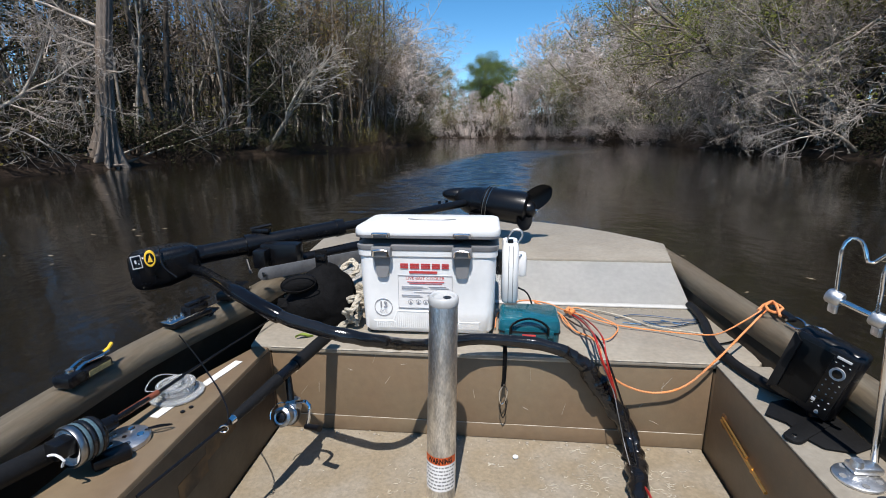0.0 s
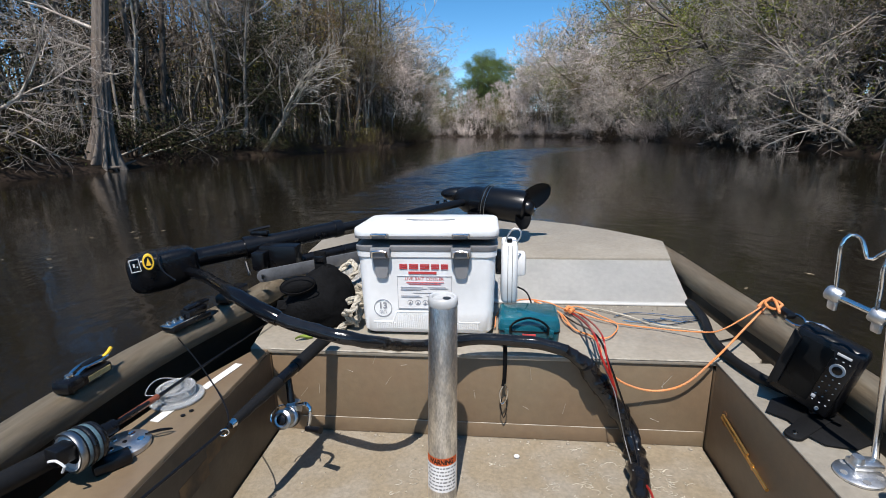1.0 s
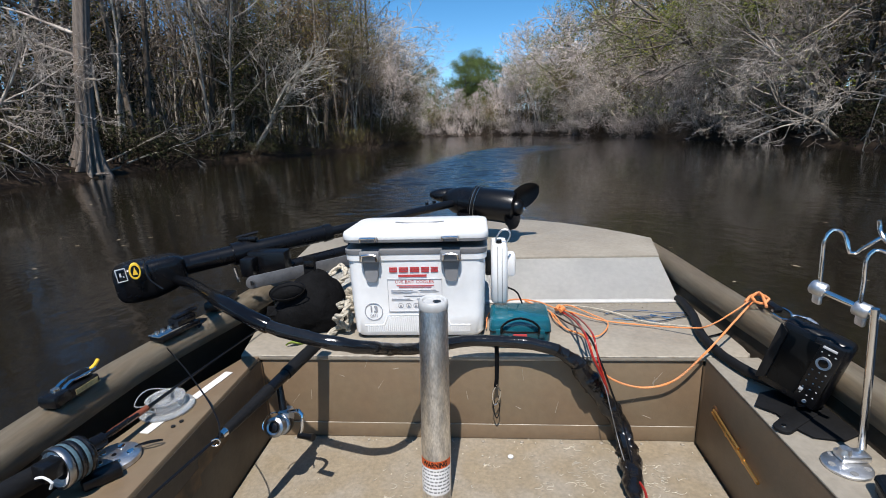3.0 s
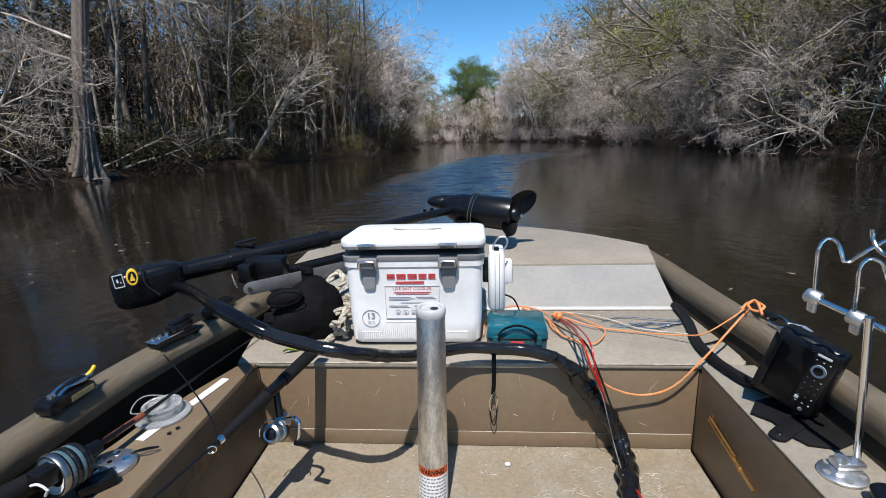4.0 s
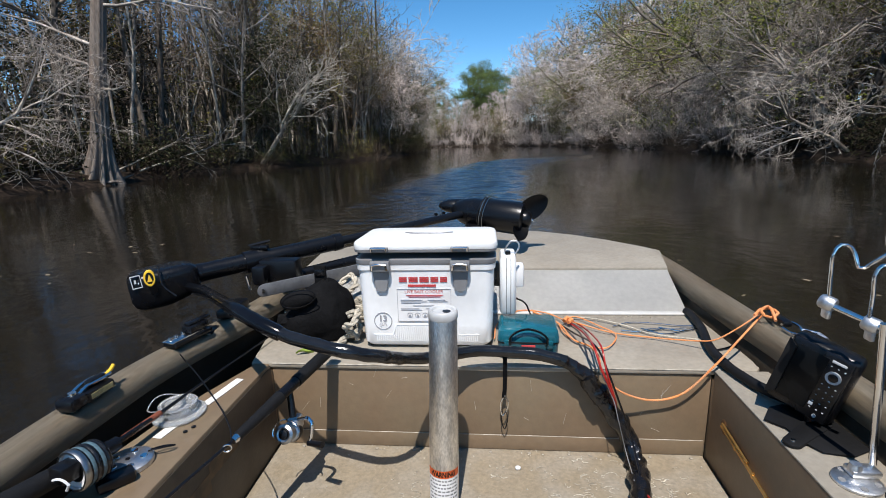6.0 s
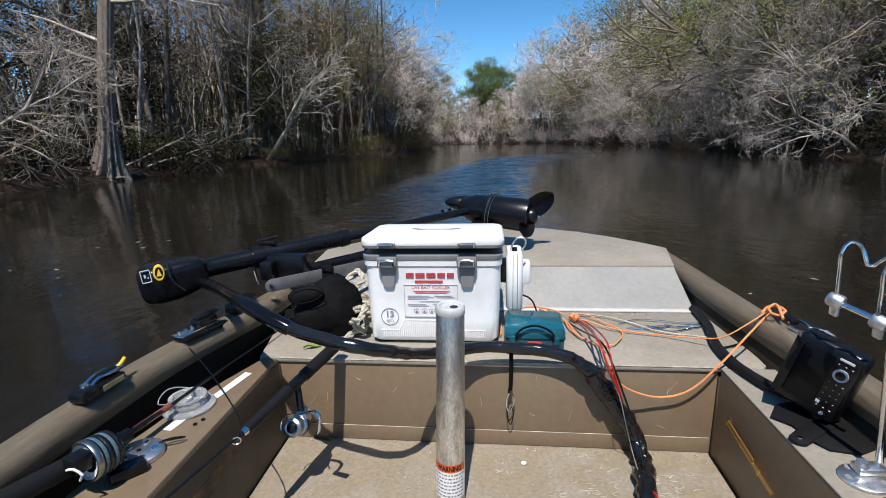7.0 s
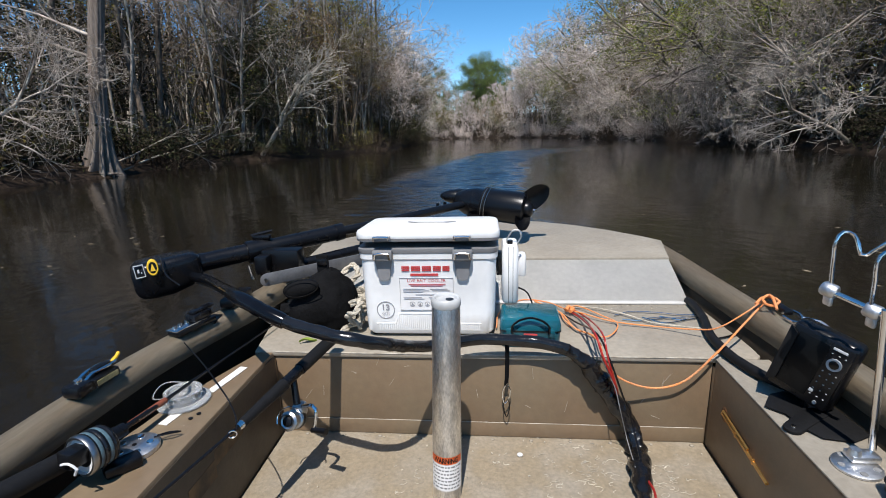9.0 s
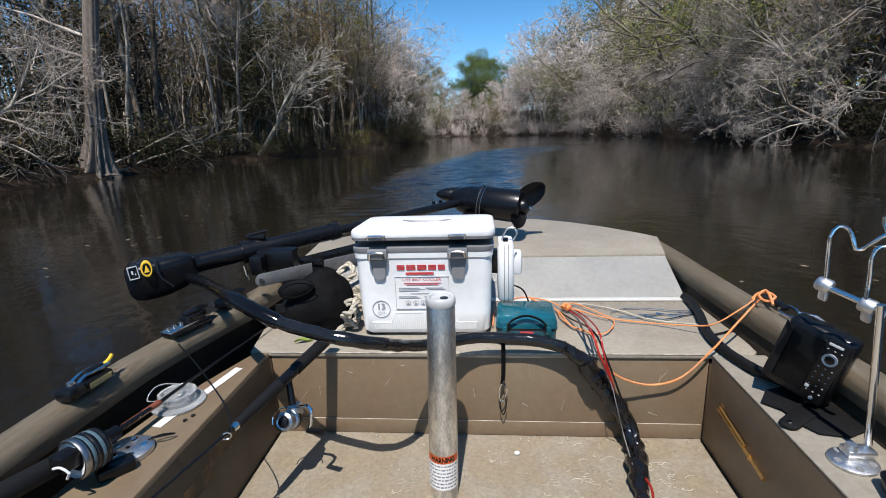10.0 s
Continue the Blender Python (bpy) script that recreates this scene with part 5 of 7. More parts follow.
# ---- black bag and rope beside the cooler ----
def gear_bag():
    ob = thing("gear_bag", "black nylon gear bag slumped on the fore deck, zip half open", "bag", pose(-0.44, 1.14, ZD))
    bm = B()
    bmesh.ops.create_icosphere(bm, subdivisions=4, radius=1.0)
    for v in bm.verts:
        p = v.co.copy()
        p = Vector([math.copysign(abs(c) ** 0.72, c) for c in p])
        p *= 1 + 0.12 * noise.noise(p * 2.1 + Vector((3, 1, 0))) + 0.10 * noise.noise(p * 4.2)
        z = max(p.z, -0.82)
        v.co = Vector((-0.435 + p.x * (0.095 - 0.052 * max(z, 0)) + 0.012 * max(z, 0), 1.135 + p.y * (0.06 - 0.03 * max(z, 0)), ZD + 0.062 + z * 0.080 + 0.02 * p.x * (z > 0)))
    part("pouch", bm, BLACK_CLOTH, ob)
    bm = B()
    bmesh.ops.create_uvsphere(bm, u_segments=20, v_segments=12, radius=1.0)
    bmesh.ops.transform(bm, matrix=Matrix.Translation((-0.460, 1.085, 0.384)) @ Matrix.Rotation(radians(-14), 4, "Y") @ Matrix.Diagonal((0.046, 0.02, 0.022, 1)), verts=bm.verts)
    part("pocket", bm, BLACK_CLOTH, ob)
    bm = B()
    tube(bm, [Vector((-0.454, 1.072, 0.392)) + Matrix.Rotation(radians(-14), 3, "Y") @ Vector((0.045 * math.cos(a), -0.004, 0.020 * math.sin(a))) for a in np.linspace(0, 6.283, 21)], 0.0013, 5, 0.01)
    part("piping", bm, BLACK, ob)
    bm = B()
    box(bm, (0, 0, 0), (0.030, 0.010, 0.075), Matrix.Translation((-0.416, 1.130, 0.421)), 0.003)
    part("strap", bm, BLACK_CLOTH, ob)
    part("buckle", box(B(), (0, -0.006, 0.02), (0.024, 0.006, 0.016), Matrix.Translation((-0.416, 1.130, 0.421)), 0.002), BLACK, ob)


gear_bag()


def rope_coil():
    ob = thing("rope_coil", "pale braided anchor rope loosely coiled on the fore deck", "rope", pose(-0.36, 1.2, ZD))
    rng = random.Random(5)
    lines = [((-0.359, 1.058, 0.285), (-0.342, 1.096, 0.290), (-0.320, 1.107, 0.300), (-0.333, 1.125, 0.330), (-0.370, 1.172, 0.330), (-0.374, 1.137, 0.310), (-0.343, 1.107, 0.300)),
             ((-0.346, 1.099, 0.340), (-0.321, 1.104, 0.350), (-0.318, 1.056, 0.340), (-0.345, 1.070, 0.320), (-0.316, 1.080, 0.290)),
             ((-0.451, 1.250, 0.347), (-0.420, 1.280, 0.361), (-0.391, 1.300, 0.383), (-0.369, 1.270, 0.364), (-0.393, 1.240, 0.347), (-0.419, 1.220, 0.341), (-0.391, 1.200, 0.324))]
    for k in range(3):
        pts = []
        for j in range(14):
            a = j * 0.9 + k
            pts.append((-0.375 + (0.055 + 0.01 * k) * math.cos(a) + rng.gauss(0, 0.004), 1.22 + 0.05 * math.sin(a), ZD + 0.012 + 0.011 * k + 0.002 * j))
        lines.append(tuple(pts))
    for pts in lines:
        # two strands laid round one another
        line = glide(pts, 0.006)
        for phase in (0, math.pi):
            bm = B()
            twist = []
            for i, p in enumerate(line):
                d = (line[min(i + 1, len(line) - 1)] - line[max(i - 1, 0)]).normalized()
                u = d.orthogonal().normalized()
                w = d.cross(u)
                a = phase + i * 0.75
                twist.append(p + (u * math.cos(a) + w * math.sin(a)) * 0.0042)
            tube(bm, twist, 0.0048, 6, 1, False)
            part("strand", bm, ROPE_TAN, ob)


rope_coil()


# ---- bow-mount trolling motor, stowed across the port side ----
def trolling_motor():
    ob = thing("trolling_motor", "black bow-mount electric trolling motor stowed along the port gunwale", "trolling motor", pose(-0.4, 1.4, ZB))
    a, b = Vector((-0.774, 1.160, 0.426)), Vector((-0.103, 1.720, 0.481))
    way = (b - a).normalized()
    shaft = part("shaft", rod(B(), a - way * 0.03, b + way * 0.05, 0.0135, None, 18), BLACK, ob)
    part("sleeve", rod(B(), a + way * 0.02, a + way * 0.40, 0.0245, 0.0235, 20), BLACK, ob)
    part("sleeve_end", rod(B(), a + way * 0.395, a + way * 0.42, 0.0262, 0.025, 20), BLACK, ob)
    part("collar", rod(B(), a + way * 0.135, a + way * 0.20, 0.031, 0.029, 20), BLACK, ob)
    part("collar_knob", box(B(), tuple(a + way * 0.18 + Vector((0, 0, 0.034))), (0.05, 0.02, 0.012), None, 0.004), BLACK, ob)
    part("pull_tab", rod(B(), a + way * 0.17 + Vector((-0.02, 0, 0.04)), a + way * 0.20 + Vector((0.01, 0, 0.048)), 0.004, None, 8), BLACK, ob)
    # head
    hm = Matrix.Translation((-0.820, 1.120, 0.413)) @ Matrix.Rotation(math.atan2(way.y, way.x), 4, "Z") @ Matrix.Rotation(radians(-4), 4, "Y")
    bm = B()
    bmesh.ops.create_uvsphere(bm, u_segments=32, v_segments=18, radius=1.0)
    for v in bm.verts:
        p = Vector([math.copysign(abs(c) ** 0.44, c) for c in v.co])
        k = 1.0 if p.x < 0 else 1.0 - 0.18 * p.x
        v.co = hm @ Vector((p.x * 0.080, p.y * 0.050 * k, p.z * 0.048 * k + 0.008 * (p.x > 0) * p.x))
    head = part("head", bm, BLACK, ob)
    # badges on the end that faces aft
    c = Vector((-0.808, 1.052, 0.449))
    n = (Vector((-0.02, 0, 0.6)) - c).normalized()
    q = Matrix.Translation(c) @ n.to_track_quat("Z", "Y").to_matrix().to_4x4() @ Matrix.Diagonal((0.62, 1, 1, 1))
    part("badge_ring", lathe(B(), ((0.020, -0.012), (0.020, 0.0), (0.018, 0.002), (0.0142, 0.002), (0.0140, 0.0)), q, 28), YELLOW, head, "yellow oval badge ring")
    part("badge_face", lathe(B(), ((0.0141, -0.004), (0.0141, 0.0008)), q, 28), BLACK, head)
    tri = B()
    slab(tri, ((-0.009, -0.008), (0.009, -0.008), (0.0, 0.0105)), 0.0009, 0.0022, q)
    part("badge_mark", tri, YELLOW, head)
    c = Vector((-0.839, 1.046, 0.441))
    q = Matrix.Translation(c) @ n.to_track_quat("Z", "Y").to_matrix().to_4x4() @ Matrix.Rotation(0.1, 4, "Z")
    for dx, dy, w, h in ((0, 0.0145, 0.021, 0.0016), (0, -0.0145, 0.021, 0.0016), (0.0098, 0, 0.0016, 0.029), (-0.0098, 0, 0.0016, 0.029), (-0.002, 0.001, 0.004, 0.008), (0.004, -0.004, 0.002, 0.004)):
        part("badge_bar", box(B(), (dx, dy, 0.0), (w, h, 0.008), q), KEY, head)
    bm = B()
    tube(bm, ((-0.799, 1.075, 0.472), (-0.789, 1.062, 0.451), (-0.778, 1.057, 0.426), (-0.757, 1.066, 0.400)), 0.0022, 6, 0.006)
    part("seam_ridge", bm, BLACK_GLOSS, head)
    part("neck", rod(B(), a - way * 0.05, a + way * 0.05, 0.034, 0.022, 20), BLACK, ob)
    # mount: black rails, bracket and the aluminium arm
    part("bracket", box(B(), (-0.570, 1.250, 0.412), (0.105, 0.05, 0.066), None, 0.008), BLACK, ob)
    part("rail", rod(B(), (-0.625, 1.220, 0.381), (-0.370, 1.450, 0.398), 0.016, None, 12), BLACK, ob)
    part("cradle", box(B(), (-0.609, 1.210, 0.411), (0.035, 0.04, 0.05), None, 0.006), BLACK, ob)
    part("tie_ring", rod(B(), (-0.640, 1.190, 0.414), (-0.633, 1.190, 0.375), 0.004, None, 8), CHROME, ob)
    p, q = Vector((-0.571, 1.140, 0.390)), Vector((-0.349, 1.360, 0.389))
    d = (q - p).normalized()
    side = d.cross(Vector((0, 0, 1))).normalized()
    fm = Matrix((Vector((*d, 0)), Vector((*side, 0)), Vector((*side.cross(d) * -1, 0)), Vector((0, 0, 0, 1)))).transposed()
    fm.translation = p
    bm = B()
    L = (q - p).length
    outline = [(0.0165 * math.cos(t), 0.0165 * math.sin(t)) for t in np.linspace(math.pi / 2, math.pi * 1.5, 9)] + [(L, -0.0165), (L, 0.0165)]
    slab(bm, outline[::-1], -0.002, 0.002, fm @ Matrix.Rotation(radians(90), 4, "X"), 0.0008)
    arm = part("arm", bm, ARM_GREY, ob, "grey aluminium mounting arm")
    part("arm_bolt", rod(B(), p + Vector((0, 0.005, 0)), p + Vector((0, -0.006, 0)), 0.006, None, 12), CHROME, arm)
    part("mount_base", box(B(), (-0.33, 1.62, ZB + 0.03), (0.16, 0.36, 0.06), pose(0, 0, 0), 0.012), BLACK, ob)
    part("pod_rest", box(B(), (-0.06, 1.70, ZB + 0.045), (0.05, 0.07, 0.09), None, 0.008), BLACK, ob)
    # lower unit
    c0, c1 = Vector((-0.080, 1.760, 0.486)), Vector((0.121, 1.690, 0.467))
    ax = (c1 - c0).normalized()
    pm = Matrix.Translation(c0) @ ax.to_track_quat("Z", "Y").to_matrix().to_4x4()
    L = (c1 - c0).length
    part("motor_pod", lathe(B(), ((0.006, -0.06), (0.030, -0.045), (0.046, -0.01), (0.054, 0.03), (0.056, 0.06), (0.0575, 0.062), (0.0575, L - 0.02), (0.055, L - 0.004), (0.048, L)), pm, 36), BLACK, ob)
    part("pod_band", lathe(B(), ((0.0584, 0.066), (0.0584, 0.076)), pm, 36), BLACK_RUBBER, ob)
    for z in (0.060, 0.067, 0.079):
        bm = B()
        tube(bm, [pm @ Vector((0.0588 * math.cos(t), 0.0588 * math.sin(t), z + 0.006 * math.sin(t))) for t in np.linspace(0, 6.283, 30)], 0.0013, 5, 1, False)
        part("wrap_ring", bm, DULL_STEEL if z > 0.065 else BLACK_GLOSS, ob)
    part("pod_mark", box(B(), (0.0, -0.058, 0.084), (0.022, 0.003, 0.010), pm @ Matrix.Rotation(radians(30), 4, "Z")), KEY, ob)
    prop = part("hub", lathe(B(), ((0.030, L), (0.030, L + 0.012), (0.022, L + 0.022), (0.010, L + 0.026)), pm, 28), BLACK, ob)
    part("hub_nut", lathe(B(), ((0.006, L + 0.024), (0.006, L + 0.032), (0.003, L + 0.034)), pm, 12), CHROME, prop)

    def blade(root, tip, lean, width):
        """A curved propeller blade or fin."""
        root, tip = Vector(root), Vector(tip)
        d = (tip - root)
        u = d.cross(Vector(lean)).normalized()
        w = u.cross(d.normalized())
        bm = B()
        rows = []
        for i in range(9):
            t = i / 8
            half = width * math.sqrt(max(0.02, 1 - (2 * t - 0.9) ** 2 / 1.25))
            mid = root + d * t + w * (0.02 * t * t)
            rows.append([mid + u * half * s + w * (0.010 * s * s) for s in (-1, -0.5, 0, 0.5, 1)])
        loft(bm, rows)
        bmesh.ops.solidify(bm, geom=bm.faces[:], thickness=0.006)
        return bm
    part("blade", blade((0.104, 1.690, 0.473), (0.193, 1.700, 0.541), (0.2, -1, 0.3), 0.036), BLACK, prop)
    part("blade", blade((0.114, 1.690, 0.463), (0.087, 1.620, 0.395), (0.2, -1, 0.3), 0.028), BLACK, prop)
    bm = B()
    bmesh.ops.create_uvsphere(bm, u_segments=24, v_segments=14, radius=1.0)
    bmesh.ops.transform(bm, matrix=Matrix.Translation((-0.101, 1.800, 0.497)) @ Matrix.Rotation(radians(4), 4, "Y") @ Matrix.Diagonal((0.086, 0.034, 0.029, 1)), verts=bm.verts)
    part("skeg", bm, BLACK, ob)
    for px in ((-0.187, 1.700, 0.476), (-0.161, 1.700, 0.479)):
        part("shaft_pin", rod(B(), px, Vector(px) + Vector((0, 0, 0.016)), 0.006, None, 10), BLACK, ob)


trolling_motor()


# ---- cables and cords ----
def power_cable():
    ob = thing("power_cable", "thick black taped trolling motor cable looping over the cockpit", "cable", pose(-0.13, 0.8, 0.37))
    bm = B()
    tube(bm, ((-0.763, 1.130, 0.402), (-0.645, 1.010, 0.429), (-0.533, 0.880, 0.455), (-0.463, 0.810, 0.462), (-0.407, 0.778, 0.450), (-0.364, 0.768, 0.434)), lambda t: 0.0125 + 0.0015 * math.sin(t * 9), 16, 0.008, True, 0.10)
    part("vinyl_sleeve", bm, SLEEVE, ob, "glossy black vinyl sleeve")
    bm = B()
    tube(bm, ((-0.383, 0.772, 0.440), (-0.321, 0.757, 0.426), (-0.240, 0.745, 0.413), (-0.190, 0.777, 0.389), (-0.145, 0.862, 0.345), (-0.101, 0.905, 0.329), (-0.057, 0.934, 0.324), (-0.022, 0.946, 0.323), (0.019, 0.952, 0.320), (0.089, 0.955, 0.314), (0.141, 0.952, 0.303), (0.176, 0.950, 0.289)),
         lambda t: 0.0118 + 0.0025 * max(0, t - 0.5), 14, 0.008, True, 0.06, 0.9, 0.16)
    part("sleeve", bm, BLACK_GLOSS, ob)
    bm = B()
    tube(bm, ((0.153, 0.950, 0.299), (0.180, 0.952, 0.283), (0.209, 0.955, 0.255), (0.244, 0.956, 0.201), (0.271, 0.955, 0.160), (0.291, 0.948, 0.124), (0.303, 0.925, 0.083), (0.289, 0.846, 0.094), (0.282, 0.805, 0.086), (0.268, 0.729, 0.082), (0.259, 0.664, 0.080)),
         lambda t: (0.0130 + 0.0060 * min(1, t * 5)) * (1 - 0.42 * max(0, min(1, (t - 0.64) * 4))), 16, 0.006, True, 0.22, 0.92, 0.46)
    part("taped_sleeve", bm, TAPE_BLACK, ob, "crinkled shiny tape wrap", 28)
    bm = B()
    tube(bm, ((0.201, 0.952, 0.268), (0.216, 0.953, 0.244), (0.234, 0.952, 0.216)), 0.0198, 14, 0.004, True, 0.2, 0.9, 0.4)
    part("tape_wrap", bm, TAPE_BLACK, ob, "crinkled shiny tape wrap", 25)
    bm = B()
    tube(bm, ((0.293, 0.941, 0.115), (0.299, 0.932, 0.096), (0.302, 0.922, 0.080)), 0.0196, 14, 0.004, True, 0.2, 0.9, 0.4)
    part("tape_wrap", bm, TAPE_BLACK, ob, "crinkled shiny tape wrap", 25)


power_cable()


def wire(name, label, cat, pts, r, mat, wob=0.0, n=7):
    bm = B()
    tube(bm, pts, r, n, 0.01, True, wob)
    return solo(name, bm, mat, label, cat)


wire("red_wire", "red power wire running down beside the cable", "wire", ((0.194, 1.223, 0.283), (0.222, 1.143, 0.287), (0.212, 0.960, 0.333), (0.221, 0.922, 0.302), (0.242, 0.918, 0.254), (0.250, 0.922, 0.232), (0.258, 0.945, 0.205)), 0.0024, WIRE_RED)
wire("red_wire", "red power wire running down beside the cable", "wire", ((0.203, 1.239, 0.283), (0.237, 1.146, 0.287), (0.228, 0.960, 0.331), (0.232, 0.922, 0.296), (0.249, 0.919, 0.242), (0.256, 0.924, 0.220), (0.262, 0.948, 0.195)), 0.0019, WIRE_RED)
wire("red_wire", "red wire ends showing below the taped cable", "wire", ((0.288, 0.84, 0.094), (0.294, 0.79, 0.100), (0.288, 0.75, 0.098), (0.279, 0.70, 0.096)), 0.0024, WIRE_RED)
wire("black_wire", "thin black wire beside the red ones", "wire", ((0.164, 1.223, 0.283), (0.201, 1.137, 0.285), (0.217, 0.960, 0.331), (0.237, 0.922, 0.289), (0.259, 0.916, 0.230), (0.285, 0.906, 0.154), (0.289, 0.842, 0.105)), 0.0022, BLACK)
wire("pale_wire", "thin pale wire beside the cable", "wire", ((0.222, 0.922, 0.289), (0.247, 0.917, 0.236), (0.259, 0.910, 0.189), (0.283, 0.928, 0.105), (0.276, 0.842, 0.105)), 0.0010, LATCH)
wire("orange_cord", "orange braided cord strung from the deck to the gunwale", "cord", ((0.011, 1.097, 0.284), (0.021, 1.196, 0.284), (0.080, 1.286, 0.284), (0.148, 1.273, 0.284), (0.192, 1.215, 0.286), (0.224, 1.192, 0.286), (0.297, 1.142, 0.283), (0.395, 1.115, 0.282), (0.470, 1.069, 0.296), (0.497, 1.045, 0.312), (0.540, 1.040, 0.345), (0.588, 1.056, 0.372)), 0.0017, CORD_ORANGE)
wire("orange_cord", "orange braided cord hanging in a slack bight below the deck edge", "cord", ((0.118, 1.278, 0.284), (0.175, 1.197, 0.284), (0.195, 1.099, 0.284), (0.226, 1.059, 0.285), (0.221, 0.945, 0.315), (0.225, 0.925, 0.288), (0.266, 0.935, 0.242), (0.336, 0.955, 0.212), (0.398, 0.955, 0.230), (0.454, 0.955, 0.293), (0.521, 1.000, 0.335), (0.600, 1.073, 0.362)), 0.0022, CORD_ORANGE)
wire("orange_cord", "orange cord loop lying on the fore deck", "cord", ((0.191, 1.207, 0.286), (0.225, 1.239, 0.286), (0.278, 1.178, 0.283), (0.302, 1.135, 0.283), (0.285, 1.083, 0.283), (0.253, 1.052, 0.283), (0.206, 1.085, 0.283), (0.181, 1.139, 0.284), (0.175, 1.192, 0.286)), 0.0017, CORD_ORANGE)
wire("orange_cord", "orange cord knotted round a cleat on the gunwale", "cord", ((0.569, 1.051, 0.365), (0.592, 1.071, 0.372), (0.609, 1.070, 0.375), (0.615, 1.047, 0.372), (0.600, 1.036, 0.366), (0.579, 1.033, 0.372), (0.578, 1.045, 0.378), (0.604, 1.067, 0.380), (0.601, 1.043, 0.376), (0.594, 1.016, 0.366)), 0.003, CORD_ORANGE)
wire("pale_line", "pale nylon line lying on the fore deck", "line", ((0.204, 1.247, 0.283), (0.275, 1.233, 0.282), (0.337, 1.192, 0.282), (0.390, 1.141, 0.281), (0.489, 1.109, 0.281)), 0.002, ROPE_TAN)
wire("float_knot", "pale knot in the orange cords", "knot", ((0.190, 1.200, 0.289), (0.199, 1.211, 0.294), (0.208, 1.200, 0.292), (0.198, 1.190, 0.290)), 0.006, CORD_ORANGE)


def fish_stringer():
    ob = thing("fish_stringer", "steel chain stringer with snap hooks lying on the fore deck", "stringer", pose(0.4, 1.2, ZD))
    bm = B()
    tube(bm, ((0.309, 1.191, 0.279), (0.358, 1.218, 0.279), (0.426, 1.211, 0.279), (0.464, 1.200, 0.279), (0.522, 1.200, 0.279)), 0.0017, 6, 0.01)
    part("chain", bm, CHROME, ob)
    for p, q, r in (((0.323, 1.166, 0.279), (0.376, 1.159, 0.279), (0.430, 1.181, 0.279)), ((0.374, 1.178, 0.280), (0.418, 1.144, 0.280), (0.481, 1.172, 0.280)), ((0.419, 1.188, 0.279), (0.466, 1.167, 0.279), (0.522, 1.189, 0.279))):
        bm = B()
        tube(bm, (p, q, r, (Vector(p) + Vector(r)) / 2), 0.0015, 6, 0.01)
        part("snap_hook", bm, CHROME, ob)


fish_stringer()

wire("rubber_hose", "black rubber hose lying along the deck and side box", "hose", ((0.522, 1.288, 0.285), (0.524, 1.256, 0.286), (0.512, 1.162, 0.287), (0.487, 1.058, 0.287), (0.484, 0.976, 0.287), (0.495, 0.913, 0.287), (0.511, 0.865, 0.288), (0.532, 0.830, 0.290)), 0.0098, BLACK_RUBBER, 0.05, 10)
wire("thin_cable", "thin black cable in the deck corner", "cable", ((0.484, 1.050, 0.280), (0.537, 1.074, 0.280), (0.581, 1.112, 0.280), (0.599, 1.140, 0.285)), 0.002, BLACK)


def hanging_clip():
    ob = thing("hanging_strap", "black strap with a steel snap clip hanging from the cable", "strap", pose(0.03, 0.958, 0.3))
    bm = B()
    tube(bm, ((0.031, 0.958, 0.323), (0.032, 0.958, 0.281), (0.031, 0.958, 0.229), (0.029, 0.958, 0.210)), 0.0052, 6, 0.02, True, 0.1, 0.4)
    part("webbing", bm, BLACK_CLOTH, ob)
    bm = B()
    tube(bm, ((0.031, 0.958, 0.215), (0.022, 0.958, 0.193), (0.026, 0.958, 0.166), (0.035, 0.958, 0.177), (0.039, 0.958, 0.199), (0.031, 0.958, 0.215)), 0.0016, 6, 0.005)
    part("snap_clip", bm, CHROME, ob)
    bm = B()
    tube(bm, ((0.026, 0.958, 0.177), (0.024, 0.958, 0.154), (0.031, 0.958, 0.133), (0.037, 0.958, 0.154), (0.035, 0.958, 0.177)), 0.0013, 6, 0.005)
    part("split_ring", bm, BLACK, ob)


hanging_clip()


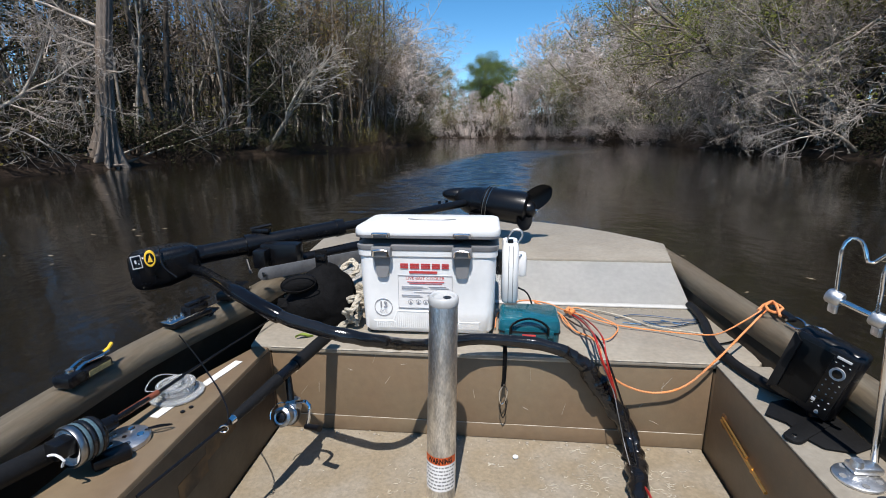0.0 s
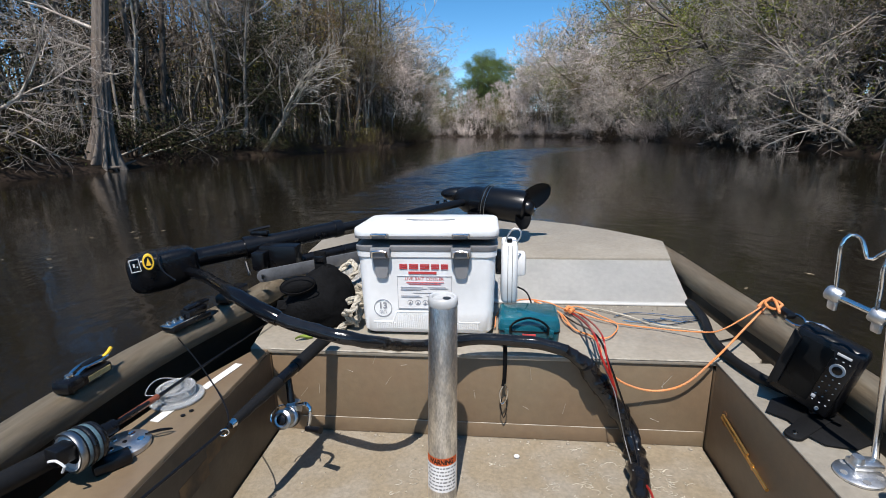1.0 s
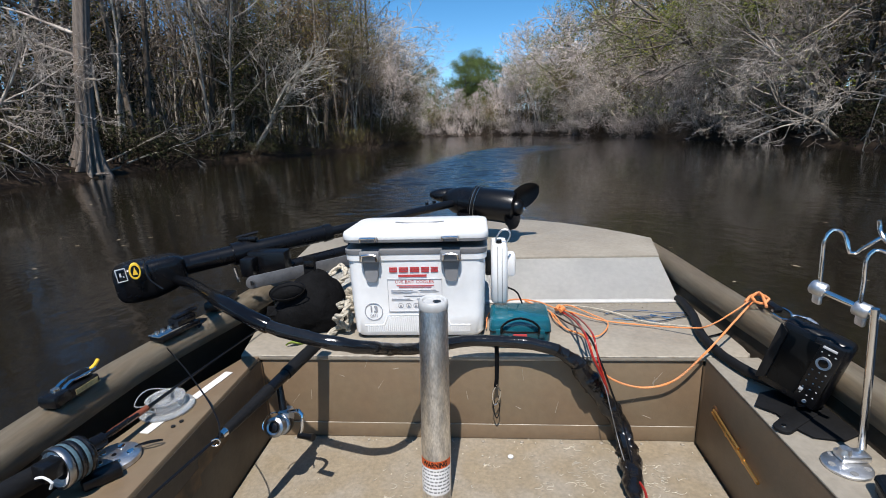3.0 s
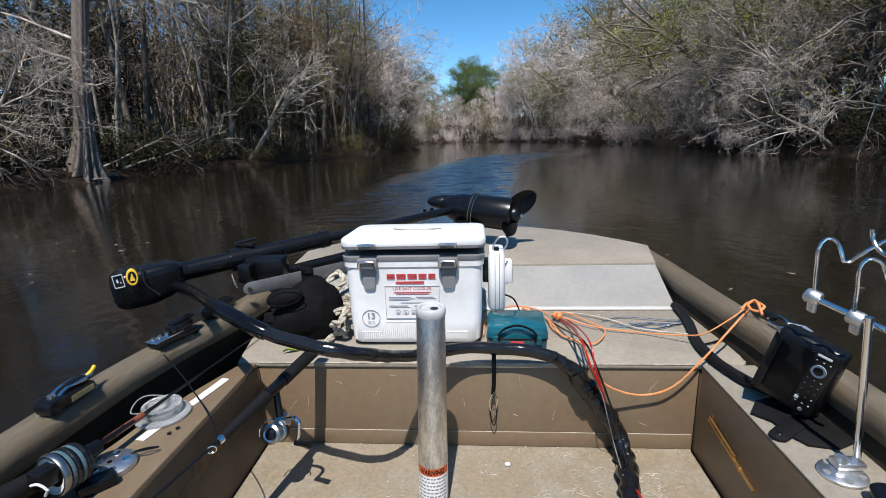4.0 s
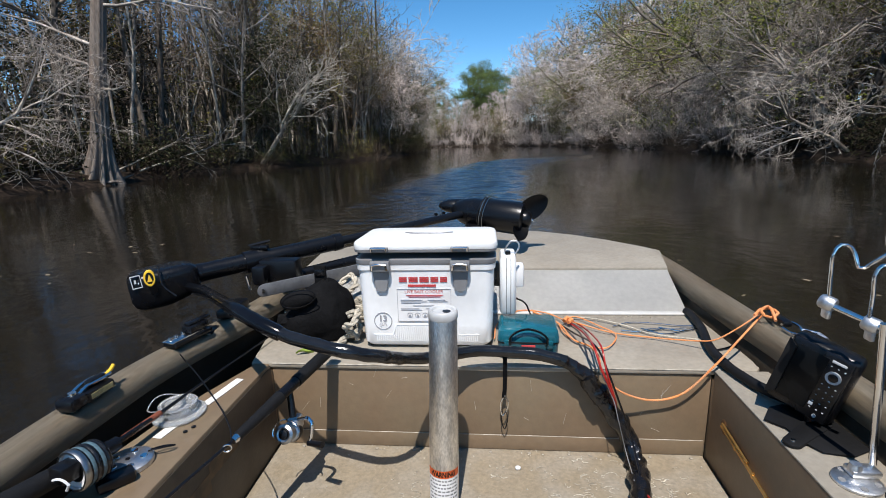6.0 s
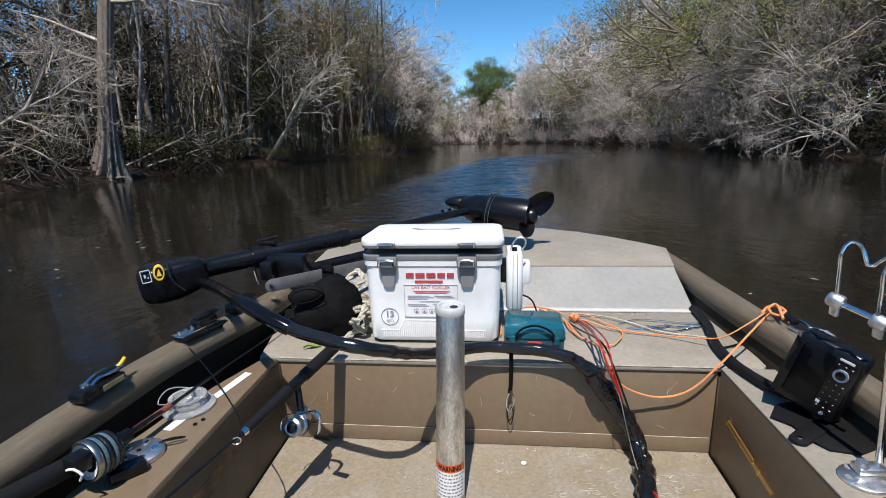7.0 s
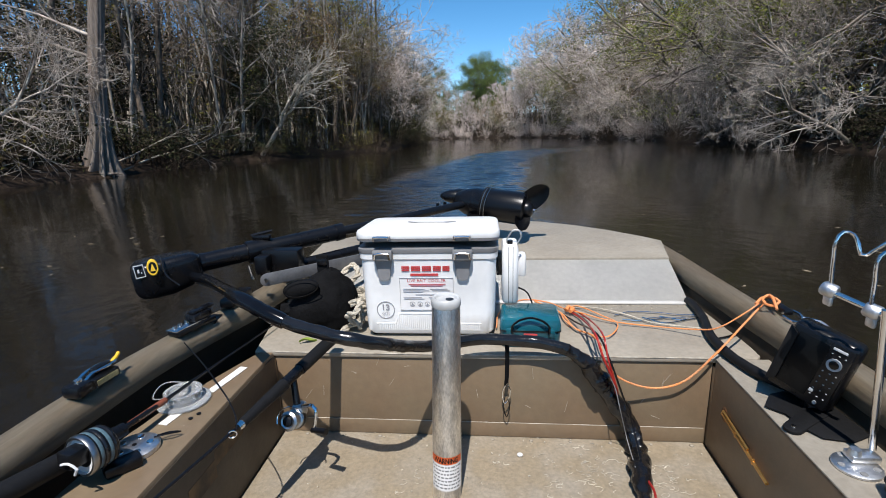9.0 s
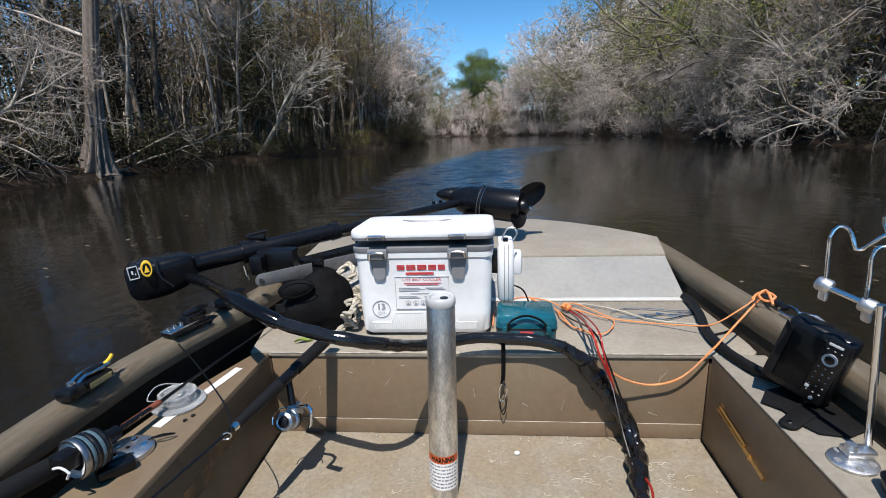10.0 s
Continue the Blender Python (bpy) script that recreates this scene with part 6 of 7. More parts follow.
# ---- sonar on the starboard side box ----
def sonar():
    ob = thing("fish_finder", "black fish finder with dark screen on a swivel mount", "fish finder", pose(0.53, 0.79, ZD))
    x = Vector((0.618, -0.748, -0.241)).normalized()
    z = Vector((0.191, -0.154, 0.969))
    z = (z - x * x.dot(z)).normalized()
    y = z.cross(x)
    m = Matrix((Vector((*x, 0)), Vector((*y, 0)), Vector((*z, 0)), Vector((0, 0, 0, 1)))).transposed()
    m.translation = Vector((0.522, 0.781, 0.357))
    w, h = 0.088, 0.119
    part("case", box(B(), (0.0, 0.024, -0.001), (w + 0.010, 0.042, h + 0.010), m, 0.011, 3), BLACK, ob)
    part("bezel", box(B(), (0, 0.0, 0), (w, 0.008, h), m, 0.003), BLACK, ob)
    bm = B()
    slab(bm, ((-w / 2 - 0.004, h / 2 - 0.004), (-w / 2 - 0.004, -h / 2 + 0.004), (-w / 2 + 0.010, -h / 2 + 0.014), (-w / 2 + 0.010, h / 2 - 0.014)), 0.004, 0.009, m @ Matrix.Rotation(radians(90), 4, "X"), 0.001)
    part("side_grip", bm, BLACK_RUBBER, ob)
    part("screen", box(B(), (-0.011, -0.0045, 0.002), (0.046, 0.002, 0.098), m, 0.0008), SCREEN, ob)
    kx = 0.0265

    def key(dx, dz, sx, sz, name="key"):
        part(name, box(B(), (dx, -0.0050, dz), (sx, 0.0022, sz), m, 0.0006), KEY, ob)
    part("dial_ring", lathe(B(), ((0.0105, 0.0), (0.0105, 0.003), (0.0072, 0.003), (0.0070, 0.0)), m @ Matrix.Translation((kx, -0.0035, 0.024)) @ Matrix.Rotation(radians(90), 4, "X"), 26), KEY, ob, "pale ring round the thumb pad")
    part("dial_pad", lathe(B(), ((0.0066, 0.0), (0.0066, 0.003), (0.004, 0.0036)), m @ Matrix.Translation((kx, -0.0035, 0.024)) @ Matrix.Rotation(radians(90), 4, "X"), 20), BLACK, ob)
    key(kx - 0.001, 0.050, 0.020, 0.0040, "maker_bar")
    for r, zz in enumerate((0.041, 0.007, -0.004, -0.015, -0.027, -0.039)):
        for c in (-0.009, 0.001, 0.010):
            if (r, c) not in ((0, 0.0),):
                key(kx + c, zz, 0.0026, 0.0013)
    key(kx - 0.010, -0.033, 0.006, 0.006)
    part("power_key", lathe(B(), ((0.003, 0), (0.003, 0.002)), m @ Matrix.Translation((kx + 0.002, -0.0045, -0.050)) @ Matrix.Rotation(radians(90), 4, "X"), 14), KEY, ob)
    ear = Vector((0.474, 0.723, ZD))
    base = Vector((0.546, 0.778, ZD))
    lean = (base - ear).normalized()
    across = Vector((-lean.y, lean.x, 0))
    outline = [ear + lean * (-0.014 * math.cos(a)) + across * (0.014 * math.sin(a)) for a in np.linspace(-1.4, 1.4, 9)]
    outline += [base + lean * (0.018 * math.cos(a)) + across * (0.018 * math.sin(a)) for a in np.linspace(1.9, -1.9, 15)]
    bm = B()
    slab(bm, [(v.x, v.y) for v in outline[::-1]], ZD + 0.001, ZD + 0.007, None, 0.002)
    part("mount_base", bm, BLACK_RUBBER, ob, "black mounting foot with a screw ear")
    # black sheet added in the outline of the unit's shadow on the box
    bm = B()
    slab(bm, ((0.463, 0.786), (0.486, 0.764), (0.492, 0.722), (0.505, 0.700), (0.545, 0.692), (0.585, 0.712), (0.592, 0.770), (0.580, 0.822), (0.520, 0.836), (0.492, 0.826)), ZD + 0.0022, ZD + 0.005, None, 0.001)
    part("base_pad", bm, BLACK_RUBBER, ob, "flat black sheet for the shadow under the fish finder")
    part("foot_screw", rod(B(), (ear.x, ear.y, ZD + 0.006), (ear.x, ear.y, ZD + 0.0095), 0.0042, 0.0036, 10), CHROME, ob)
    part("swivel", rod(B(), (base.x, base.y, ZD + 0.006), m @ Vector((0, 0.042, -0.030)), 0.020, 0.015, 18), BLACK, ob)
    for s in (-1, 1):
        part("yoke_arm", box(B(), (s * 0.040, 0.045, -0.02), (0.007, 0.022, 0.07), m, 0.003), BLACK, ob)
    part("yoke", box(B(), (0, 0.050, -0.053), (0.086, 0.020, 0.010), m, 0.003), BLACK, ob)


sonar()


def gear_tray():
    ob = thing("gear_tray", "black plastic gear tray lying on the starboard side box", "tray", pose(0.53, 0.50, ZD))
    m = pose(0.532, 0.487, ZD + 0.001, 0, 0, -18)
    part("tray", stack(B(), ((0.094, 0.092, 0.010, 0.004, 0.0), (0.102, 0.100, 0.012, 0.0, 0.004), (0.104, 0.102, 0.012, -0.001, 0.022), (0.098, 0.096, 0.010, 0.002, 0.025)), m), BLACK, ob)
    part("rim", stack(B(), ((0.106, 0.104, 0.012, -0.002, 0.017), (0.106, 0.104, 0.012, -0.002, 0.020)), m), BLACK_RUBBER, ob)


gear_tray()


# ---- rod rack on the starboard side box ----
def rod_rack():
    base = Vector((0.512, 0.639, 0.278))
    ob = thing("rod_rack", "chromed fishing rod rack with wire hooks on a bolted round base", "rod holder", pose(base.x, base.y, ZD))
    plate_part = part("base_disc", lathe(B(), ((0.030, 0.0), (0.030, 0.003), (0.0275, 0.0045), (0.012, 0.0055)), Matrix.Translation((base.x, base.y, ZD + 0.001)), 36), ALUMINIUM, ob)
    for k in range(5):
        a = 0.7 + k * 1.2566
        part("bolt_slot", rod(B(), (base.x + 0.022 * math.cos(a), base.y + 0.022 * math.sin(a), ZD + 0.005), (base.x + 0.022 * math.cos(a), base.y + 0.022 * math.sin(a), ZD + 0.0066), 0.0050, 0.0046, 12), GASKET, plate_part)
    part("clamp_block", box(B(), (base.x + 0.012, base.y + 0.010, ZD + 0.012), (0.04, 0.024, 0.011), None, 0.004), ALUMINIUM, ob)
    part("clamp_knob", rod(B(), (base.x, base.y + 0.008, ZD + 0.016), (base.x, base.y + 0.008, ZD + 0.025), 0.009, 0.007, 14), ALUMINIUM, ob)
    foot, top = Vector((0.545, 0.66, ZD + 0.008)), Vector((0.522, 0.655, 0.494))
    part("post", rod(B(), foot, top + (top - foot) * 0.06, 0.0050, None, 16), CHROME, ob)
    p, q = Vector((0.490, 0.740, 0.510)), Vector((0.554, 0.645, 0.484))
    bar = part("cross_bar", rod(B(), p, q, 0.0045, None, 16), CHROME, ob)

    def hook(px, pts):
        kn = Vector(px)
        part("knuckle", lathe(B(), ((0.0090, -0.010), (0.0110, -0.007), (0.0110, 0.007), (0.0090, 0.010)), Matrix.Translation(kn) @ (q - p).to_track_quat("Z", "Y").to_matrix().to_4x4(), 18), ALUMINIUM, ob)
        part("wing_nut", box(B(), (0, 0, -0.015), (0.007, 0.016, 0.018), Matrix.Translation(kn), 0.003), ALUMINIUM, ob)
        bm = B()
        tube(bm, pts, 0.0027, 9, 0.006)
        part("hook", bm, CHROME, ob)
    hook((0.498, 0.732, 0.508), ((0.499, 0.732, 0.513), (0.496, 0.732, 0.555), (0.495, 0.732, 0.582), (0.504, 0.732, 0.596), (0.515, 0.728, 0.593), (0.519, 0.722, 0.581), (0.522, 0.718, 0.566), (0.528, 0.715, 0.566), (0.539, 0.700, 0.587), (0.560, 0.690, 0.608)))
    hook((0.530, 0.688, 0.492), ((0.526, 0.688, 0.497), (0.525, 0.688, 0.535), (0.523, 0.688, 0.563), (0.531, 0.688, 0.577), (0.544, 0.684, 0.575), (0.551, 0.680, 0.562), (0.555, 0.676, 0.545), (0.564, 0.672, 0.550), (0.578, 0.660, 0.571)))
    bm = B()
    tube(bm, ((0.532, 0.640, 0.589), (0.530, 0.660, 0.591), (0.526, 0.670, 0.598), (0.526, 0.680, 0.609), (0.524, 0.680, 0.620)), 0.0027, 9, 0.006)
    part("hook", bm, CHROME, ob)


rod_rack()


# ---- port gunwale: pliers, clamp-on holder ----
def pliers():
    a, b = Vector((-0.669, 0.636, 0.354)), Vector((-0.663, 0.719, 0.354))
    ob = thing("fishing_pliers", "black sheathed fishing pliers lying on the port gunwale", "pliers", Matrix.Translation(a))
    d = (b - a).normalized()
    m = Matrix.Translation((a + b) / 2) @ Matrix.Rotation(math.atan2(d.y, d.x), 4, "Z")
    L = (b - a).length
    part("sheath", box(B(), (0, 0, 0.009), (L, 0.030, 0.018), m, 0.005), BLACK, ob)
    part("sheath_end", box(B(), (-L / 2 + 0.012, 0, 0.011), (0.034, 0.034, 0.022), m, 0.007), BLACK, ob)
    part("printed_strip", box(B(), (0.014, -0.0150, 0.009), (L * 0.52, 0.0014, 0.009), m), YELLOWED, ob, "yellowed printed strip")
    for s in (-0.006, 0.008):
        bm = B()
        tube(bm, [m @ Vector(p) for p in ((-L * 0.25, s, 0.020), (0.0, s + 0.004, 0.024), (L * 0.3, s * 1.4, 0.025), (L * 0.55, s * 0.5, 0.024))], 0.0028, 7, 0.01)
        part("handle", bm, CHROME, ob)
    part("pivot", rod(B(), m @ Vector((-L * 0.32, 0, 0.018)), m @ Vector((-L * 0.32, 0, 0.026)), 0.007, 0.006, 14), CHROME, ob)
    part("spring_block", box(B(), (0.02, 0.002, 0.024), (0.032, 0.014, 0.011), m, 0.003), BLACK, ob)
    bm = B()
    tube(bm, [m @ Vector(p) for p in ((L * 0.48, 0.0, 0.024), (L * 0.60, -0.001, 0.028), (L * 0.70, 0.0, 0.033))], 0.0032, 8, 0.006)
    part("tip_guard", bm, YELLOW, ob)


pliers()


def clamp_holder():
    c = Vector((-0.640, 0.920, 0.354))
    ob = thing("clamp_holder", "black clamp-on rod holder base on the port gunwale", "rod holder", Matrix.Translation(c))
    m = Matrix.Translation(c) @ Matrix.Rotation(radians(76), 4, "Z")
    part("pad", box(B(), (0, 0, 0.006), (0.10, 0.036, 0.012), m, 0.004), BLACK, ob)
    part("steel_plate", box(B(), (-0.012, 0, 0.0135), (0.085, 0.030, 0.003), m, 0.001), CHROME, ob)
    part("block", box(B(), (0.02, 0, 0.022), (0.05, 0.028, 0.016), m, 0.004), BLACK, ob)
    for x in (-0.042, -0.028, -0.010):
        part("screw", rod(B(), m @ Vector((x, 0.004, 0.014)), m @ Vector((x, 0.004, 0.020)), 0.0055, 0.0045, 10), CHROME, ob)
    part("top_lever", box(B(), (0.028, 0, 0.033), (0.06, 0.016, 0.007), m, 0.003), BLACK, ob)
    c2 = Vector((-0.632, 0.983, 0.345))
    part("side_jaw", box(B(), tuple(c2 + Vector((0.0, 0, -0.018))), (0.03, 0.05, 0.05), None, 0.006), BLACK, ob)
    part("strap_block", box(B(), (-0.624, 1.079, 0.365), (0.035, 0.10, 0.022), None, 0.006), BLACK, ob)


clamp_holder()
wire("black_lanyard", "thin black lanyard hanging from the gunwale over the side box", "line", ((-0.655, 0.885, 0.362), (-0.641, 0.880, 0.342), (-0.559, 0.810, 0.330), (-0.492, 0.750, 0.315), (-0.452, 0.710, 0.307), (-0.427, 0.680, 0.300), (-0.413, 0.655, 0.293)), 0.0013, BLACK)


# ---- port side box: tape, line spool, disc ----
def tape_strip(p, q, half):
    p, q = Vector(p), Vector(q)
    u = (q - p).normalized()
    w = Vector((-u.y, u.x, 0)) * half
    bm = B()
    slab(bm, [(v.x, v.y) for v in (p - w, q - w, q + w, p + w)], ZD + 0.0006, ZD + 0.0018)
    return solo("tape_strip", bm, TAPE, "strip of white tape stuck on the side box", "tape")


tape_strip((-0.566, 0.687, 0.275), (-0.557, 0.740, 0.275), 0.0085)
tape_strip((-0.542, 0.795, 0.275), (-0.523, 0.894, 0.275), 0.0085)


def make_line_spool():
    c = Vector((-0.572, 0.761, 0.277))
    ob = thing("seat_base_ring", "clear plastic line spool on the port side box", "spool", Matrix.Translation(c))
    m = Matrix.Translation((c.x, c.y, ZD + 0.002))
    part("flange", lathe(B(), ((0.046, 0.0), (0.046, 0.003), (0.040, 0.006), (0.034, 0.005), (0.030, 0.004)), m, 36), CLEAR, ob)
    part("ring", lathe(B(), ((0.031, 0.004), (0.030, 0.018), (0.033, 0.020), (0.033, 0.022), (0.026, 0.022), (0.024, 0.018), (0.023, 0.006), (0.010, 0.005)), m, 36), FROSTED, ob)
    bm = B()
    tube(bm, [m @ Vector((-0.016 + 0.040 * math.cos(a), 0.004 + 0.036 * math.sin(a), 0.018 + 0.004 * math.sin(3 * a))) for a in np.linspace(0, 6.283, 25)], 0.0012, 5, 0.01)
    part("loose_loop", bm, CLEAR, ob, "loop of clear line")
    for px in ((-0.527, 0.707, 0.276), (-0.521, 0.722, 0.276)):
        part("screw_hole", rod(B(), px, Vector(px) + Vector((0, 0, 0.0015)), 0.0038, None, 10), BLACK, ob)


make_line_spool()


def steel_disc():
    c = Vector((-0.566, 0.620, 0.277))
    ob = thing("mounting_disc", "drilled aluminium mounting disc on the port side box", "disc", Matrix.Translation(c))
    m = Matrix.Translation((c.x, c.y, ZD + 0.001))
    d = part("disc", lathe(B(), ((0.036, 0.0), (0.036, 0.007), (0.033, 0.009), (0.006, 0.0092)), m, 36), ALUMINIUM, ob)
    for k in range(5):
        a = 0.5 + 1.2566 * k
        part("hole_plug", rod(B(), m @ Vector((0.022 * math.cos(a), 0.022 * math.sin(a), 0.008)), m @ Vector((0.022 * math.cos(a), 0.022 * math.sin(a), 0.0102)), 0.0062, 0.005, 12), CHROME, d)
    part("centre_hole", rod(B(), m @ Vector((0, 0, 0.009)), m @ Vector((0, 0, 0.0102)), 0.0035, None, 10), BLACK, d)
    bm = B()
    tube(bm, [m @ Vector(p) for p in ((0.02, 0.02, 0.010), (0.042, 0.028, 0.012), (0.052, 0.040, 0.008), (0.036, 0.036, 0.009), (0.022, 0.024, 0.010))], 0.0014, 6, 0.006)
    part("wire_hook", bm, BLACK, ob)


steel_disc()


# ---- rods and reels ----
def casting_rod():
    """The rod that lies along the port side box, its reel at the near end."""
    a, b = Vector((-0.625, 0.457, 0.325)), Vector((-0.587, 0.614, 0.310))
    d = (b - a).normalized()
    tip = Vector((-0.538, 1.104, 0.290))
    ob = thing("casting_rod", "fishing rod with round reel lying along the side box", "fishing rod", Matrix.Translation(b))
    grip_end = a + d * 0.115
    part("grip", rod(B(), a - d * 0.1, grip_end, 0.0155, 0.0145, 18), BLACK_RUBBER, ob)
    part("reel_seat", rod(B(), grip_end, grip_end + d * 0.06, 0.010, 0.011, 16), BLACK, ob)
    bm = B()
    tube(bm, (b - d * 0.05, b, (-0.578, 0.720, 0.303)), 0.0045, 10, 0.02)
    part("blank_butt", bm, BLACK, ob)
    bm = B()
    tube(bm, ((-0.587, 0.643, 0.306), (-0.578, 0.720, 0.303)), 0.0055, 10, 0.02)
    part("thread_wrap", bm, CORK, ob, "reddish-brown thread wrap")
    bm = B()
    tube(bm, ((-0.579, 0.721, 0.302), (-0.572, 0.822, 0.297), (-0.558, 0.947, 0.293), tip), lambda t: 0.0034 - 0.0017 * t, 8, 0.03)
    part("blank", bm, BLACK, ob)
    c = Vector((-0.572, 0.555, 0.325))
    m = Matrix.Translation(c) @ d.to_track_quat("Z", "Y").to_matrix().to_4x4() @ Matrix.Scale(0.88, 4)
    reel = part("reel_drum", lathe(B(), ((0.0325, -0.018), (0.0325, 0.020)), m, 32), BLACK, ob)
    part("rim", lathe(B(), ((0.0295, -0.024), (0.0330, -0.0245), (0.0345, -0.022), (0.0348, -0.016), (0.0335, -0.014)), m, 36, False), DULL_STEEL, reel, "polished steel rim")
    part("cup", lathe(B(), ((0.0296, -0.024), (0.0290, -0.019), (0.020, -0.0185)), m, 32, False), PAPER, reel, "pale inner cup")
    part("wound_line", lathe(B(), ((0.0328, -0.011), (0.0338, -0.008), (0.0328, -0.005)), m, 32, False), LINE_BLUE, reel)
    part("rim", lathe(B(), ((0.0328, -0.003), (0.0345, -0.001), (0.0345, 0.001), (0.0328, 0.003)), m, 32, False), BLACK_GLOSS, reel)
    part("wound_line", lathe(B(), ((0.0328, 0.005), (0.0336, 0.008), (0.0328, 0.011)), m, 32, False), LINE_BLUE, reel)
    part("rim", lathe(B(), ((0.0326, 0.013), (0.0338, 0.016), (0.031, 0.022), (0.022, 0.027), (0.012, 0.029)), m, 32), BLACK_GLOSS, reel)
    part("inner_block", box(B(), (0, 0.006, -0.030), (0.030, 0.028, 0.036), m, 0.004), BLACK, reel)
    p = Vector((-0.551, 0.575, 0.285))
    part("crank_knob", box(B(), (0, 0, 0), (0.05, 0.026, 0.018), Matrix.Translation(p) @ Matrix.Rotation(radians(50), 4, "Z"), 0.005), BLACK, ob)
    bm = B()
    tube(bm, ((-0.564, 0.544, 0.310), (-0.565, 0.558, 0.300), (-0.564, 0.559, 0.290), (-0.555, 0.566, 0.288)), 0.004, 8, 0.006)
    part("crank", bm, BLACK, ob)
    bm = B()
    tube(bm, ((-0.578, 0.508, 0.335), (-0.566, 0.507, 0.338), (-0.555, 0.507, 0.330), (-0.561, 0.508, 0.320)), 0.0018, 6, 0.006)
    part("tie", bm, WHITE, ob, "knotted white tie")


casting_rod()


def spinning_rod():
    """The rod that leans on the deck edge and the port side box."""
    butt, low = Vector((-0.349, 0.955, 0.314)), Vector((-0.414, 0.674, 0.292))
    d = (low - butt).normalized()
    ob = thing("spinning_rod", "spinning rod with steel reel leaning on the deck edge", "fishing rod", Matrix.Translation(butt))
    L = (low - butt).length
    part("grip", rod(B(), butt, butt + d * L * 0.42, 0.0128, 0.0122, 18), BLACK_RUBBER, ob)
    part("butt_cap", rod(B(), butt - d * 0.012, butt, 0.0138, 0.0132, 18), BLACK, ob)
    part("reel_seat", rod(B(), butt + d * L * 0.42, butt + d * L * 0.60, 0.0108, 0.0104, 16), BLACK, ob)
    part("fore_grip", rod(B(), butt + d * L * 0.60, low, 0.0118, 0.0085, 18), BLACK_RUBBER, ob)
    end = Vector((-0.459, 0.505, 0.283))
    bm = B()
    tube(bm, (low, (low + end) / 2, end), 0.0026, 8, 0.03)
    part("blank", bm, BLACK, ob)
    part("winding_check", rod(B(), low - d * 0.002, low + d * 0.010, 0.0078, 0.006, 14), CHROME, ob)
    bm = B()
    g = Vector((-0.418, 0.649, 0.292))
    tube(bm, [g + Vector((0.006 * math.cos(a), 0.003 * math.cos(a), 0.006 * math.sin(a) - 0.003)) for a in np.linspace(0, 6.283, 15)], 0.0013, 6, 0.004)
    part("guide_ring", bm, CHROME, ob)
    # reel under the grip
    seat = butt + d * L * 0.50
    c = Vector((-0.384, 0.790, 0.222))
    reel = part("reel_stem", rod(B(), seat, Vector((-0.373, 0.800, 0.251)), 0.006, 0.007, 10), BLACK, ob)
    face = (Vector((-0.382, 0.755, 0.241)) - Vector((-0.375, 0.810, 0.218))).normalized()
    m = Matrix.Translation(c) @ face.to_track_quat("Z", "Y").to_matrix().to_4x4() @ Matrix.Scale(0.84, 4)
    part("spool", lathe(B(), ((0.019, -0.020), (0.0225, -0.018), (0.0225, -0.013), (0.018, -0.011), (0.018, 0.008), (0.022, 0.010), (0.022, 0.014), (0.016, 0.017), (0.012, 0.016), (0.011, 0.010)), m, 28), DULL_STEEL, reel)
    part("spool_cap", lathe(B(), ((0.0112, 0.009), (0.0108, 0.018), (0.006, 0.020)), m, 20), BLACK, reel)
    part("rotor", lathe(B(), ((0.015, -0.040), (0.022, -0.034), (0.024, -0.022), (0.021, -0.016)), m, 24), BLACK, reel)
    part("gear_case", box(B(), (-0.378, 0.820, 0.226), (0.026, 0.030, 0.030), None, 0.008), ALUMINIUM, reel)
    bm = B()
    tube(bm, [m @ Vector((0.033 * math.cos(a), 0.030 * math.sin(a), 0.004)) for a in np.linspace(0.2, 3.5, 14)], 0.0014, 6, 0.006)
    part("bail", bm, CHROME, reel)
    bm = B()
    tube(bm, ((-0.368, 0.810, 0.240), (-0.344, 0.800, 0.249), (-0.335, 0.795, 0.243), (-0.337, 0.790, 0.219), (-0.341, 0.788, 0.205)), 0.0036, 8, 0.006)
    part("crank", bm, CHROME, reel)
    part("crank_knob", rod(B(), (-0.343, 0.788, 0.204), (-0.311, 0.775, 0.210), 0.0055, 0.0065, 12), BLACK, reel)


spinning_rod()


# ---- small fittings ----
def brass_strip():
    p, q = Vector((0.4565, 0.9070, 0.1870)), Vector((0.4565, 0.7366, 0.1630))
    ob = thing("brass_rod", "pair of thin brass bars clipped to the side box", "rod", Matrix.Translation(p))
    up = Vector((0, 0.003, 0.0075))
    part("bar", rod(B(), p, q, 0.0032, None, 10), BRASS, ob)
    part("bar", rod(B(), p.lerp(q, 0.03) + up, p.lerp(q, 0.62) + up, 0.0024, None, 10), BRASS, ob)
    for k in (0.34, 0.72):
        part("clip", box(B(), tuple(p.lerp(q, k)), (0.005, 0.005, 0.011), None, 0.001), BRASS, ob)
    bm = B()
    bmesh.ops.create_uvsphere(bm, u_segments=14, v_segments=7, radius=1.0, matrix=Matrix.Translation((XR - 0.0004, 0.906, 0.185)) @ Matrix.Diagonal((0.0009, 0.013, 0.016, 1)))
    part("rust_stain", bm, RUST, ob, "rust stain round the end of the bars")


brass_strip()


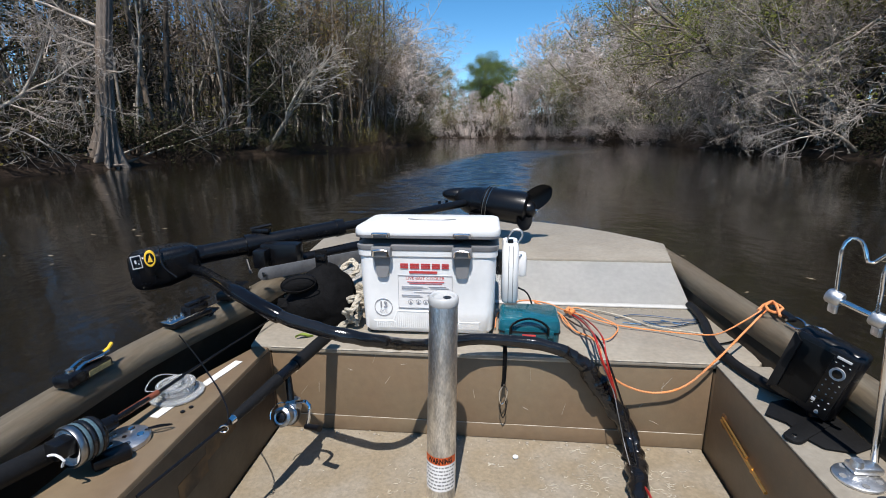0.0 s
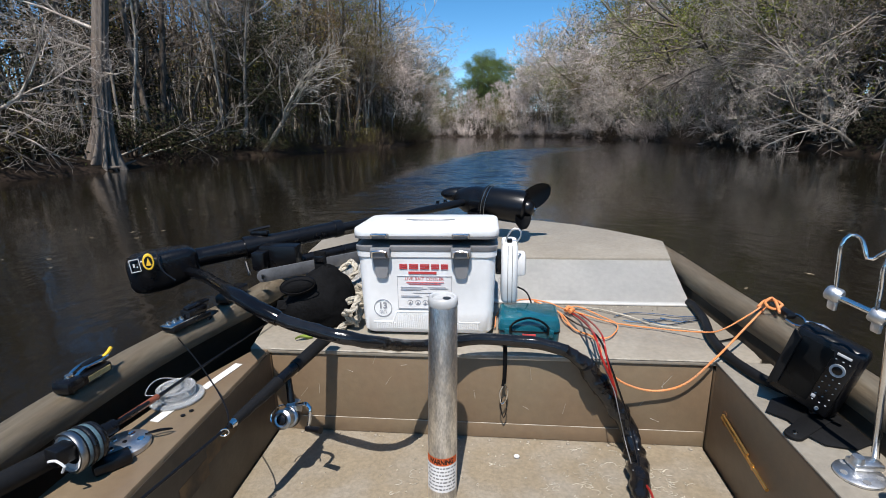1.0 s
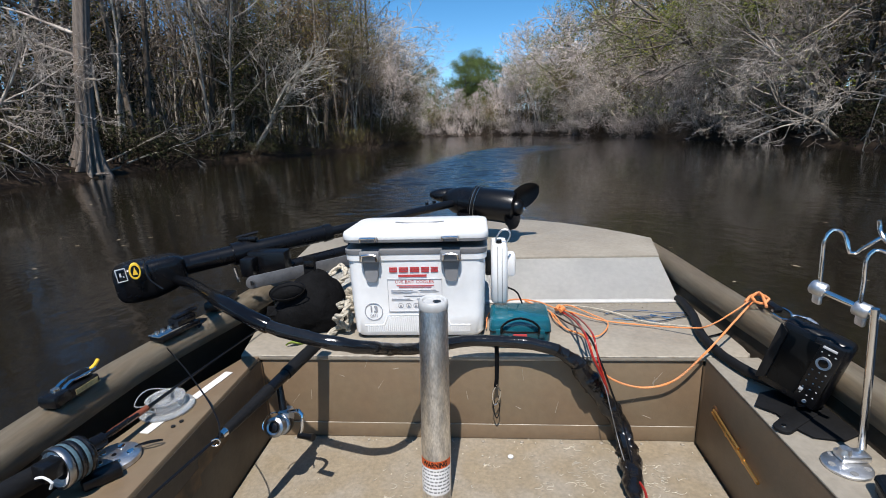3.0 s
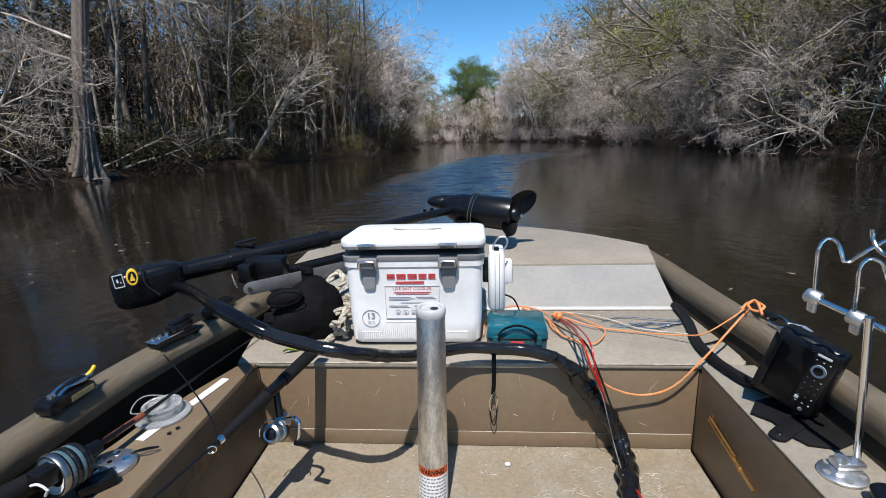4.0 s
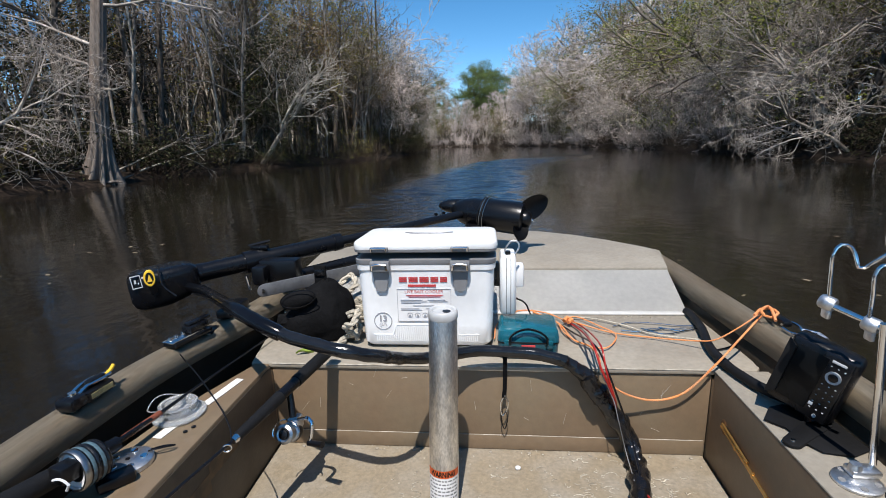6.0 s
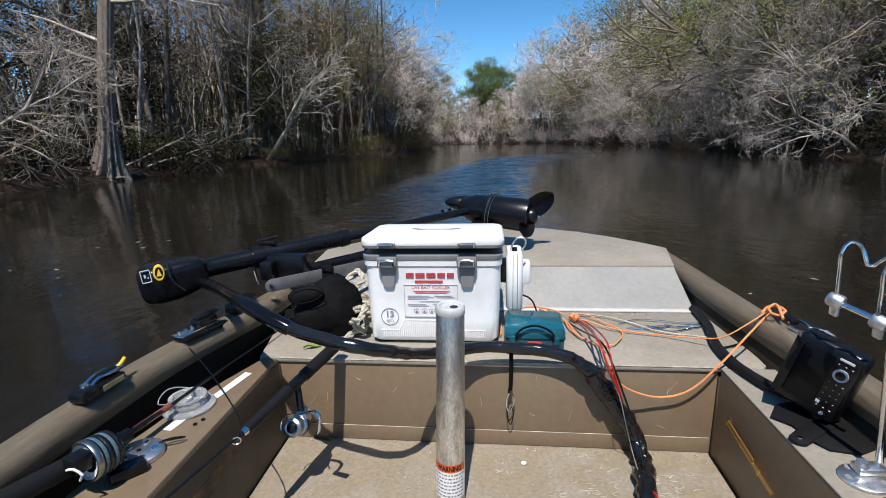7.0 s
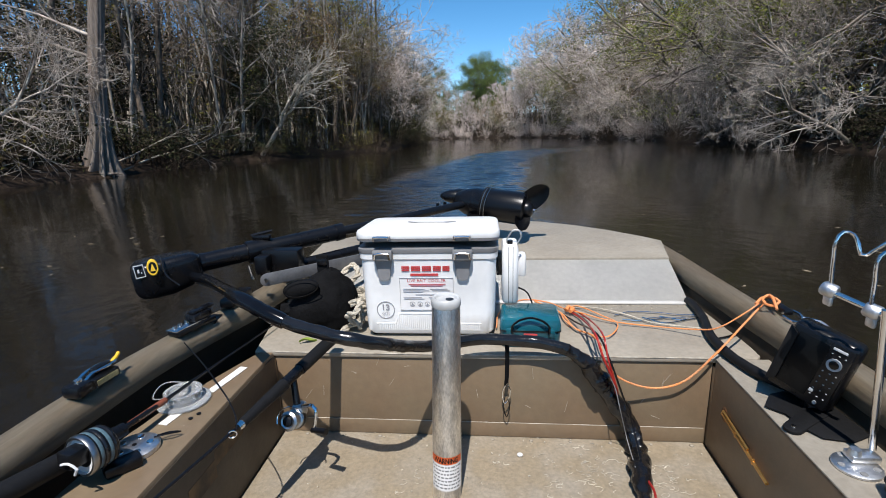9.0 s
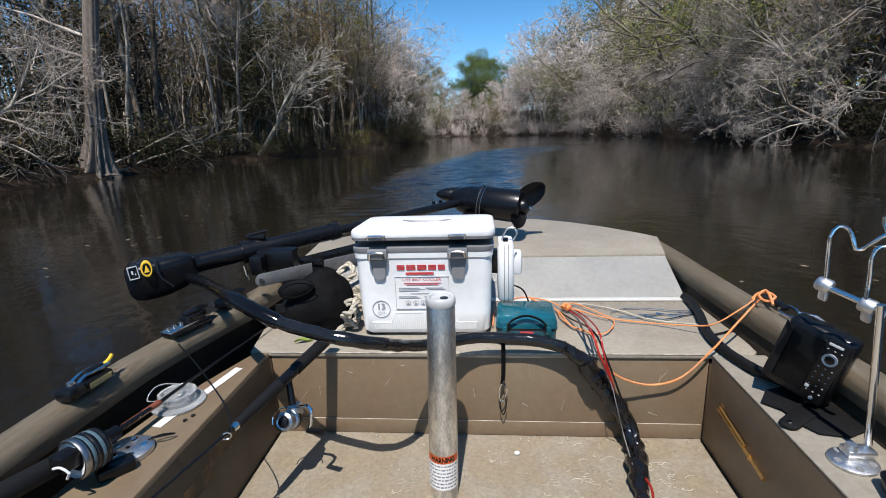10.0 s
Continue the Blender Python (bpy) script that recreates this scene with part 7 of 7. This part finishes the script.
def snap_hook():
    c = Vector((0.615, 1.044, 0.355))
    ob = thing("gunwale_cleat", "black cleat with a steel snap hook on the starboard gunwale", "cleat", Matrix.Translation(c))
    part("cleat", box(B(), (c.x, c.y, c.z + 0.006), (0.02, 0.07, 0.014), None, 0.005), BLACK, ob)
    bm = B()
    tube(bm, ((0.604, 1.012, 0.360), (0.626, 1.020, 0.362), (0.630, 0.995, 0.362), (0.617, 0.965, 0.360), (0.602, 0.970, 0.358), (0.599, 0.999, 0.358)), 0.0028, 7, 0.006)
    part("snap_gate", bm, CHROME, ob)
    part("swivel_eye", rod(B(), (0.624, 0.978, 0.362), (0.646, 0.961, 0.362), 0.0045, 0.0035, 10), CHROME, ob)
    part("swivel_eye", rod(B(), (0.644, 0.960, 0.360), (0.649, 0.942, 0.358), 0.006, 0.004, 10), ALUMINIUM, ob)


snap_hook()


def faded_sticker(p, q, name, mat):
    """A worn patch on the inner face of the port side box."""
    p, q = Vector(p), Vector(q)
    bm = B()
    box(bm, (XL + 0.0020, (p.y + q.y) / 2, (p.z + q.z) / 2), (0.0008, abs(p.y - q.y), abs(p.z - q.z)), None, 0)
    return solo(name, bm, mat, "faded rusty-brown sticker remnant on the side box", "sticker")


STICKER = material("faded_brown_sticker", (0.11, 0.062, 0.024), 0.7, 0, 60, 0.2, 25, 0.4, second=(0.075, 0.052, 0.03))
faded_sticker((XL, 0.70, 0.185), (XL, 0.80, 0.215), "sticker_remnant", STICKER)
faded_sticker((XL, 0.62, 0.165), (XL, 0.70, 0.200), "sticker_remnant", STICKER)

# rivets along the deck edge and bulkhead, one by one
rivet_bm = lathe(B(), ((0.0045, 0.0), (0.0042, 0.0015), (0.002, 0.0025)), None, 10)
rivet_mesh = bpy.data.meshes.new("rivet")
rivet_bm.to_mesh(rivet_mesh)
rivet_bm.free()
finish(rivet_mesh, DECK, 40)
for k in range(11):
    o = new("rivet", rivet_mesh)
    o.parent = boat
    o.matrix_basis = above(boat).inverted() @ TRIM @ pose(-0.43 + 0.086 * k, YP - 0.020, ZF + 0.0005)
for k in range(9):
    o = new("rivet", rivet_mesh)
    o.parent = boat
    o.matrix_basis = above(boat).inverted() @ TRIM @ pose(-0.40 + 0.1 * k, YB - 0.018, ZD + 0.0003)
part("bulkhead_ledge", plate(-0.60, 0.525, YB - 0.008, YB + 0.012, ZD + 0.0005, ZD + 0.006, 0.002), BARE_GREY, boat)

# dried debris on floor and deck
debris = random.Random(12)
bm = B()
for k in range(135):
    cx, cy, sx, sy = ((0.21, 0.875, 0.035, 0.035), (0.335, 0.865, 0.028, 0.035), (0.24, 0.84, 0.08, 0.05), (0.08, 0.86, 0.09, 0.05), (-0.17, 0.82, 0.07, 0.05))[k % 5 if k < 80 else k % 3]
    x, y = max(XL + 0.03, min(XR - 0.03, debris.gauss(cx, sx))), min(debris.gauss(cy, sy), YP - 0.03)
    a, r0 = debris.uniform(0, 6.28), debris.uniform(0.003, 0.008)
    turn = debris.uniform(1.0, 4.0)
    tube(bm, [(x + r0 * math.cos(a + turn * t) * (1 + t), y + r0 * math.sin(a + turn * t), ZF + 0.0010) for t in np.linspace(0, 1, 5)], 0.0006, 4, 0.006)
solo("dried_weed", bm, ROPE_TAN, "pale dried weed curls on the floor", "debris", "stuff")
bm = B()
for k in range(150):
    if k < 60:
        c = (debris.uniform(0.06, 0.5), YB - abs(debris.gauss(0, 0.03)) - 0.012, ZD + 0.0012)
    elif k < 95:
        c = (debris.uniform(-0.45, 0.45), YP - abs(debris.gauss(0, 0.02)) - 0.008, ZF + 0.001)
    else:
        c = (debris.uniform(-0.45, 0.45), debris.uniform(0.62, 0.97), ZF + 0.001)
    s = debris.uniform(0.0008, 0.0026)
    box(bm, c, (s * 1.6, s, s * 0.7), Matrix.Translation(c) @ Matrix.Rotation(debris.uniform(0, 3), 4, "Z") @ Matrix.Translation((-c[0], -c[1], -c[2])))
solo("grit", bm, ROPE_TAN, "pale grit and flakes on floor and deck", "debris", "stuff")
bm = B()
bmesh.ops.create_icosphere(bm, subdivisions=2, radius=0.007, matrix=Matrix.Translation((0.058, 0.908, 0.074)) @ Matrix.Diagonal((1.0, 0.8, 0.6, 1)))
for v in bm.verts:
    v.co += v.normal * 0.0015 * noise.noise(v.co * 200)
solo("paper_scrap", bm, WHITE, "crumpled white paper scrap on the floor", "scrap")
bm = B()
p, q = Vector((-0.447, 1.010, 0.277)), Vector((-0.411, 1.028, 0.277))
loft(bm, [[p.lerp(q, t) + Vector((0, s * 0.007 * math.sin(math.pi * (0.06 + 0.9 * t)), 0.0015 + 0.006 * s * s + 0.004 * math.sin(5 * t))) for s in (-1, -0.4, 0.2, 0.9)] for t in np.linspace(0, 1, 7)])
solo("fallen_leaf", bm, material("fresh_leaf", (0.22, 0.30, 0.03), 0.6), "yellow-green fallen leaf on the fore deck", "leaf")

# leaves and foam flecks drifting on the water
drift = random.Random(3)
bm = B()
for k in range(420):
    x, y = drift.uniform(-9, 10), drift.uniform(2.5, 26)
    if -0.9 < x < 0.8 and y < 2.4:
        continue
    s = drift.uniform(0.010, 0.030)
    a = drift.uniform(0, 6.28)
    m = Matrix.Translation((x, y, LEVEL + 0.002)) @ Matrix.Rotation(a, 4, "Z")
    slab(bm, ((-s, 0), (-s * 0.2, -s * 0.35), (s, 0), (0, s * 0.4)), 0.0, 0.0015, m)
solo("drifting_leaves", bm, FLOAT_LEAF, "small dry leaves drifting on the water", "leaves", "stuff", 0, False)
